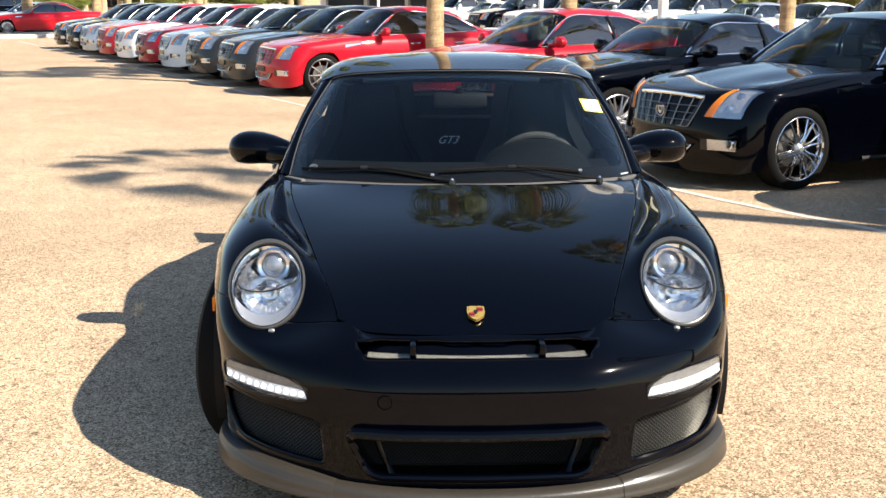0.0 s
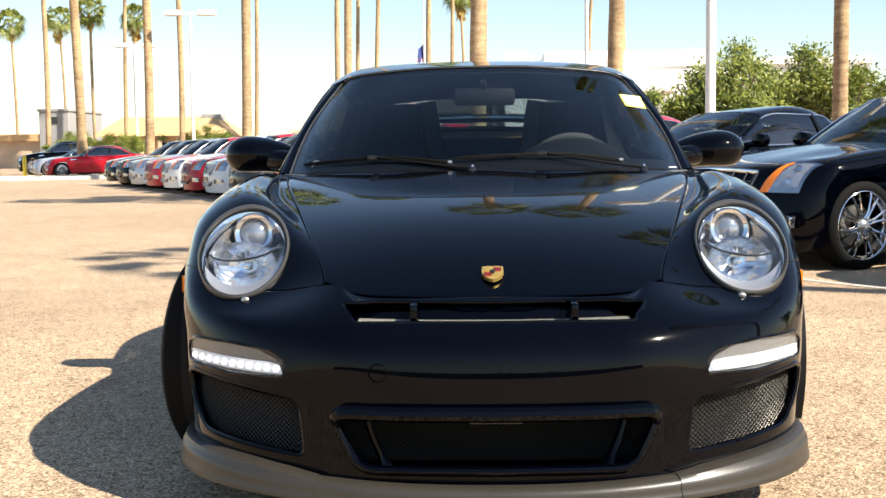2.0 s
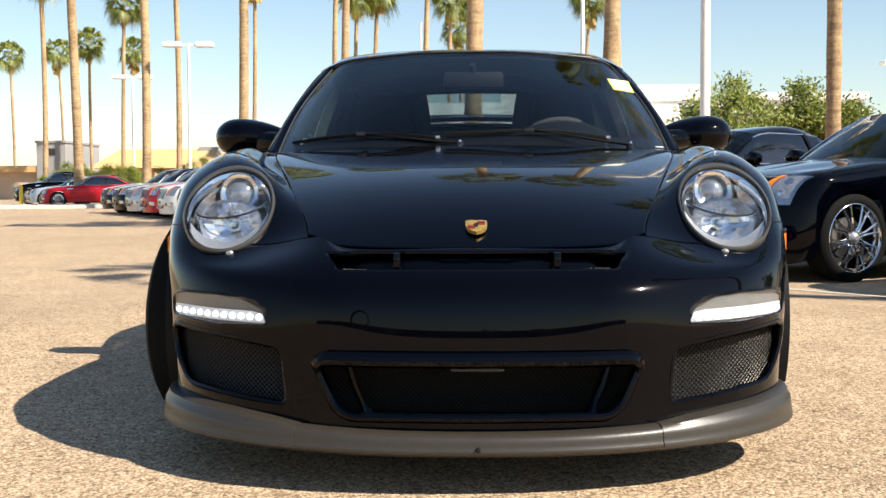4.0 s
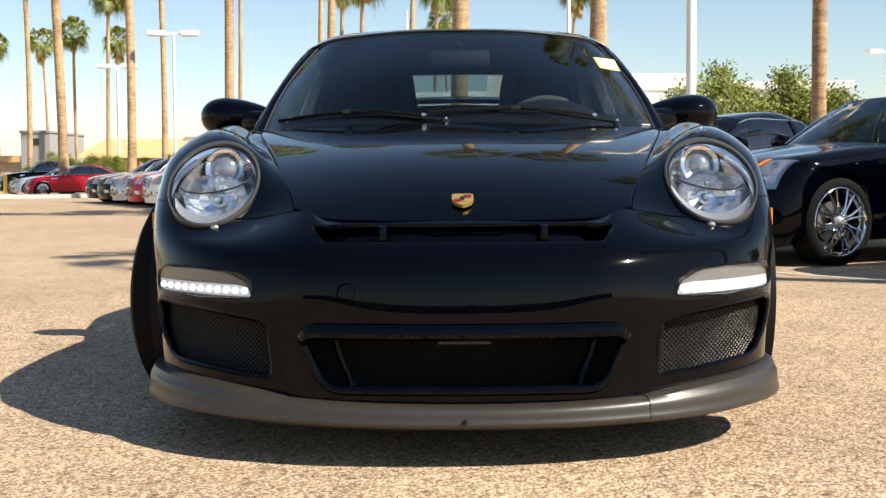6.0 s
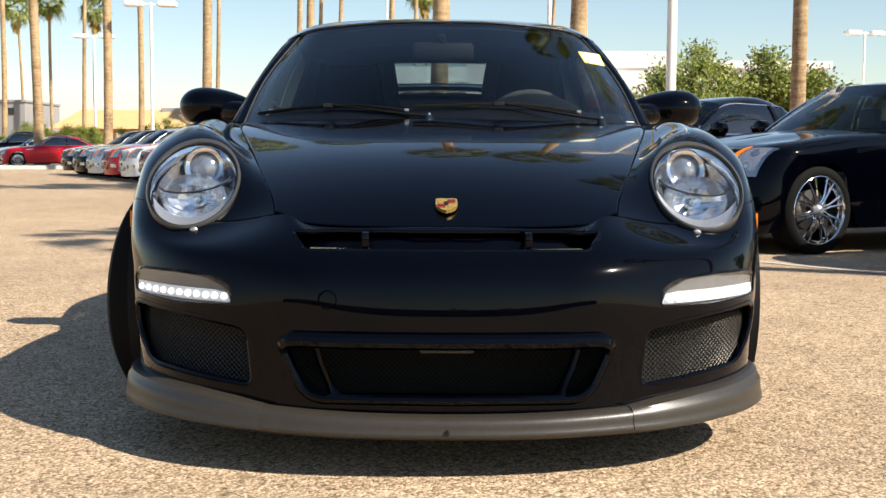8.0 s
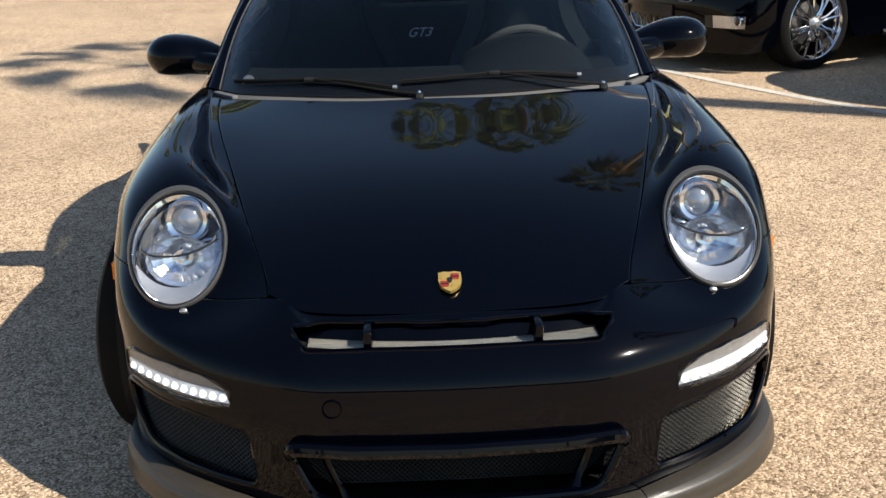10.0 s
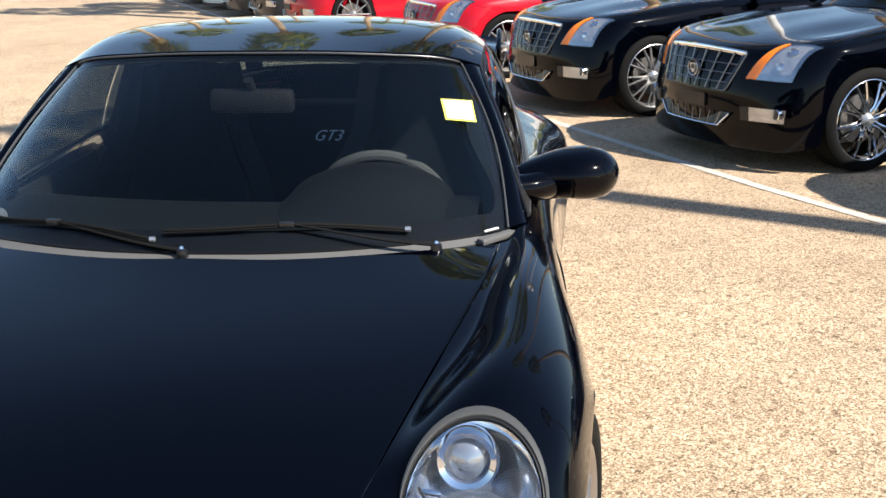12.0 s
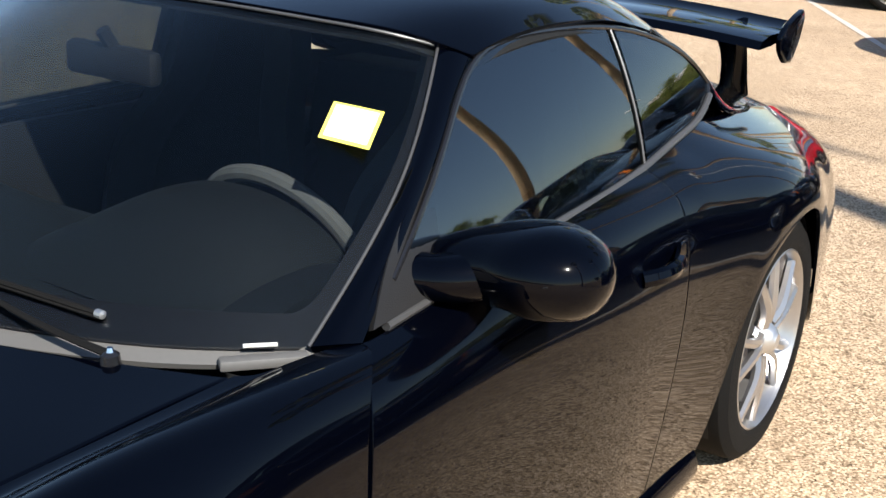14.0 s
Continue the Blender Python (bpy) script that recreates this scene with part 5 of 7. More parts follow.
# ---- the parked luxury saloons ----
SALOON_NOSE = []
SALOON_NOSE.append([(0, 0.02, 0.14), (0.35, 0.03, 0.14), (0.6, 0.05, 0.145), (0.75, 0.08, 0.15), (0.84, 0.15, 0.17), (0.885, 0.27, 0.2), (0.89, 0.36, 0.22)])  # foot
SALOON_NOSE.append([(0, -0.03, 0.4), (0.35, -0.015, 0.4), (0.6, 0.015, 0.4), (0.765, 0.06, 0.4), (0.86, 0.15, 0.4), (0.9, 0.28, 0.4), (0.905, 0.375, 0.4)])  # bumper
SALOON_NOSE.append([(0, -0.03, 0.52), (0.35, -0.015, 0.52), (0.6, 0.025, 0.52), (0.765, 0.08, 0.52), (0.865, 0.17, 0.53), (0.905, 0.31, 0.53), (0.91, 0.42, 0.53)])  # foot of the grille
SALOON_NOSE.append([(0, 0.02, 0.7), (0.35, 0.035, 0.7), (0.6, 0.08, 0.7), (0.76, 0.14, 0.7), (0.868, 0.23, 0.69), (0.908, 0.38, 0.66), (0.913, 0.51, 0.635)])  # head of the grille
SALOON_NOSE.append([(0, 0.08, 0.79), (0.35, 0.1, 0.795), (0.59, 0.16, 0.8), (0.745, 0.25, 0.81), (0.868, 0.33, 0.78), (0.91, 0.48, 0.735), (0.915, 0.61, 0.69)])  # front edge of the bonnet
SALOON_NOSE.append([(0, 0.22, 0.835), (0.35, 0.24, 0.84), (0.6, 0.3, 0.845), (0.76, 0.38, 0.85), (0.875, 0.43, 0.81), (0.912, 0.56, 0.76), (0.918, 0.68, 0.712)])  # over the lamps
SALOON_NOSE.append([(0, 0.6, 0.9), (0.35, 0.6, 0.9), (0.63, 0.61, 0.885), (0.785, 0.61, 0.885), (0.882, 0.61, 0.84), (0.916, 0.68, 0.77), (0.92, 0.77, 0.715)])  # over the arch
SALOON_NOSE.append([(0, 1, 0.955), (0.36, 1, 0.955), (0.66, 1.01, 0.94), (0.8, 0.99, 0.927), (0.886, 0.95, 0.865), (0.918, 0.96, 0.76), (0.92, 1, 0.61)])  # behind the arch
SALOON_NOSE.append([(0, 1.22, 0.98), (0.36, 1.23, 0.978), (0.68, 1.253, 0.958), (0.81, 1.2305, 0.942), (0.888, 1.1725, 0.87), (0.919, 1.147, 0.66), (0.905, 1.132, 0.25)])  # rear of the bonnet
SALOON_NOSE.append([(0, 1.38, 0.995), (0.37, 1.4, 0.99), (0.69, 1.46, 0.968), (0.815, 1.465, 0.952), (0.888, 1.425, 0.875), (0.92, 1.39, 0.62), (0.9, 1.36, 0.22)])  # scuttle
for k_, sweep_ in enumerate((0.11, 0.12, 0.12, 0.11, 0.08, 0.04)):  # the nose sweeps back from its middle to its corners
    SALOON_NOSE[k_] = [(x, y + sweep_ * min(1, x / 0.80) ** 2 * (1 if x < 0.87 else 0.6 if i < 6 else 0.1), z) for i, (x, y, z) in enumerate(SALOON_NOSE[k_])]
SALOON_FLANK = [r[3:] for r in SALOON_NOSE[-2:]]
SALOON_FLANK.append([(0.81, 2.0, 0.972), (0.888, 2.0, 0.885), (0.922, 2.0, 0.6), (0.905, 2.0, 0.22)])
SALOON_FLANK.append([(0.80, 2.9, 0.995), (0.888, 2.9, 0.905), (0.924, 2.9, 0.62), (0.905, 2.9, 0.23)])
SALOON_FLANK.append([(0.79, 3.32, 1.005), (0.888, 3.34, 0.915), (0.926, 3.40, 0.66), (0.915, 3.42, 0.30)])
SALOON_FLANK.append([(0.775, 3.58, 1.01), (0.886, 3.58, 0.92), (0.924, 3.56, 0.74), (0.918, 3.54, 0.61)])
SALOON_FLANK.append([(0.76, 3.8, 1.015), (0.88, 3.8, 0.925), (0.92, 3.8, 0.79), (0.916, 3.8, 0.715)])
SALOON_FLANK.append([(0.745, 4.05, 1.015), (0.872, 4.05, 0.925), (0.915, 4.06, 0.74), (0.91, 4.07, 0.60)])
SALOON_FLANK.append([(0.72, 4.35, 1.01), (0.85, 4.33, 0.92), (0.895, 4.30, 0.62), (0.885, 4.20, 0.28)])
SALOON_FLANK.append([(0.68, 4.72, 0.985), (0.81, 4.70, 0.90), (0.86, 4.66, 0.6), (0.85, 4.6, 0.28)])


def saloon_roof(top, back):
    return [
        [(0, 2.10, top - 0.045), (0.28, 2.11, top - 0.05), (0.46, 2.14, top - 0.065), (0.585, 2.20, top - 0.10)],
        [(0, 2.5, top), (0.28, 2.5, top - 0.005), (0.47, 2.5, top - 0.025), (0.60, 2.5, top - 0.085)],
        [(0, 2.95, top - 0.01), (0.28, 2.95, top - 0.015), (0.46, 2.95, top - 0.04), (0.595, 2.95, top - 0.10)],
        [(0, back, top - 0.075), (0.27, back, top - 0.085), (0.44, back - 0.01, top - 0.11), (0.57, back - 0.02, top - 0.16)],
        [(0, 4.02, 1.075), (0.28, 4.01, 1.07), (0.46, 3.97, 1.06), (0.64, 3.90, 1.04)],
        [(0, 4.45, 1.05), (0.30, 4.44, 1.045), (0.52, 4.42, 1.035), (0.69, 4.38, 1.012)],
        [(0, 4.80, 1.03), (0.30, 4.79, 1.025), (0.5, 4.77, 1.01), (0.675, 4.73, 0.985)],
    ]


def saloon(paint, rim_metal, label, top=1.45, back=3.35, spokes=10, twin=False):
    """A four-door saloon with an egg-crate grille, upright lamps and chrome trim; its nose looks along -y."""
    body = thing("parked_car", label, "car", "row of parked cars")
    mid = (0, 2.2, 0.5)
    nose_g = surface(mirrored(SALOON_NOSE), 4, 4)
    part("front_bumper", sheet(nose_g[0:17], 0.012, (0, 0.002, 0, 0), mid), paint, body)
    part("bonnet", sheet(nose_g[16:37, 16:33], 0.01, (0.002, 0.002, 0.002, 0.002), mid), paint, body)
    for a, b in ((32, 49), (0, 17)):
        part("front_wing", sheet(nose_g[16:37, a : b], 0.01, (0.002, 0.002, 0, 0), mid), paint, body)
    fl = surface(SALOON_FLANK, 5, 4)
    roof_c = saloon_roof(top, back)
    roof = surface(mirrored(roof_c), 5, 4)
    part("roof", sheet(roof[:16], 0.012, out=mid), paint, body)
    part("rear_window", sheet(roof[15:21, 3:22], 0.004, out=mid), side_glass, body)
    part("boot_lid", sheet(roof[20:], 0.01, out=mid), paint, body)
    scr = [[(0, 1.42, 1.0), (0.36, 1.45, 0.995), (0.60, 1.54, 0.985), (0.74, 1.64, 0.972)], [(0, 1.76, 1.215), (0.32, 1.785, 1.21), (0.54, 1.855, 1.195), (0.665, 1.93, 1.175)], [r for r in roof_c[0]]]
    part("windscreen", sheet(surface(mirrored(scr), 6, 4), 0.005, out=mid), windscreen_glass, body)
    tail = [[(0, 4.80, 1.03), (0.675, 4.73, 0.985), (0.81, 4.70, 0.90), (0.86, 4.66, 0.6)], [(0, 4.86, 0.8), (0.68, 4.80, 0.78), (0.81, 4.75, 0.72), (0.865, 4.68, 0.55)],
            [(0, 4.87, 0.5), (0.68, 4.82, 0.5), (0.81, 4.75, 0.48), (0.86, 4.67, 0.44)], [(0, 4.80, 0.28), (0.68, 4.76, 0.28), (0.8, 4.7, 0.28), (0.85, 4.6, 0.28)]]
    part("rear_bumper", sheet(surface(mirrored(tail), 4, 4), 0.012, out=(0, 4, 0.6)), paint, body)
    # egg-crate grille in a chrome frame, with a wreathed shield
    def face_y(x, z):
        return -0.030 + 0.32 * x * x + max(0.0, z - 0.53) * 0.34

    frame = [(-0.42, 0.765), (0.42, 0.765), (0.34, 0.53), (-0.34, 0.53)]
    grille = part("grille", prism(frame, -0.004, 0.05), badge_black, body, "dark grille in a chrome frame")
    for v in grille.data.vertices:
        v.co.y += face_y(v.co.x, v.co.z) - 0.012
    loop = rounded([(-0.435, 0.78), (0.435, 0.78), (0.352, 0.52), (-0.352, 0.52)], 0.03)
    part("grille_frame", tube(bmesh.new(), [Vector((x, face_y(x, z) - 0.014, z)) for x, z in loop + loop[:1]], 0.006, 6), bar_metal, grille)
    part("grille_brow", tube(bmesh.new(), [Vector((x, face_y(x, 0.785) - 0.012, 0.785 - 0.02 * (x / 0.43) ** 2)) for x in np.linspace(-0.43, 0.43, 13)], 0.013, 8, squash=1.4), chrome, grille)
    for k in range(6):
        f = (k - 2.5) / 3.1
        part("grille_bar", tube(bmesh.new(), [Vector((f * w, face_y(f * w, z) - 0.020, z)) for z, w in ((0.77, 0.42), (0.64, 0.378), (0.525, 0.342))], 0.0052, 5), bar_metal, grille)
    for z in (0.575, 0.635, 0.695):
        w = 0.342 + (z - 0.525) * 0.31
        part("grille_bar", tube(bmesh.new(), [Vector((x * w, face_y(x * w, z) - 0.020, z)) for x in (-1, -0.5, 0, 0.5, 1)], 0.0046, 5), bar_metal, grille)
    part("badge", moved(lathe(bmesh.new(), [(-0.004, 0.0005), (-0.004, 0.046), (-0.014, 0.052), (-0.016, 0.060), (0.004, 0.068)], "y", 24), pose(0, face_y(0, 0.64) - 0.02, 0.64) @ Matrix.Diagonal((1.05, 1, 0.95, 1))), frame_dark, grille)
    wreath = [Vector((0.056 * math.cos(a), face_y(0, 0.64) - 0.036, 0.64 + 0.052 * math.sin(a))) for a in np.linspace(0.75 * math.pi, 2.25 * math.pi, 21)]
    part("badge_wreath", tube(bmesh.new(), wreath, 0.005, 6), satin, grille)
    part("badge_shield", prism(rounded([(-0.032, 0.672), (0.032, 0.672), (0.026, 0.625), (0, 0.605), (-0.026, 0.625)], 0.006), face_y(0, 0.64) - 0.036, face_y(0, 0.64) - 0.01), satin, grille)
    part("shield_fields", prism([(-0.022, 0.664), (0.022, 0.664), (0.018, 0.634), (-0.018, 0.634)], face_y(0, 0.64) - 0.038, face_y(0, 0.64) - 0.03), frame_dark, grille)
    low = part("lower_grille", prism(rounded([(-0.40, 0.375), (0.40, 0.375), (0.30, 0.285), (-0.30, 0.285)], 0.02), -0.004, 0.04), badge_black, body)
    for v in low.data.vertices:
        v.co.y += 0.27 * v.co.x ** 2 - 0.034
    for k in range(8):
        x = -0.28 + 0.08 * k
        part("grille_bar", tube(bmesh.new(), [Vector((x, -0.042 + 0.27 * x * x, 0.288)), Vector((x * 1.15, -0.042 + 0.3 * x * x, 0.372))], 0.0055, 4), bar_metal, low)
    part("lower_trim", tube(bmesh.new(), [Vector((x, -0.044 + 0.27 * x * x, 0.282 + max(0, abs(x) - 0.30) * 0.9)) for x in np.linspace(-0.40, 0.40, 17)], 0.006, 6), chrome, low)
    part("plate_panel", prism(rounded([(-0.17, 0.485), (0.17, 0.485), (0.17, 0.395), (-0.17, 0.395)], 0.01), -0.040, 0.02), black_gloss, body)
    n_all = normals_of(nose_g)
    if n_all[10, 24, 1] > 0:
        n_all = -n_all
    for side in (1, -1):
        def patch(c0, c1, lift, r0=10, r1=20):
            """A piece of the nose between two slanting edges; c0 and c1 give the edge columns at its foot and its head."""
            rows = []
            for i in range(r0, r1 + 1):
                f = (i - r0) / (r1 - r0)
                row = []
                for c in np.linspace(c0[0] + (c0[1] - c0[0]) * f, c1[0] + (c1[1] - c1[0]) * f, 7):
                    c = c if side > 0 else 48 - c
                    j = int(min(c, 47))
                    w = c - j
                    row.append((nose_g[i, j] + n_all[i, j] * lift) * (1 - w) + (nose_g[i, j + 1] + n_all[i, j + 1] * lift) * w)
                rows.append(row)
            return np.array(rows)

        lamp = part("headlight", sheet(patch((30.2, 32.6), (36.0, 38.0), 0.005, 10, 18), 0.02, out=mid), lamp_reflector, body, "upright clear headlight with an amber strip")
        part("indicator", sheet(patch((30.1, 32.4), (31.1, 33.1), 0.012, 10, 18), 0.006, out=mid), amber, lamp)
        part("lamp_bezel", sheet(patch((31.5, 33.6), (35.5, 36.9), 0.008, 11, 17), 0.004, out=mid), bezel_silver, lamp)
        for i, j in ((12, 34), (15, 35)):
            jj = j if side > 0 else 48 - j
            c, n = nose_g[i, jj], n_all[i, jj]
            q = Vector(n).to_track_quat("Z", "Y").to_matrix().to_4x4()
            part("lamp_bowl", moved(lathe(bmesh.new(), [(0.016, 0.030), (0.010, 0.026), (0.012, 0.016), (0.018, 0.001)], "z", 18), Matrix.Translation(c) @ q), chrome, lamp)
        part("lens", sheet(patch((30.1, 32.5), (36.1, 38.1), 0.024, 10, 18), 0.002, out=mid), clear_lens, lamp).visible_shadow = False
        fog = nose_g + n_all * 0.005
        fr = slice(30, 37) if side > 0 else slice(12, 19)
        dk = slice(30, 33) if side > 0 else slice(16, 19)
        fl_ = part("fog_lamp", sheet(fog[3:6, fr], 0.012, out=mid), fog_metal, body, "dulled chrome fog lamp surround")
        part("fog_recess", sheet((nose_g + n_all * 0.008)[3:6, dk][:, 1:] if side < 0 else (nose_g + n_all * 0.008)[3:6, dk][:, :-1], 0.01, out=mid), badge_black, fl_)
        c = (nose_g + n_all * 0.010)[4, 35 if side > 0 else 13]
        part("lamp_bowl", lathe(bmesh.new(), [(-0.012, 0.001), (-0.012, 0.02), (-0.006, 0.028), (0.01, 0.03)], "y", 16, c), badge_black, fl_)
        part("lamp_ring", lathe(bmesh.new(), [(-0.004, 0.028), (-0.014, 0.031), (-0.008, 0.036), (0.01, 0.037)], "y", 18, c), chrome, fl_)
        f = fl * np.array([side, 1, 1])
        part("front_door", sheet(f[5:13], 0.01, (0.003, 0.002, 0, 0), mid), paint, body)
        part("rear_door", sheet(f[12:19], 0.01, (0.002, 0.003, 0, 0), mid), paint, body)
        part("rear_wing", sheet(f[18:], 0.01, (0.003, 0, 0, 0), mid), paint, body)
        part("sill", tube(bmesh.new(), [Vector((0.895 * side, y, 0.22)) for y in (1.46, 2.4, 3.4)], 0.025, 6), black_matt, body)
        b = np.array([(0.80, 1.66, 0.975), (0.80, 2.1, 0.985), (0.795, 2.6, 0.995), (0.785, 3.1, 1.005), (0.77, 3.45, 1.015), (0.745, 3.72, 1.03)])
        t = np.array([(0.775, 1.70, 1.01), (0.60, 2.20, top - 0.11), (0.612, 2.6, top - 0.09), (0.605, 3.0, top - 0.115), (0.60, back - 0.05, top - 0.17), (0.70, 3.70, 1.07)])
        pane = surface(np.stack([b, (b + t) / 2 + (0.025, 0, 0), t], 1) * (side, 1, 1), 5, 3)
        part("door_glass", sheet(pane[:13], 0.005, out=mid), side_glass, body)
        part("rear_door_glass", sheet(pane[13:], 0.005, out=mid), side_glass, body)
        part("pillar", tube(bmesh.new(), [Vector(p) for p in pane[12:14].mean(0)], 0.02, 6), black_gloss, body)
        part("window_trim", tube(bmesh.new(), [Vector(p) + Vector((0.006 * side, 0, 0)) for p in list(pane[:, -1]) + list(pane[::-1, 0])], 0.008, 6), chrome, body)
        e = np.array([scr[k][3] for k in range(3)]) * (side, 1, 1)
        o = np.array([(0.80, 1.66, 0.972), (0.70, 1.95, 1.165), (0.60, 2.20, top - 0.10)]) * (side, 1, 1)
        part("windscreen_pillar", sheet(surface(np.stack([e, (e + o) / 2 + (0.01 * side, 0, 0.01), o], 1), 5, 3), 0.012, out=mid), paint, body)
        cp = np.array([(0.595, 2.95, top - 0.10), (0.57, back - 0.02, top - 0.16), (0.64, 3.90, 1.04), (0.69, 4.38, 1.012)])
        ci = np.array([(0.605, 3.0, top - 0.115), (0.605, back - 0.05, top - 0.17), (0.745, 3.72, 1.03), (0.742, 4.1, 1.014)])
        part("rear_pillar", sheet(surface(np.stack([cp, (cp + ci) / 2 + (0.01, 0, 0.01), ci], 1) * (side, 1, 1), 5, 3), 0.012, out=mid), paint, body)
        part("side_vent", sheet(surface([[(0.912 * side, 1.13, 0.835), (0.916 * side, 1.13, 0.795)], [(0.908 * side, 1.40, 0.860), (0.913 * side, 1.40, 0.835)]], 3, 2), 0.012, out=mid), chrome, body)
        mir = part("door_mirror", moved(lathe(bmesh.new(), [(-0.055, 0.001), (-0.05, 0.05), (-0.02, 0.085), (0.03, 0.09), (0.045, 0.085), (0.046, 0.001)], "y", 20), pose(0.985 * side, 1.82, 1.035) @ Matrix.Diagonal((1.25, 1, 0.85, 1))), paint, body)
        part("mirror_foot", tube(bmesh.new(), [Vector((0.80 * side, 1.80, 0.985)), Vector((0.93 * side, 1.82, 1.0))], 0.03, 8), paint, mir)
        for y in (2.32, 3.18):
            part("door_handle", tube(bmesh.new(), [Vector((0.918 * side, y, 0.835)), Vector((0.932 * side, y + 0.02, 0.838)), Vector((0.93 * side, y + 0.16, 0.842)), Vector((0.912 * side, y + 0.18, 0.845))], 0.013, 6), chrome, body)
        turn = pose(0, 0, 0, 0, 0, 0 if side > 0 else 180)
        for y in (0.74, 3.80):
            wheel(body, pose(0.905 * side, y, 0.347) @ turn, 0.347, 0.235, 0.270, "wheel", rim_metal, spokes, twin)
        part("tail_lamp", sheet(surface([[(0.70 * side, 4.735, 0.97), (0.70 * side, 4.81, 0.62)], [(0.83 * side, 4.69, 0.90), (0.845 * side, 4.72, 0.60)]], 3, 3), 0.03, out=(0, 4, 0.7)), red_lens, body)
    under = bmesh.new()
    box(under, (-0.80, 0.34, 0.19), (0.80, 4.65, 0.34))
    part("underbody", under, black_matt, body, smooth=False)
    for x in (-0.36, 0.36):
        for name, lo, hi, r in (("seat_cushion", (x - 0.25, 2.05, 0.45), (x + 0.25, 2.55, 0.62), 0.05), ("seat_back", (x - 0.24, 2.48, 0.55), (x + 0.24, 2.66, 1.02), 0.06), ("headrest", (x - 0.11, 2.56, 1.04), (x + 0.11, 2.64, 1.22), 0.03)):
            part(name, box(bmesh.new(), lo, hi, bevel=r), saloon_leather, body)
    part("rear_bench", box(bmesh.new(), (-0.68, 3.2, 0.55), (0.68, 3.35, 1.0), bevel=0.06), saloon_leather, body)
    dash = bmesh.new()
    box(dash, (-0.70, 1.50, 0.78), (0.70, 1.86, 0.95), bevel=0.05)
    part("dashboard", dash, cabin_dark, body)
    return body


bezel_silver = plain("bright_lamp_bezel", (0.70, 0.71, 0.74), 0.12, metal=0.8, vary=0.7, scale=26, bump=0.5, bump_scale=45)
fog_metal = plain("dulled_chrome", (0.55, 0.55, 0.56), 0.22, metal=0.9, vary=0.5, scale=40)
bar_metal = plain("grille_bar_metal", (0.20, 0.20, 0.205), 0.35, metal=0.9)
frame_dark = plain("dark_grille_metal", (0.08, 0.08, 0.085), 0.35, metal=0.9)
saloon_leather = plain("tan_grey_leather", (0.10, 0.09, 0.08), 0.6)
paint = lambda n, c, f=0.3: plain(n, c, 0.4, metal=f, coat=1.0, vary=0.06, scale=4, spec=0.1, coat_ior=1.3)  # noqa: E731
red_paint = paint("crystal_red_paint", (0.40, 0.006, 0.016), 0.0)
white_paint = paint("white_paint", (0.78, 0.78, 0.76), 0.0)
grey_paint = paint("slate_grey_paint", (0.020, 0.022, 0.026), 0.0)
silver_paint = paint("silver_blue_paint", (0.42, 0.46, 0.52), 0.6)
SALOONS = {
    "black": saloon(black_paint, chrome, "black luxury saloon with an egg-crate grille and chrome wheels", spokes=8, twin=True),
    "coupe": saloon(black_paint, silver, "black luxury coupe with silver ten-spoke wheels", 1.40, 3.15, 9, True),
    "red": saloon(red_paint, silver, "crystal red luxury saloon with silver wheels"),
    "white": saloon(white_paint, silver, "white luxury saloon with a chrome grille"),
    "grey": saloon(grey_paint, silver, "slate grey luxury saloon with a chrome grille"),
    "silver": saloon(silver_paint, silver, "silver luxury saloon with a chrome grille"),
}
ROW_TURN = math.degrees(math.atan2(-0.888, 0.46))
used = set()


def park(kind, hub, turn, lift=1.0):
    """Stands a saloon with its near front hub over a place."""
    m = pose(hub.x, hub.y, 0, 0, 0, turn) @ pose(-0.80, -0.85, 0) @ Matrix.Diagonal((1, 1, lift, 1))
    if kind in used:
        return copy_thing(SALOONS[kind], m)
    used.add(kind)
    SALOONS[kind].matrix_basis = m
    return SALOONS[kind]


ROW = [(0, "black"), (2.58, "coupe"), (5.45, "red"), (10.75, "red"), (13.0, "grey"), (15.25, "grey"), (17.5, "white"), (19.75, "red"), (22.1, "white"), (24.4, "red"), (26.8, "silver"), (29.1, "black"), (31.4, "black")]
for d_, kind_ in ROW:
    park(kind_, ROW_HUB + ROW_U * d_, ROW_TURN)
park("black", ROW_HUB - ROW_U * 2.8 - ROW_H * 0.5, ROW_TURN, 1.35)
for i_ in range(16):
    a_ = ROW_HUB + ROW_U * (2.45 * i_ - 3.6) + ROW_H * 0.3
    ground_strip("bay_line", a_, a_ - ROW_H * 5.2, 0.08, "worn white bay line between parked cars")
ground_strip("row_line", ROW_HUB + ROW_U * -14 + ROW_H * 1.02, ROW_HUB + ROW_U * 40 + ROW_H * 0.98, 0.085, "worn white line along the parked row")

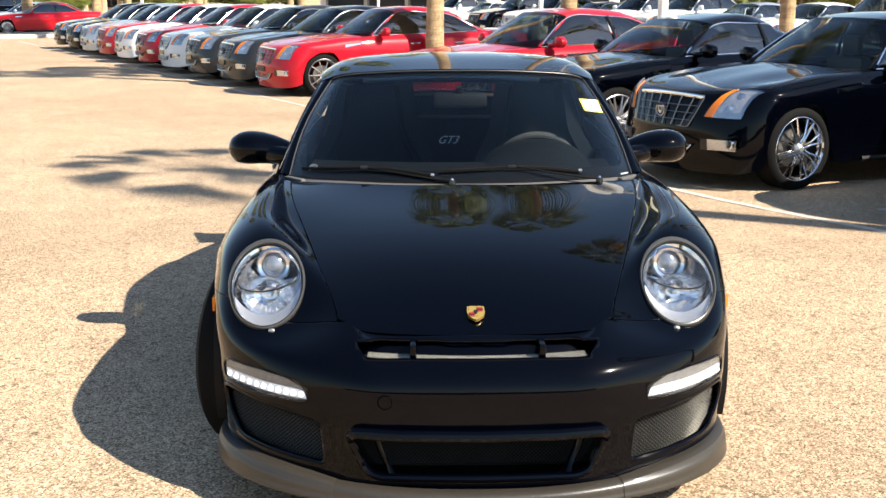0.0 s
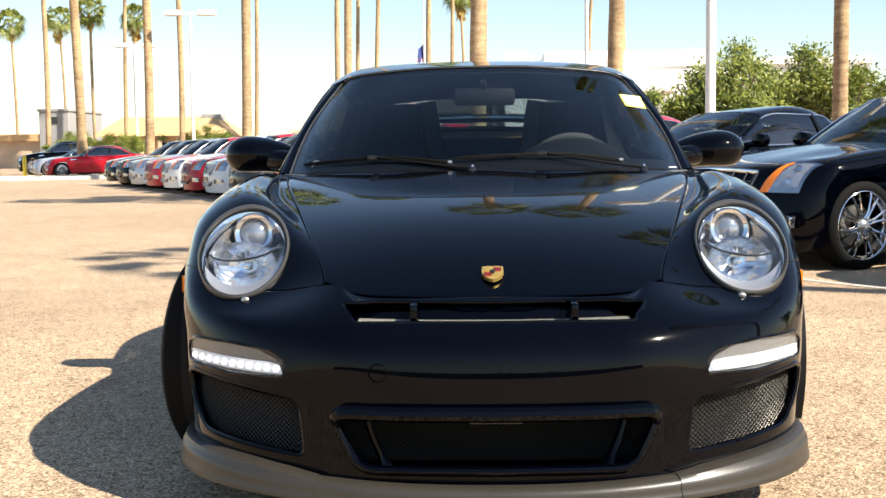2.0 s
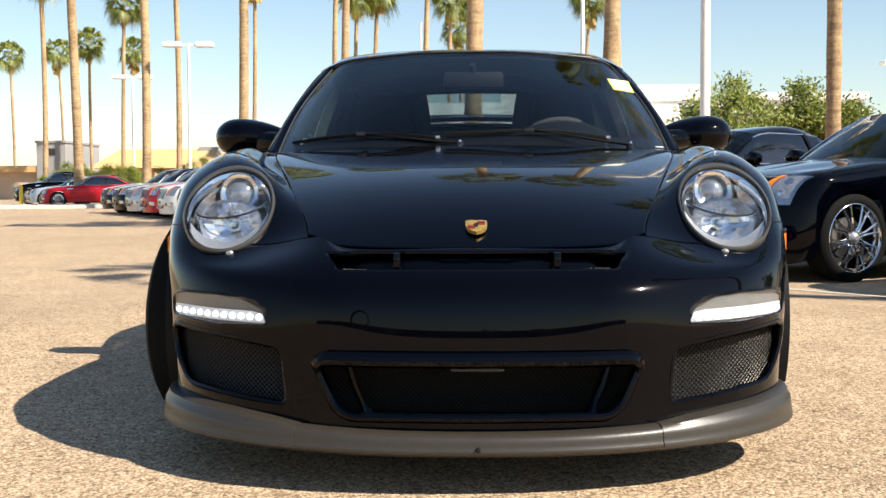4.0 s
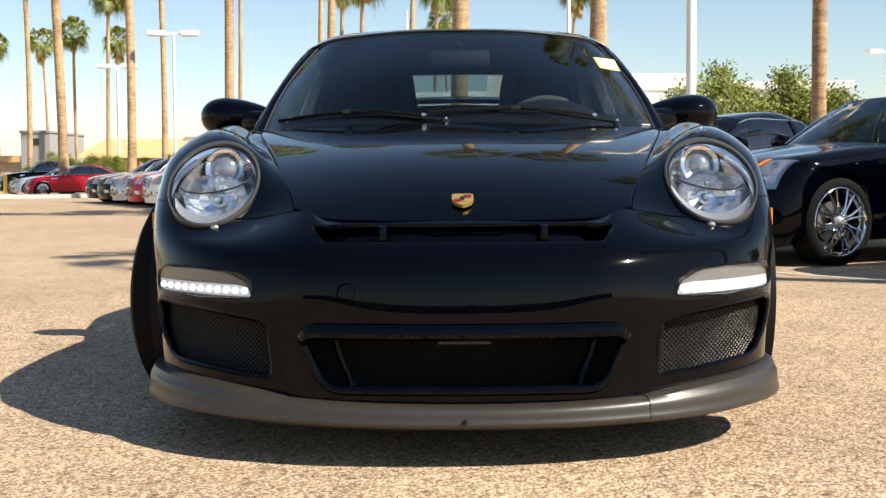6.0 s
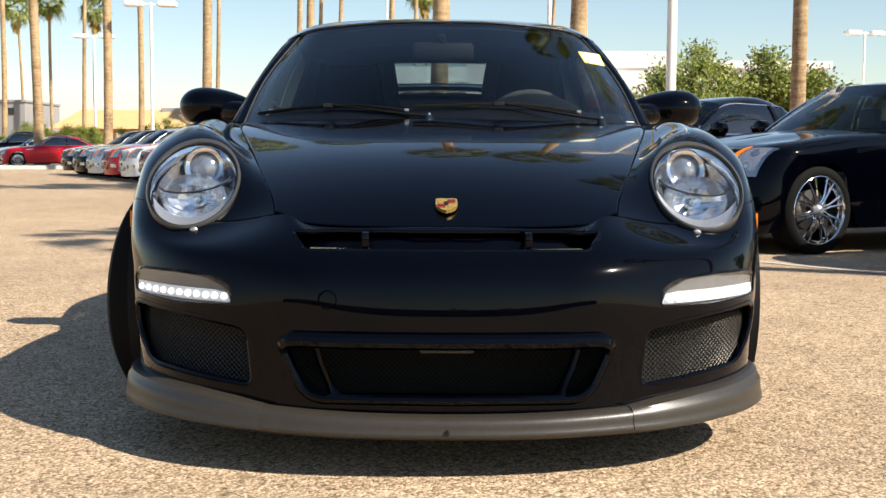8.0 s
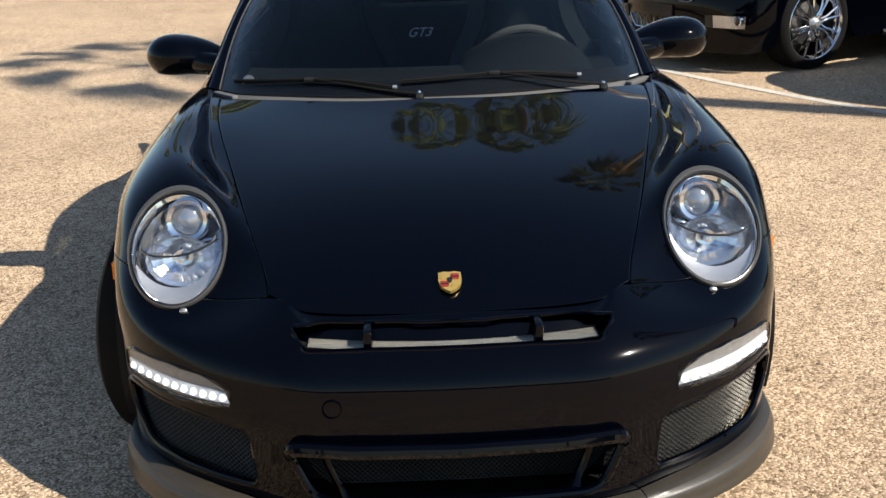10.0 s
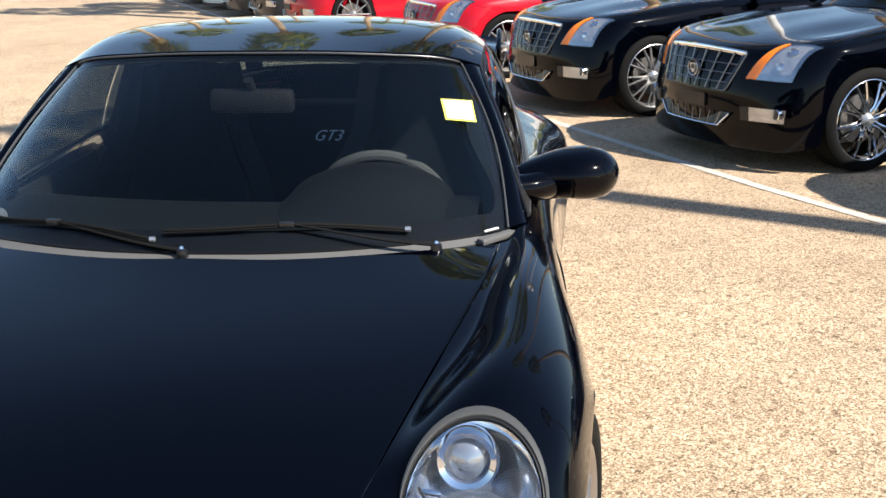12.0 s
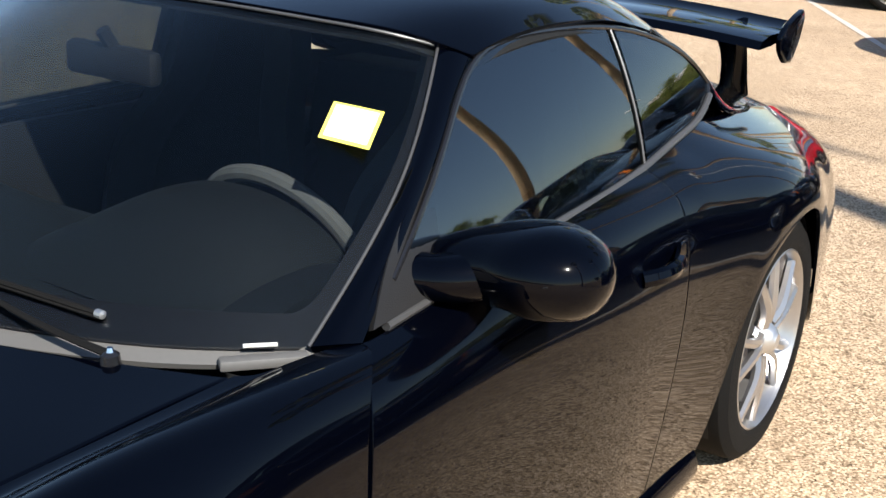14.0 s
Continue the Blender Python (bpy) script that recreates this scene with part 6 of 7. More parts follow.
# ---- palms, trees, lamps ----
def bark_mat():
    """Mottled tan bark: broad patches, and fine uneven leaf scars that run across the trunk."""
    m, n, l, b = tree_of("palm_bark")
    co, r = n.new("ShaderNodeTexCoord"), n.new("ShaderNodeValToRGB")
    facs = []
    for stretch, scale, detail in (((1, 1, 0.5), 1.6, 4), ((1.5, 1.5, 7.0), 2.4, 5), ((9, 9, 5), 3.0, 3)):
        mp, nz = n.new("ShaderNodeMapping"), n.new("ShaderNodeTexNoise")
        mp.inputs["Scale"].default_value = stretch
        nz.inputs["Scale"].default_value, nz.inputs["Detail"].default_value, nz.inputs["Roughness"].default_value = scale, detail, 0.65
        l.new(co.outputs["Object"], mp.inputs["Vector"]), l.new(mp.outputs[0], nz.inputs["Vector"])
        facs.append(nz.outputs["Fac"])
    add, mul = n.new("ShaderNodeMath"), n.new("ShaderNodeMath")
    add.operation, mul.operation = "ADD", "MULTIPLY_ADD"
    mul.inputs[1].default_value = 0.6
    l.new(facs[0], add.inputs[0]), l.new(facs[1], add.inputs[1])
    l.new(facs[2], mul.inputs[0]), l.new(add.outputs[0], mul.inputs[2])
    half = n.new("ShaderNodeMath")
    half.operation, half.inputs[1].default_value = "MULTIPLY", 0.385
    l.new(mul.outputs[0], half.inputs[0])
    for e, (p, c) in zip(r.color_ramp.elements, ((0.40, (0.20, 0.125, 0.065, 1)), (0.60, (0.52, 0.37, 0.20, 1)))):
        e.position, e.color = p, c
    l.new(half.outputs[0], r.inputs[0]), l.new(r.outputs[0], b.inputs["Base Color"])
    b.inputs["Roughness"].default_value = 0.9
    bump = n.new("ShaderNodeBump")
    bump.inputs["Strength"].default_value, bump.inputs["Distance"].default_value = 0.4, 0.03
    l.new(facs[1], bump.inputs["Height"]), l.new(bump.outputs[0], b.inputs["Normal"])
    return m


def leaf_mat(name, a, c, rough=0.5):
    m, n, l, b = tree_of(name)
    geo, r = n.new("ShaderNodeNewGeometry"), n.new("ShaderNodeValToRGB")
    for e, (p, col) in zip(r.color_ramp.elements, ((0.0, (*a, 1)), (1.0, (*c, 1)))):
        e.position, e.color = p, col
    l.new(geo.outputs["Random Per Island"], r.inputs[0])
    l.new(r.outputs[0], b.inputs["Base Color"])
    b.inputs["Roughness"].default_value = rough
    tr, add = n.new("ShaderNodeBsdfTranslucent"), n.new("ShaderNodeMixShader")
    l.new(r.outputs[0], tr.inputs["Color"])
    add.inputs[0].default_value = 0.22
    l.new(b.outputs[0], add.inputs[1]), l.new(tr.outputs[0], add.inputs[2])
    l.new(add.outputs[0], n["Material Output"].inputs["Surface"])
    return m


palm_bark = bark_mat()
palm_green = leaf_mat("palm_leaf", (0.055, 0.085, 0.010), (0.26, 0.28, 0.045))
palm_dry = leaf_mat("dry_palm_leaf", (0.42, 0.29, 0.08), (0.70, 0.52, 0.17), 0.8)
tree_green = leaf_mat("tree_leaf", (0.045, 0.075, 0.010), (0.26, 0.28, 0.04))
bark_brown = plain("tree_bark", (0.16, 0.11, 0.075), 0.9, vary=0.3, bump=0.6, bump_scale=40)


def fan(bm, rng, base, out, length, spread, droop):
    """One fan leaf: a stalk, and blades that spread from its end and bend down at their tips."""
    side = out.cross(Vector((0, 0, 1)))
    side = side.normalized() if side.length > 0.05 else Vector((1, 0, 0))
    side = Matrix.Rotation(rng.uniform(-0.9, 0.9), 3, out) @ side
    up = side.cross(out).normalized()
    knee = base + out * length * 0.5
    stalk = 0.018
    a, b_, c, d = (bm.verts.new(p) for p in (base - side * stalk, base + side * stalk, knee + side * stalk * 0.6, knee - side * stalk * 0.6))
    bm.faces.new((a, b_, c, d))
    n = 19
    for k in range(n):
        f = (k - (n - 1) / 2) / ((n - 1) / 2)
        ang = f * spread
        d1 = (out * math.cos(ang) + side * math.sin(ang)).normalized()
        blade = length * 0.62 * (1 - 0.22 * f * f) * rng.uniform(0.9, 1.08)
        w = side * math.cos(ang) - out * math.sin(ang)
        mid = knee + d1 * blade * 0.55 + up * 0.03
        tip = knee + d1 * blade + Vector((0, 0, -droop * blade * rng.uniform(0.5, 1.2)))
        wd = 0.023 * length
        v = [bm.verts.new(p) for p in (knee, mid + w * wd, mid - w * wd, tip)]
        bm.faces.new((v[0], v[1], v[2])), bm.faces.new((v[1], v[3], v[2]))


def palm(seed, height, radius, lean, dry=0.25, size=1.0, leaf=1.6, spread=1.2, fans=44):
    rng = random.Random(seed)
    p = thing("palm_tree", "tall fan palm with a slender tan trunk", "palm tree", "palms round the car park")
    bend = lean * height
    path, rad = [], []
    for k in range(25):
        f = k / 24
        path.append(Vector((bend * f**1.6, 0.3 * bend * math.sin(f * 3), height * f)))
        rad.append(radius * (1.28 - 0.28 * min(1, f * 9)) * (1 - 0.22 * f) * (1 + 0.035 * (k % 2)))
    part("trunk", tube(bmesh.new(), path, rad, 14), palm_bark, p)
    top = path[-1]
    green, brown = bmesh.new(), bmesh.new()
    count = int(fans * size)
    for k in range(count):
        az = k * 2.39996 + rng.uniform(-0.2, 0.2)
        el = radians(84 - 140 * (k / count) ** 0.85 + rng.uniform(-9, 9))
        out = Vector((math.cos(az) * math.cos(el), math.sin(az) * math.cos(el), math.sin(el)))
        fan(green, rng, top + Vector((0, 0, 0.25)) + out * 0.15, out, leaf * size * rng.uniform(0.82, 1.12), spread, 0.75)
    for k in range(int(70 * dry)):
        az = rng.uniform(0, 6.3)
        el = radians(rng.uniform(-82, -55))
        out = Vector((math.cos(az) * math.cos(el), math.sin(az) * math.cos(el), math.sin(el)))
        fan(brown, rng, top + Vector((0, 0, rng.uniform(-1.3 * dry * 2, 0.05))) + Vector((out.x, out.y, 0)) * 0.12, out, 0.63 * leaf * size, 0.55, 0.25)
    part("crown", green, palm_green, p, smooth=False)
    part("dry_skirt", brown, palm_dry, p, "hanging dry straw-coloured fronds", smooth=False)
    return p


def broad_tree(seed, height, width):
    """A multi-stemmed tree with an open crown of small leaves."""
    rng = random.Random(seed)
    t = thing("shade_tree", "leafy green shade tree with an open crown", "tree", "shade trees by the showroom")
    wood, crown = bmesh.new(), bmesh.new()
    clumps = []
    for k in range(5):
        az = k * 1.3 + rng.uniform(-0.3, 0.3)
        base = Vector((0.12 * math.cos(az), 0.12 * math.sin(az), 0))
        tip = Vector((width * 0.34 * math.cos(az), width * 0.34 * math.sin(az), height * rng.uniform(0.62, 0.8)))
        mid = base.lerp(tip, 0.45) + Vector((0, 0, height * 0.08))
        c = [Vector(q) for q in curve_through([base, mid, tip], 5)]
        tube(wood, c, [0.10 - 0.0075 * i for i in range(11)], 7)
        for j in range(7):
            q = c[4 + rng.randrange(6)] + Vector((rng.gauss(0, width * 0.16), rng.gauss(0, width * 0.16), rng.uniform(-0.1, 0.25) * height))
            tube(wood, [c[5], c[5].lerp(q, 0.5) + Vector((0, 0, 0.1)), q], [0.03, 0.02, 0.008], 5)
            clumps.append((q, rng.uniform(0.35, 0.75)))
    for q, r in clumps:
        for _ in range(430):
            d = Vector((rng.gauss(0, 1), rng.gauss(0, 1), rng.gauss(0, 0.75))) * r * 0.55
            c, s = q + d, rng.uniform(0.06, 0.115)
            n1 = Vector((rng.gauss(0, 1), rng.gauss(0, 1), rng.gauss(0, 1))).normalized()
            n2 = n1.orthogonal().normalized()
            vs = [crown.verts.new(c + n1 * s), crown.verts.new(c + n2 * s * 0.5), crown.verts.new(c - n1 * s), crown.verts.new(c - n2 * s * 0.5)]
            crown.faces.new(vs)
    part("trunk", wood, bark_brown, t)
    part("crown", crown, tree_green, t, smooth=False)
    return t


PALMS = [palm(11, 14.5, 0.16, 0.02, 0.2), palm(12, 14.0, 0.17, -0.03, 0.25), palm(13, 15.5, 0.15, 0.035, 0.5, 1.0), palm(14, 9.5, 0.15, 0.03, 0.04, 1.0, 1.05, 1.2, 30), palm(15, 10.4, 0.15, -0.03, 0.04, 1.0, 1.2, 1.2, 30), palm(16, 13.2, 0.115, 0.02, 0.12, 0.8, 1.8, 0.7, 32), palm(16, 13.2, 0.185, 0.02, 0.12, 0.8, 1.8, 0.7, 32)]
PALM_SPOTS = [(-0.25, 16.6, 3, 0, 1.0), (2.1, 17.9, 4, 120, 1.0), (5.28, 15.3, 5, 200, 1.0), (10.3, 0.10, 6, 10, 1.0), (13.0, 9.0, 5, 60, 1.0), (8.9, 15.8, 4, 30, 1.15),
              (-5.24, 40.0, 2, 40, 1.0), (-9.3, 41.0, 0, 300, 1.15), (-17.2, 55.0, 1, 80, 1.3), (-18.9, 50.2, 2, 200, 1.43)]
# the far palms: bearing (sideways per metre ahead) and distance
FAR = [(-0.415, 120, 0, 0.88), (-0.3885, 92, 1, 0.99), (-0.372, 105, 2, 0.85), (-0.346, 96, 0, 0.77), (-0.319, 97, 0, 0.98), (-0.308, 110, 2, 0.9), (-0.27, 90, 1, 1.05), (-0.205, 78, 2, 1.0),
       (-0.131, 84, 1, 0.97), (-0.115, 96, 0, 1.0), (-0.100, 108, 1, 1.04), (-0.053, 90, 1, 1.04), (-0.033, 97, 0, 0.98), (-0.021, 104, 2, 0.95), (0.082, 92, 2, 1.0), (0.1145, 70, 1, 1.0)]
for b_, d_, k_, s_ in FAR:
    PALM_SPOTS.append((b_ * d_, d_ - 2.6, k_, (b_ * 9000) % 360, s_))
seen_kinds = set()
for x_, y_, k_, turn_, s_ in PALM_SPOTS:
    m_ = pose(x_, y_, ground_z(y_) - 0.02, 0, 0, turn_) @ Matrix.Diagonal((s_, s_, s_, 1))
    if k_ in seen_kinds:
        copy_thing(PALMS[k_], m_)
    else:
        seen_kinds.add(k_)
        PALMS[k_].matrix_basis = m_

TREES = [broad_tree(21, 5.2, 4.6), broad_tree(22, 4.6, 4.2)]
TREE_SPOTS = [(8.5, 42, 0, 0, 0.98), (11.2, 44, 1, 40, 1.0), (13.6, 43, 0, 130, 0.95), (16.5, 46, 1, 210, 0.9), (-22.5, 68, 1, 20, 0.55), (-26.5, 70, 0, 90, 0.5), (-13.2, 78, 1, 70, 0.55), (-19.5, 80, 0, 150, 0.6),
              (24, 30, 0, 80, 1.1), (27, 22, 1, 170, 1.1), (29, 13, 0, 250, 1.0)]
seen_kinds = set()
for x_, y_, k_, turn_, s_ in TREE_SPOTS:
    m_ = pose(x_, y_, 0, 0, 0, turn_) @ Matrix.Diagonal((s_, s_, s_, 1))
    if k_ in seen_kinds:
        copy_thing(TREES[k_], m_)
    else:
        seen_kinds.add(k_)
        TREES[k_].matrix_basis = m_

pole_white = plain("white_pole_paint", (0.78, 0.77, 0.74), 0.5, vary=0.06)


def lamp_post(height):
    l = thing("street_lamp", "white car park lamp post with twin box heads", "lamp post", "car park lamp posts")
    part("pole", tube(bmesh.new(), [Vector((0, 0, 0.55)), Vector((0, 0, height))], [0.085, 0.07], 12), pole_white, l)
    part("footing", lathe(bmesh.new(), [(0.0, 0.30), (0.55, 0.29), (0.58, 0.26), (0.58, 0.001)], "z", 20), plain("footing_concrete", (0.45, 0.43, 0.40), 0.9, bump=0.5), l)
    arm = bmesh.new()
    box(arm, (-0.35, -0.04, height - 0.12), (0.35, 0.04, height - 0.04), bevel=0.01)
    part("arm", arm, pole_white, l)
    for s in (-1, 1):
        h = bmesh.new()
        box(h, (s * 0.35 if s > 0 else -1.25, -0.28, height - 0.20), (1.25 if s > 0 else -0.35, 0.28, height + 0.06), bevel=0.05)
        part("lamp_head", h, pole_white, l)
    return l


post = lamp_post(8.0)
POSTS = [(-0.2595, 57, 5), (-0.309, 73, 10), (0.1864, 25, 40, 1.3), (0.0815, 42, 20), (0.3506, 69, 15)]
for i_, (b_, d_, turn_, *s_) in enumerate(POSTS):
    m_ = pose(b_ * d_, d_ - 2.6, 0, 0, 0, turn_) @ Matrix.Diagonal((*(s_ or [1.0]) * 3, 1))
    if i_:
        copy_thing(post, m_)
    else:
        post.matrix_basis = m_

# ---- the far side of the car park ----
stucco_white = plain("white_stucco", (0.78, 0.76, 0.72), 0.85, vary=0.06, scale=1.5, bump=0.4, bump_scale=30)
stucco_tan = plain("tan_stucco", (0.62, 0.44, 0.29), 0.9, vary=0.12, scale=1.0, bump=0.4, bump_scale=30)
stucco_grey = plain("grey_stucco", (0.30, 0.29, 0.28), 0.9, vary=0.12, scale=1.0)
clay_roof = plain("clay_roof", (0.60, 0.37, 0.17), 0.85, vary=0.2, scale=2.5, bump=0.6, bump_scale=8)
dark_glass = plain("showroom_glass", (0.02, 0.024, 0.028), 0.08, vary=0.3, scale=0.6)
frame_grey = plain("window_frame_metal", (0.25, 0.25, 0.25), 0.5, metal=0.5)
kerb_mat = plain("kerb_concrete", (0.50, 0.46, 0.40), 0.9, vary=0.15, scale=3, bump=0.4)
gravel_mat = plain("tan_gravel", (0.42, 0.33, 0.23), 0.95, vary=0.3, scale=14, bump=0.8, bump_scale=50)
flag_red, flag_white, flag_blue = (plain(n, c, 0.8, vary=0.08) for n, c in (("flag_red", (0.45, 0.03, 0.04)), ("flag_white", (0.8, 0.8, 0.78)), ("flag_blue", (0.03, 0.05, 0.2))))
yellow_paint = plain("yellow_post_paint", (0.75, 0.52, 0.03), 0.5)


def solid(name, lo, hi, mat, parent, bevel=0.0, label="", m=None):
    bm = bmesh.new()
    box(bm, lo, hi, m, bevel)
    return part(name, bm, mat, parent, label, smooth=False)


def island(x, y, length, width, turn):
    """A kerbed planting bed."""
    k = thing("planter_island", "kerbed planting island with tan gravel", "planter", "kerbed islands", m=pose(x, y, 0, 0, 0, turn))
    out = rounded([(-length / 2, -width / 2), (length / 2, -width / 2), (length / 2, width / 2), (-length / 2, width / 2)], min(length, width) * 0.45, 9)
    bm = bmesh.new()
    rings = [[bm.verts.new((px * s, py * s, z)) for px, py in out] for s, z in ((1.0, -0.02), (1.0, 0.13), (0.985, 0.15), (0.90, 0.15), (0.90, 0.05))]
    for a, b in zip(rings, rings[1:]):
        for i in range(len(out)):
            bm.faces.new((a[i], a[(i + 1) % len(out)], b[(i + 1) % len(out)], b[i]))
    part("kerb", bm, kerb_mat, k)
    bm = bmesh.new()
    bm.faces.new([bm.verts.new((px * 0.905, py * 0.905, 0.10)) for px, py in out])
    part("gravel_bed", bm, gravel_mat, k, smooth=False)


ROW_ANGLE = math.degrees(math.atan2(ROW_U.y, ROW_U.x))
island(-17.6, 46.8, 3.2, 9.0, ROW_ANGLE)
ip_ = ROW_HUB + ROW_U * 8.4 - ROW_H * 2.6
island(ip_.x, ip_.y, 2.0, 5.4, ROW_ANGLE)
for kind_, b_, d_, l_ in (("red", -0.375, 51.0, 1.0), ("silver", -0.387, 55.5, 1.0), ("black", -0.402, 62.0, 1.25)):
    park(kind_, Vector((b_ * d_, d_ - 2.6, 0)), ROW_TURN - 8, l_)
back_ = [("white", 1.25), ("white", 1.2), ("black", 1.22), ("white", 1.0), ("silver", 1.0), ("white", 1.22), ("white", 1.2), ("grey", 1.0), ("white", 1.2), ("black", 1.2), ("white", 1.0), ("white", 1.2)]
for i_, (kind_, lift_) in enumerate(back_):
    park(kind_, Vector((13.6, 22.5, 0)) + ROW_U * (2.75 * i_), ROW_TURN, lift_)


def showroom():
    s = thing("showroom_building", "white modern car showroom with dark glass and a canopy", "building", m=pose(0, 59.0, 0))
    solid("wall", (-7, 4, 0), (21, 16, 5.6), stucco_white, s)
    solid("parapet", (3.0, 3.9, 5.6), (12.0, 16, 6.5), stucco_white, s)
    solid("parapet", (14.0, 3.8, 5.6), (21.2, 10, 6.0), stucco_white, s)
    solid("canopy", (-2.2, -0.6, 3.95), (9.8, 4.0, 4.5), stucco_white, s, 0.05)
    solid("canopy", (-7.2, 0.6, 3.1), (-0.6, 4.0, 4.4), stucco_grey, s, 0.05)
    fin = [(0.7, 0.0), (2.9, 0.0)] + [(1.55 + 1.35 * math.cos(a), 2.6 + 3.6 * math.sin(a)) for a in np.linspace(0.0, math.pi / 2, 8)][1:] + [(0.7, 6.2)]
    part("curved_fin", prism(fin, -0.9, -0.45), stucco_white, s, smooth=False)
    for x in (3.9, 6.3, 8.9):
        part("column", tube(bmesh.new(), [Vector((x, 0.0, 0)), Vector((x, 0.0, 3.95))], 0.28, 16), stucco_white, s)
    for k in range(11):
        x = -6.6 + 2.3 * k
        w = part("window", prism([(x, 0.35), (x + 2.05, 0.35), (x + 2.05, 3.6), (x, 3.6)], 3.90, 3.99), dark_glass, s, smooth=False)
        for a, b in (((x - 0.06, 3.84, 0.3), (x + 0.06, 3.93, 3.65)), ((x, 3.85, 2.5), (x + 2.05, 3.92, 2.58)), ((x, 3.85, 3.56), (x + 2.05, 3.92, 3.66))):
            solid("window_frame", a, b, frame_grey, w)
    rail = bmesh.new()
    for k in range(9):
        tube(rail, [Vector((2.8 + 0.45 * k, -0.6, 2.6)), Vector((2.8 + 0.45 * k, -0.6, 3.5))], 0.03, 5)
    tube(rail, [Vector((2.8, -0.6, 3.5)), Vector((6.4, -0.6, 3.5))], 0.04, 6)
    part("railing", rail, frame_grey, s)


def tiled_house():
    h = thing("tile_roofed_building", "low tan building with an orange hipped clay roof", "building", m=pose(-29.2, 98, 0) @ Matrix.Diagonal((0.82, 1, 0.93, 1)))
    solid("wall", (-6.6, 1.2, 0), (6.6, 9, 3.0), stucco_tan, h)
    bm = bmesh.new()
    a = [bm.verts.new(p) for p in ((-7.4, 0, 2.9), (7.4, 0, 2.9), (7.4, 10, 2.9), (-7.4, 10, 2.9), (-5.4, 4.0, 4.8), (5.2, 4.0, 4.8), (5.2, 6.0, 4.8), (-5.4, 6.0, 4.8))]
    for f in ((0, 1, 5, 4), (1, 2, 6, 5), (2, 3, 7, 6), (3, 0, 4, 7), (4, 5, 6, 7), (3, 2, 1, 0)):
        bm.faces.new([a[k] for k in f])
    part("roof", bm, clay_roof, h, smooth=False)
    for k in range(7):
        x = -6.2 + 2.0 * k
        solid("porch_post", (x, 0.2, 0), (x + 0.35, 0.55, 2.9), stucco_tan, h)
    for k in range(5):
        x = -5.6 + 2.6 * k
        part("window", prism([(x, 0.9), (x + 1.4, 0.9), (x + 1.4, 2.3), (x, 2.3)], 1.12, 1.19), dark_glass, h, smooth=False)
    solid("roof_cupola", (3.6, 3.6, 4.4), (5.6, 6.0, 5.0), stucco_grey, h)
    g = thing("grey_building", "grey block beside a low tan wing", "building", m=pose(-38.9, 99, 0))
    solid("wall", (-1.3, 0, 0), (1.3, 9, 5.0), stucco_grey, g)
    solid("low_wing", (-9.0, 0.6, 0), (-1.3, 8, 2.4), stucco_tan, g)
    solid("low_roof", (-9.4, 0.1, 2.4), (-1.3, 8.4, 3.0), clay_roof, g)
    solid("parapet", (-1.4, -0.1, 5.0), (1.4, 9.1, 5.2), stucco_grey, g)
    part("window", prism([(-0.3, 3.9), (0.35, 3.9), (0.35, 4.5), (-0.3, 4.5)], -0.06, 0.02), dark_glass, g, smooth=False)
    t = thing("tan_building", "low tan building with a sloping roof", "building", m=pose(-7.5, 92, 0))
    solid("wall", (-4.0, 0, 0), (6.5, 8, 4.2), stucco_tan, t)
    bm = bmesh.new()
    a = [bm.verts.new(p) for p in ((-4.6, -0.6, 4.1), (7, -0.6, 4.1), (7, 8.6, 4.1), (-4.6, 8.6, 4.1), (1.5, 4, 5.6), (4.0, 4, 5.6))]
    for f in ((0, 1, 5, 4), (1, 2, 5), (2, 3, 4, 5), (3, 0, 4)):
        bm.faces.new([a[k] for k in f])
    part("roof", bm, clay_roof, t, smooth=False)
    for k in range(4):
        x = -3.4 + 2.4 * k
        part("window", prism([(x, 2.0), (x + 1.5, 2.0), (x + 1.5, 3.6), (x, 3.6)], -0.06, 0.02), dark_glass, t, smooth=False)


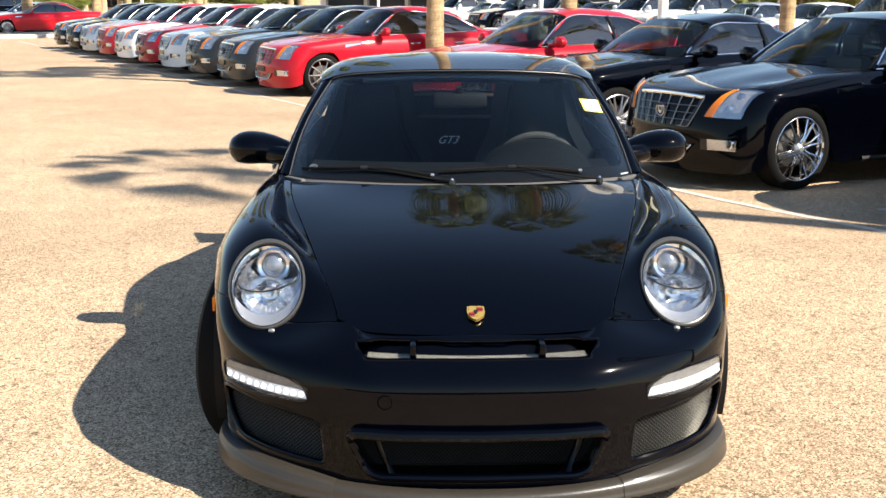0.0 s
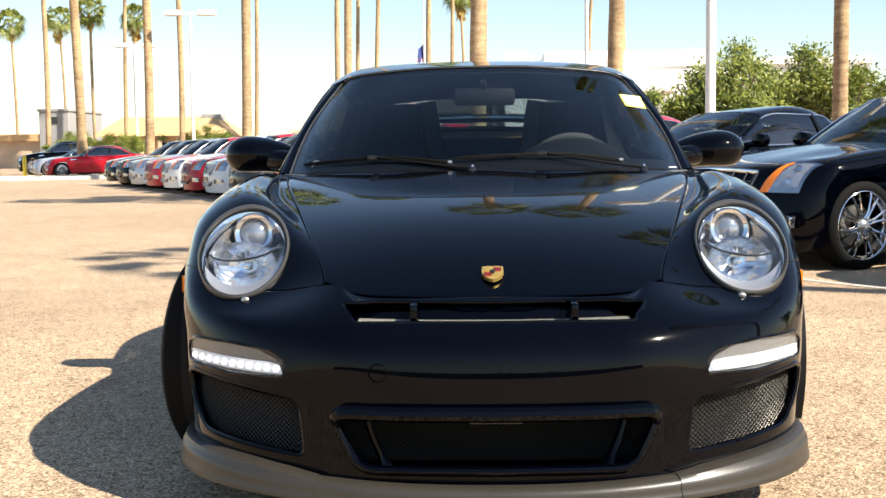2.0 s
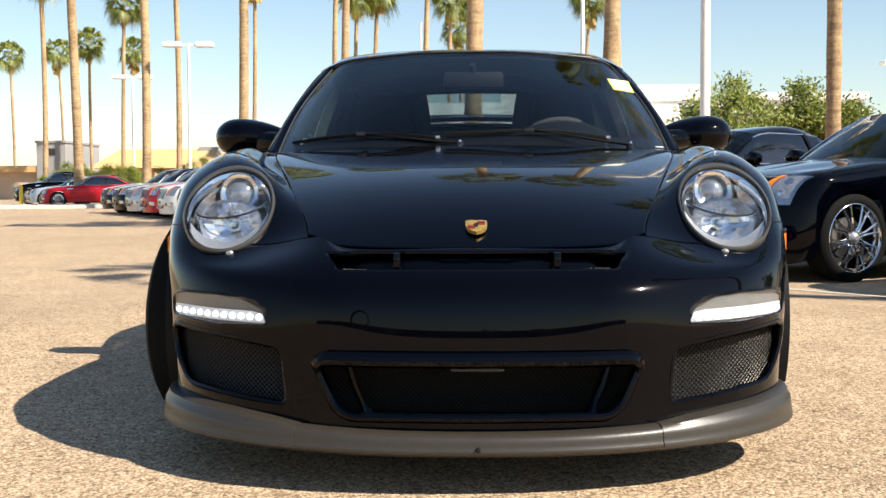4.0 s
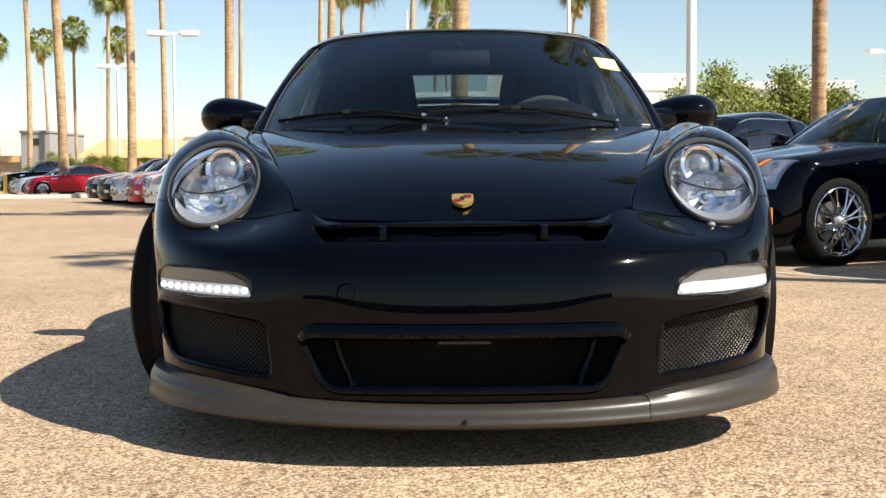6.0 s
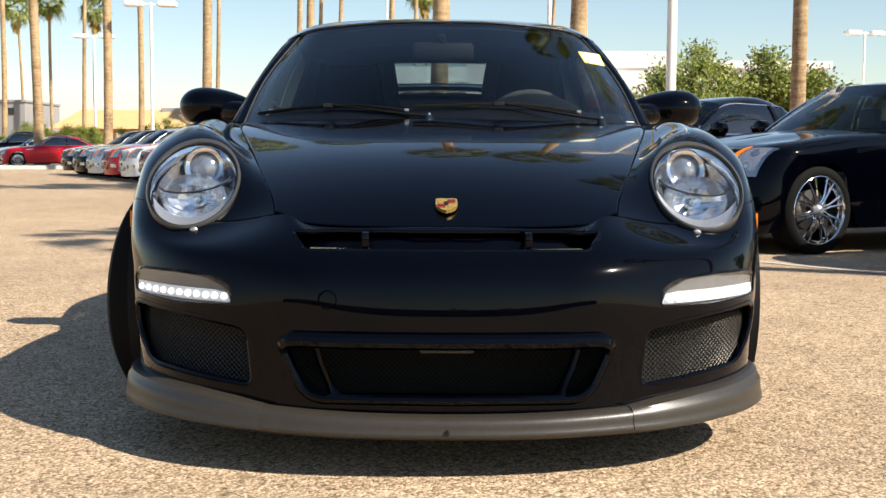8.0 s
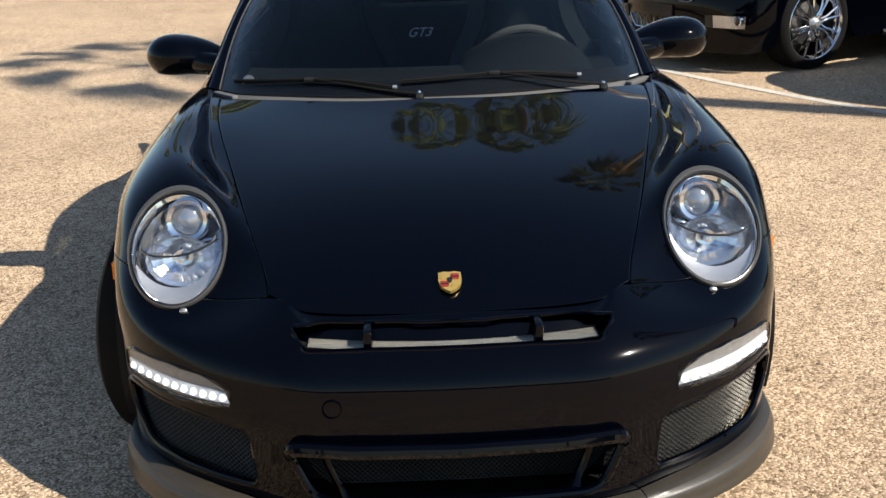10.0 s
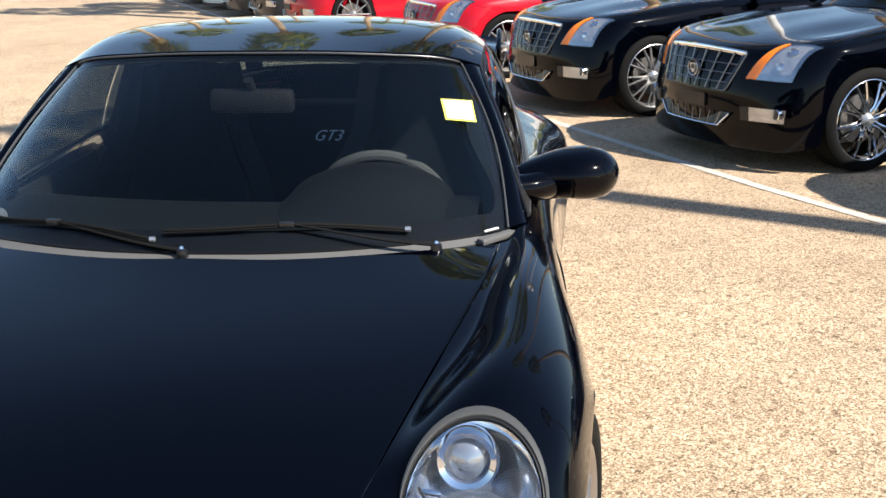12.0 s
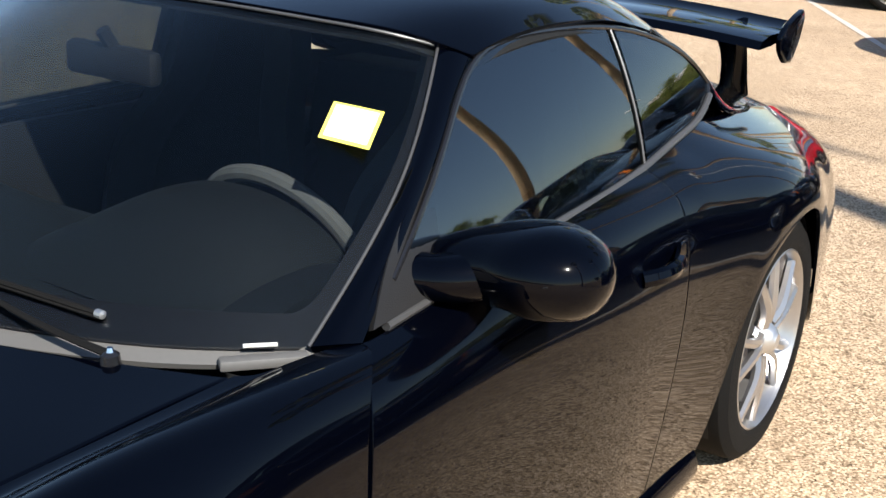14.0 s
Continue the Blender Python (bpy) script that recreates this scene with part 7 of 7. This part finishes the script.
def flag():
    f = thing("flagpole", "white flagpole with a striped flag hanging limp", "flag", m=pose(-3.3, 55.0, 0))
    part("pole", tube(bmesh.new(), [Vector((0, 0, 0)), Vector((0, 0, 9.0))], [0.07, 0.045], 10), pole_white, f)
    cloth = part("flag", sheet(np.array([[(-0.05 - 0.5 * u, 0.06 * math.sin(9 * u + 2 * v), 6.3 - 1.1 * v - 1.35 * u * (0.4 + 0.6 * v)) for u in np.linspace(0, 0.5, 8)] for v in np.linspace(0, 1, 8)]), 0.006, out=(0, 5, 5)), flag_blue, f, "dark blue canton of the flag")
    for k in range(9):
        v0, v1 = k / 9, (k + 1) / 9
        g = np.array([[(-0.05 - 0.5 * u - 0.25 * v, 0.05 * math.sin(8 * u + 3), 5.4 - 2.6 * u + 0.55 * v) for u in np.linspace(0.0, 1.0, 8)] for v in (v0, v1)])
        part("stripe", sheet(g, 0.006, out=(0, 5, 5)), flag_red if k % 2 else flag_white, cloth)


def skyline_hall():
    """An unseen shaded hall, added behind the viewer as a dark skyline for reflections."""
    w = thing("reflected_hall", "unseen long dark hall with tinted glazing, in its own shade, added for reflections", "building", m=pose(-8, -85, 0))
    solid("wall", (-70, -14, 0), (70, 0, 3.7), hall_dark, w)
    for k in range(16):
        x = -33 + 4.15 * k
        p = part("window", prism([(x, 0.5), (x + 3.6, 0.5), (x + 3.6, 3.1), (x, 3.1)], 0.0, 0.08), dark_glass, w, smooth=False)
        solid("window_frame", (x, 0.09, 2.2), (x + 3.6, 0.14, 2.3), frame_grey, p)


hall_dark = plain("dark_brown_stucco", (0.10, 0.075, 0.06), 0.9, vary=0.15, scale=1.2, bump=0.3, bump_scale=30)
skyline_hall()
showroom()
tiled_house()
flag()
post_y = thing("bollard", "short yellow steel bollard", "bollard", "yellow bollards", m=pose(-22.4, 52, 0))
part("post", lathe(bmesh.new(), [(0.0, 0.09), (0.95, 0.09), (1.02, 0.06), (1.04, 0.001)], "z", 14), yellow_paint, post_y)
copy_thing(post_y, pose(-25.6, 56, 0))
for x_, y_, sx_, sz_, turn_ in ((-19.0, 104, 1.6, 0.62, 10), (-14.0, 108, 1.7, 0.6, 80), (-9.0, 106, 1.5, 0.66, 150), (-24.5, 92, 0.7, 0.55, 200), (-34, 90, 0.8, 0.6, 20), (-31, 88, 0.6, 0.5, 300)):
    copy_thing(TREES[0], pose(x_, y_, 0, 0, 0, turn_) @ Matrix.Diagonal((sx_, sx_, sz_, 1)))
# Unseen trees added behind the viewer, for an uneven reflected skyline.
for x_, y_, k_, turn_, s_ in ((3.5, -74, 0, 30, 0.8), (14.5, -75, 1, 200, 0.9), (-14, -73, 1, 80, 0.75), (-32, -74, 0, 140, 0.8), (31, -76, 0, 300, 0.8)):
    copy_thing(TREES[k_], pose(x_, y_, 0, 0, 0, turn_) @ Matrix.Diagonal((s_, s_, s_, 1)))
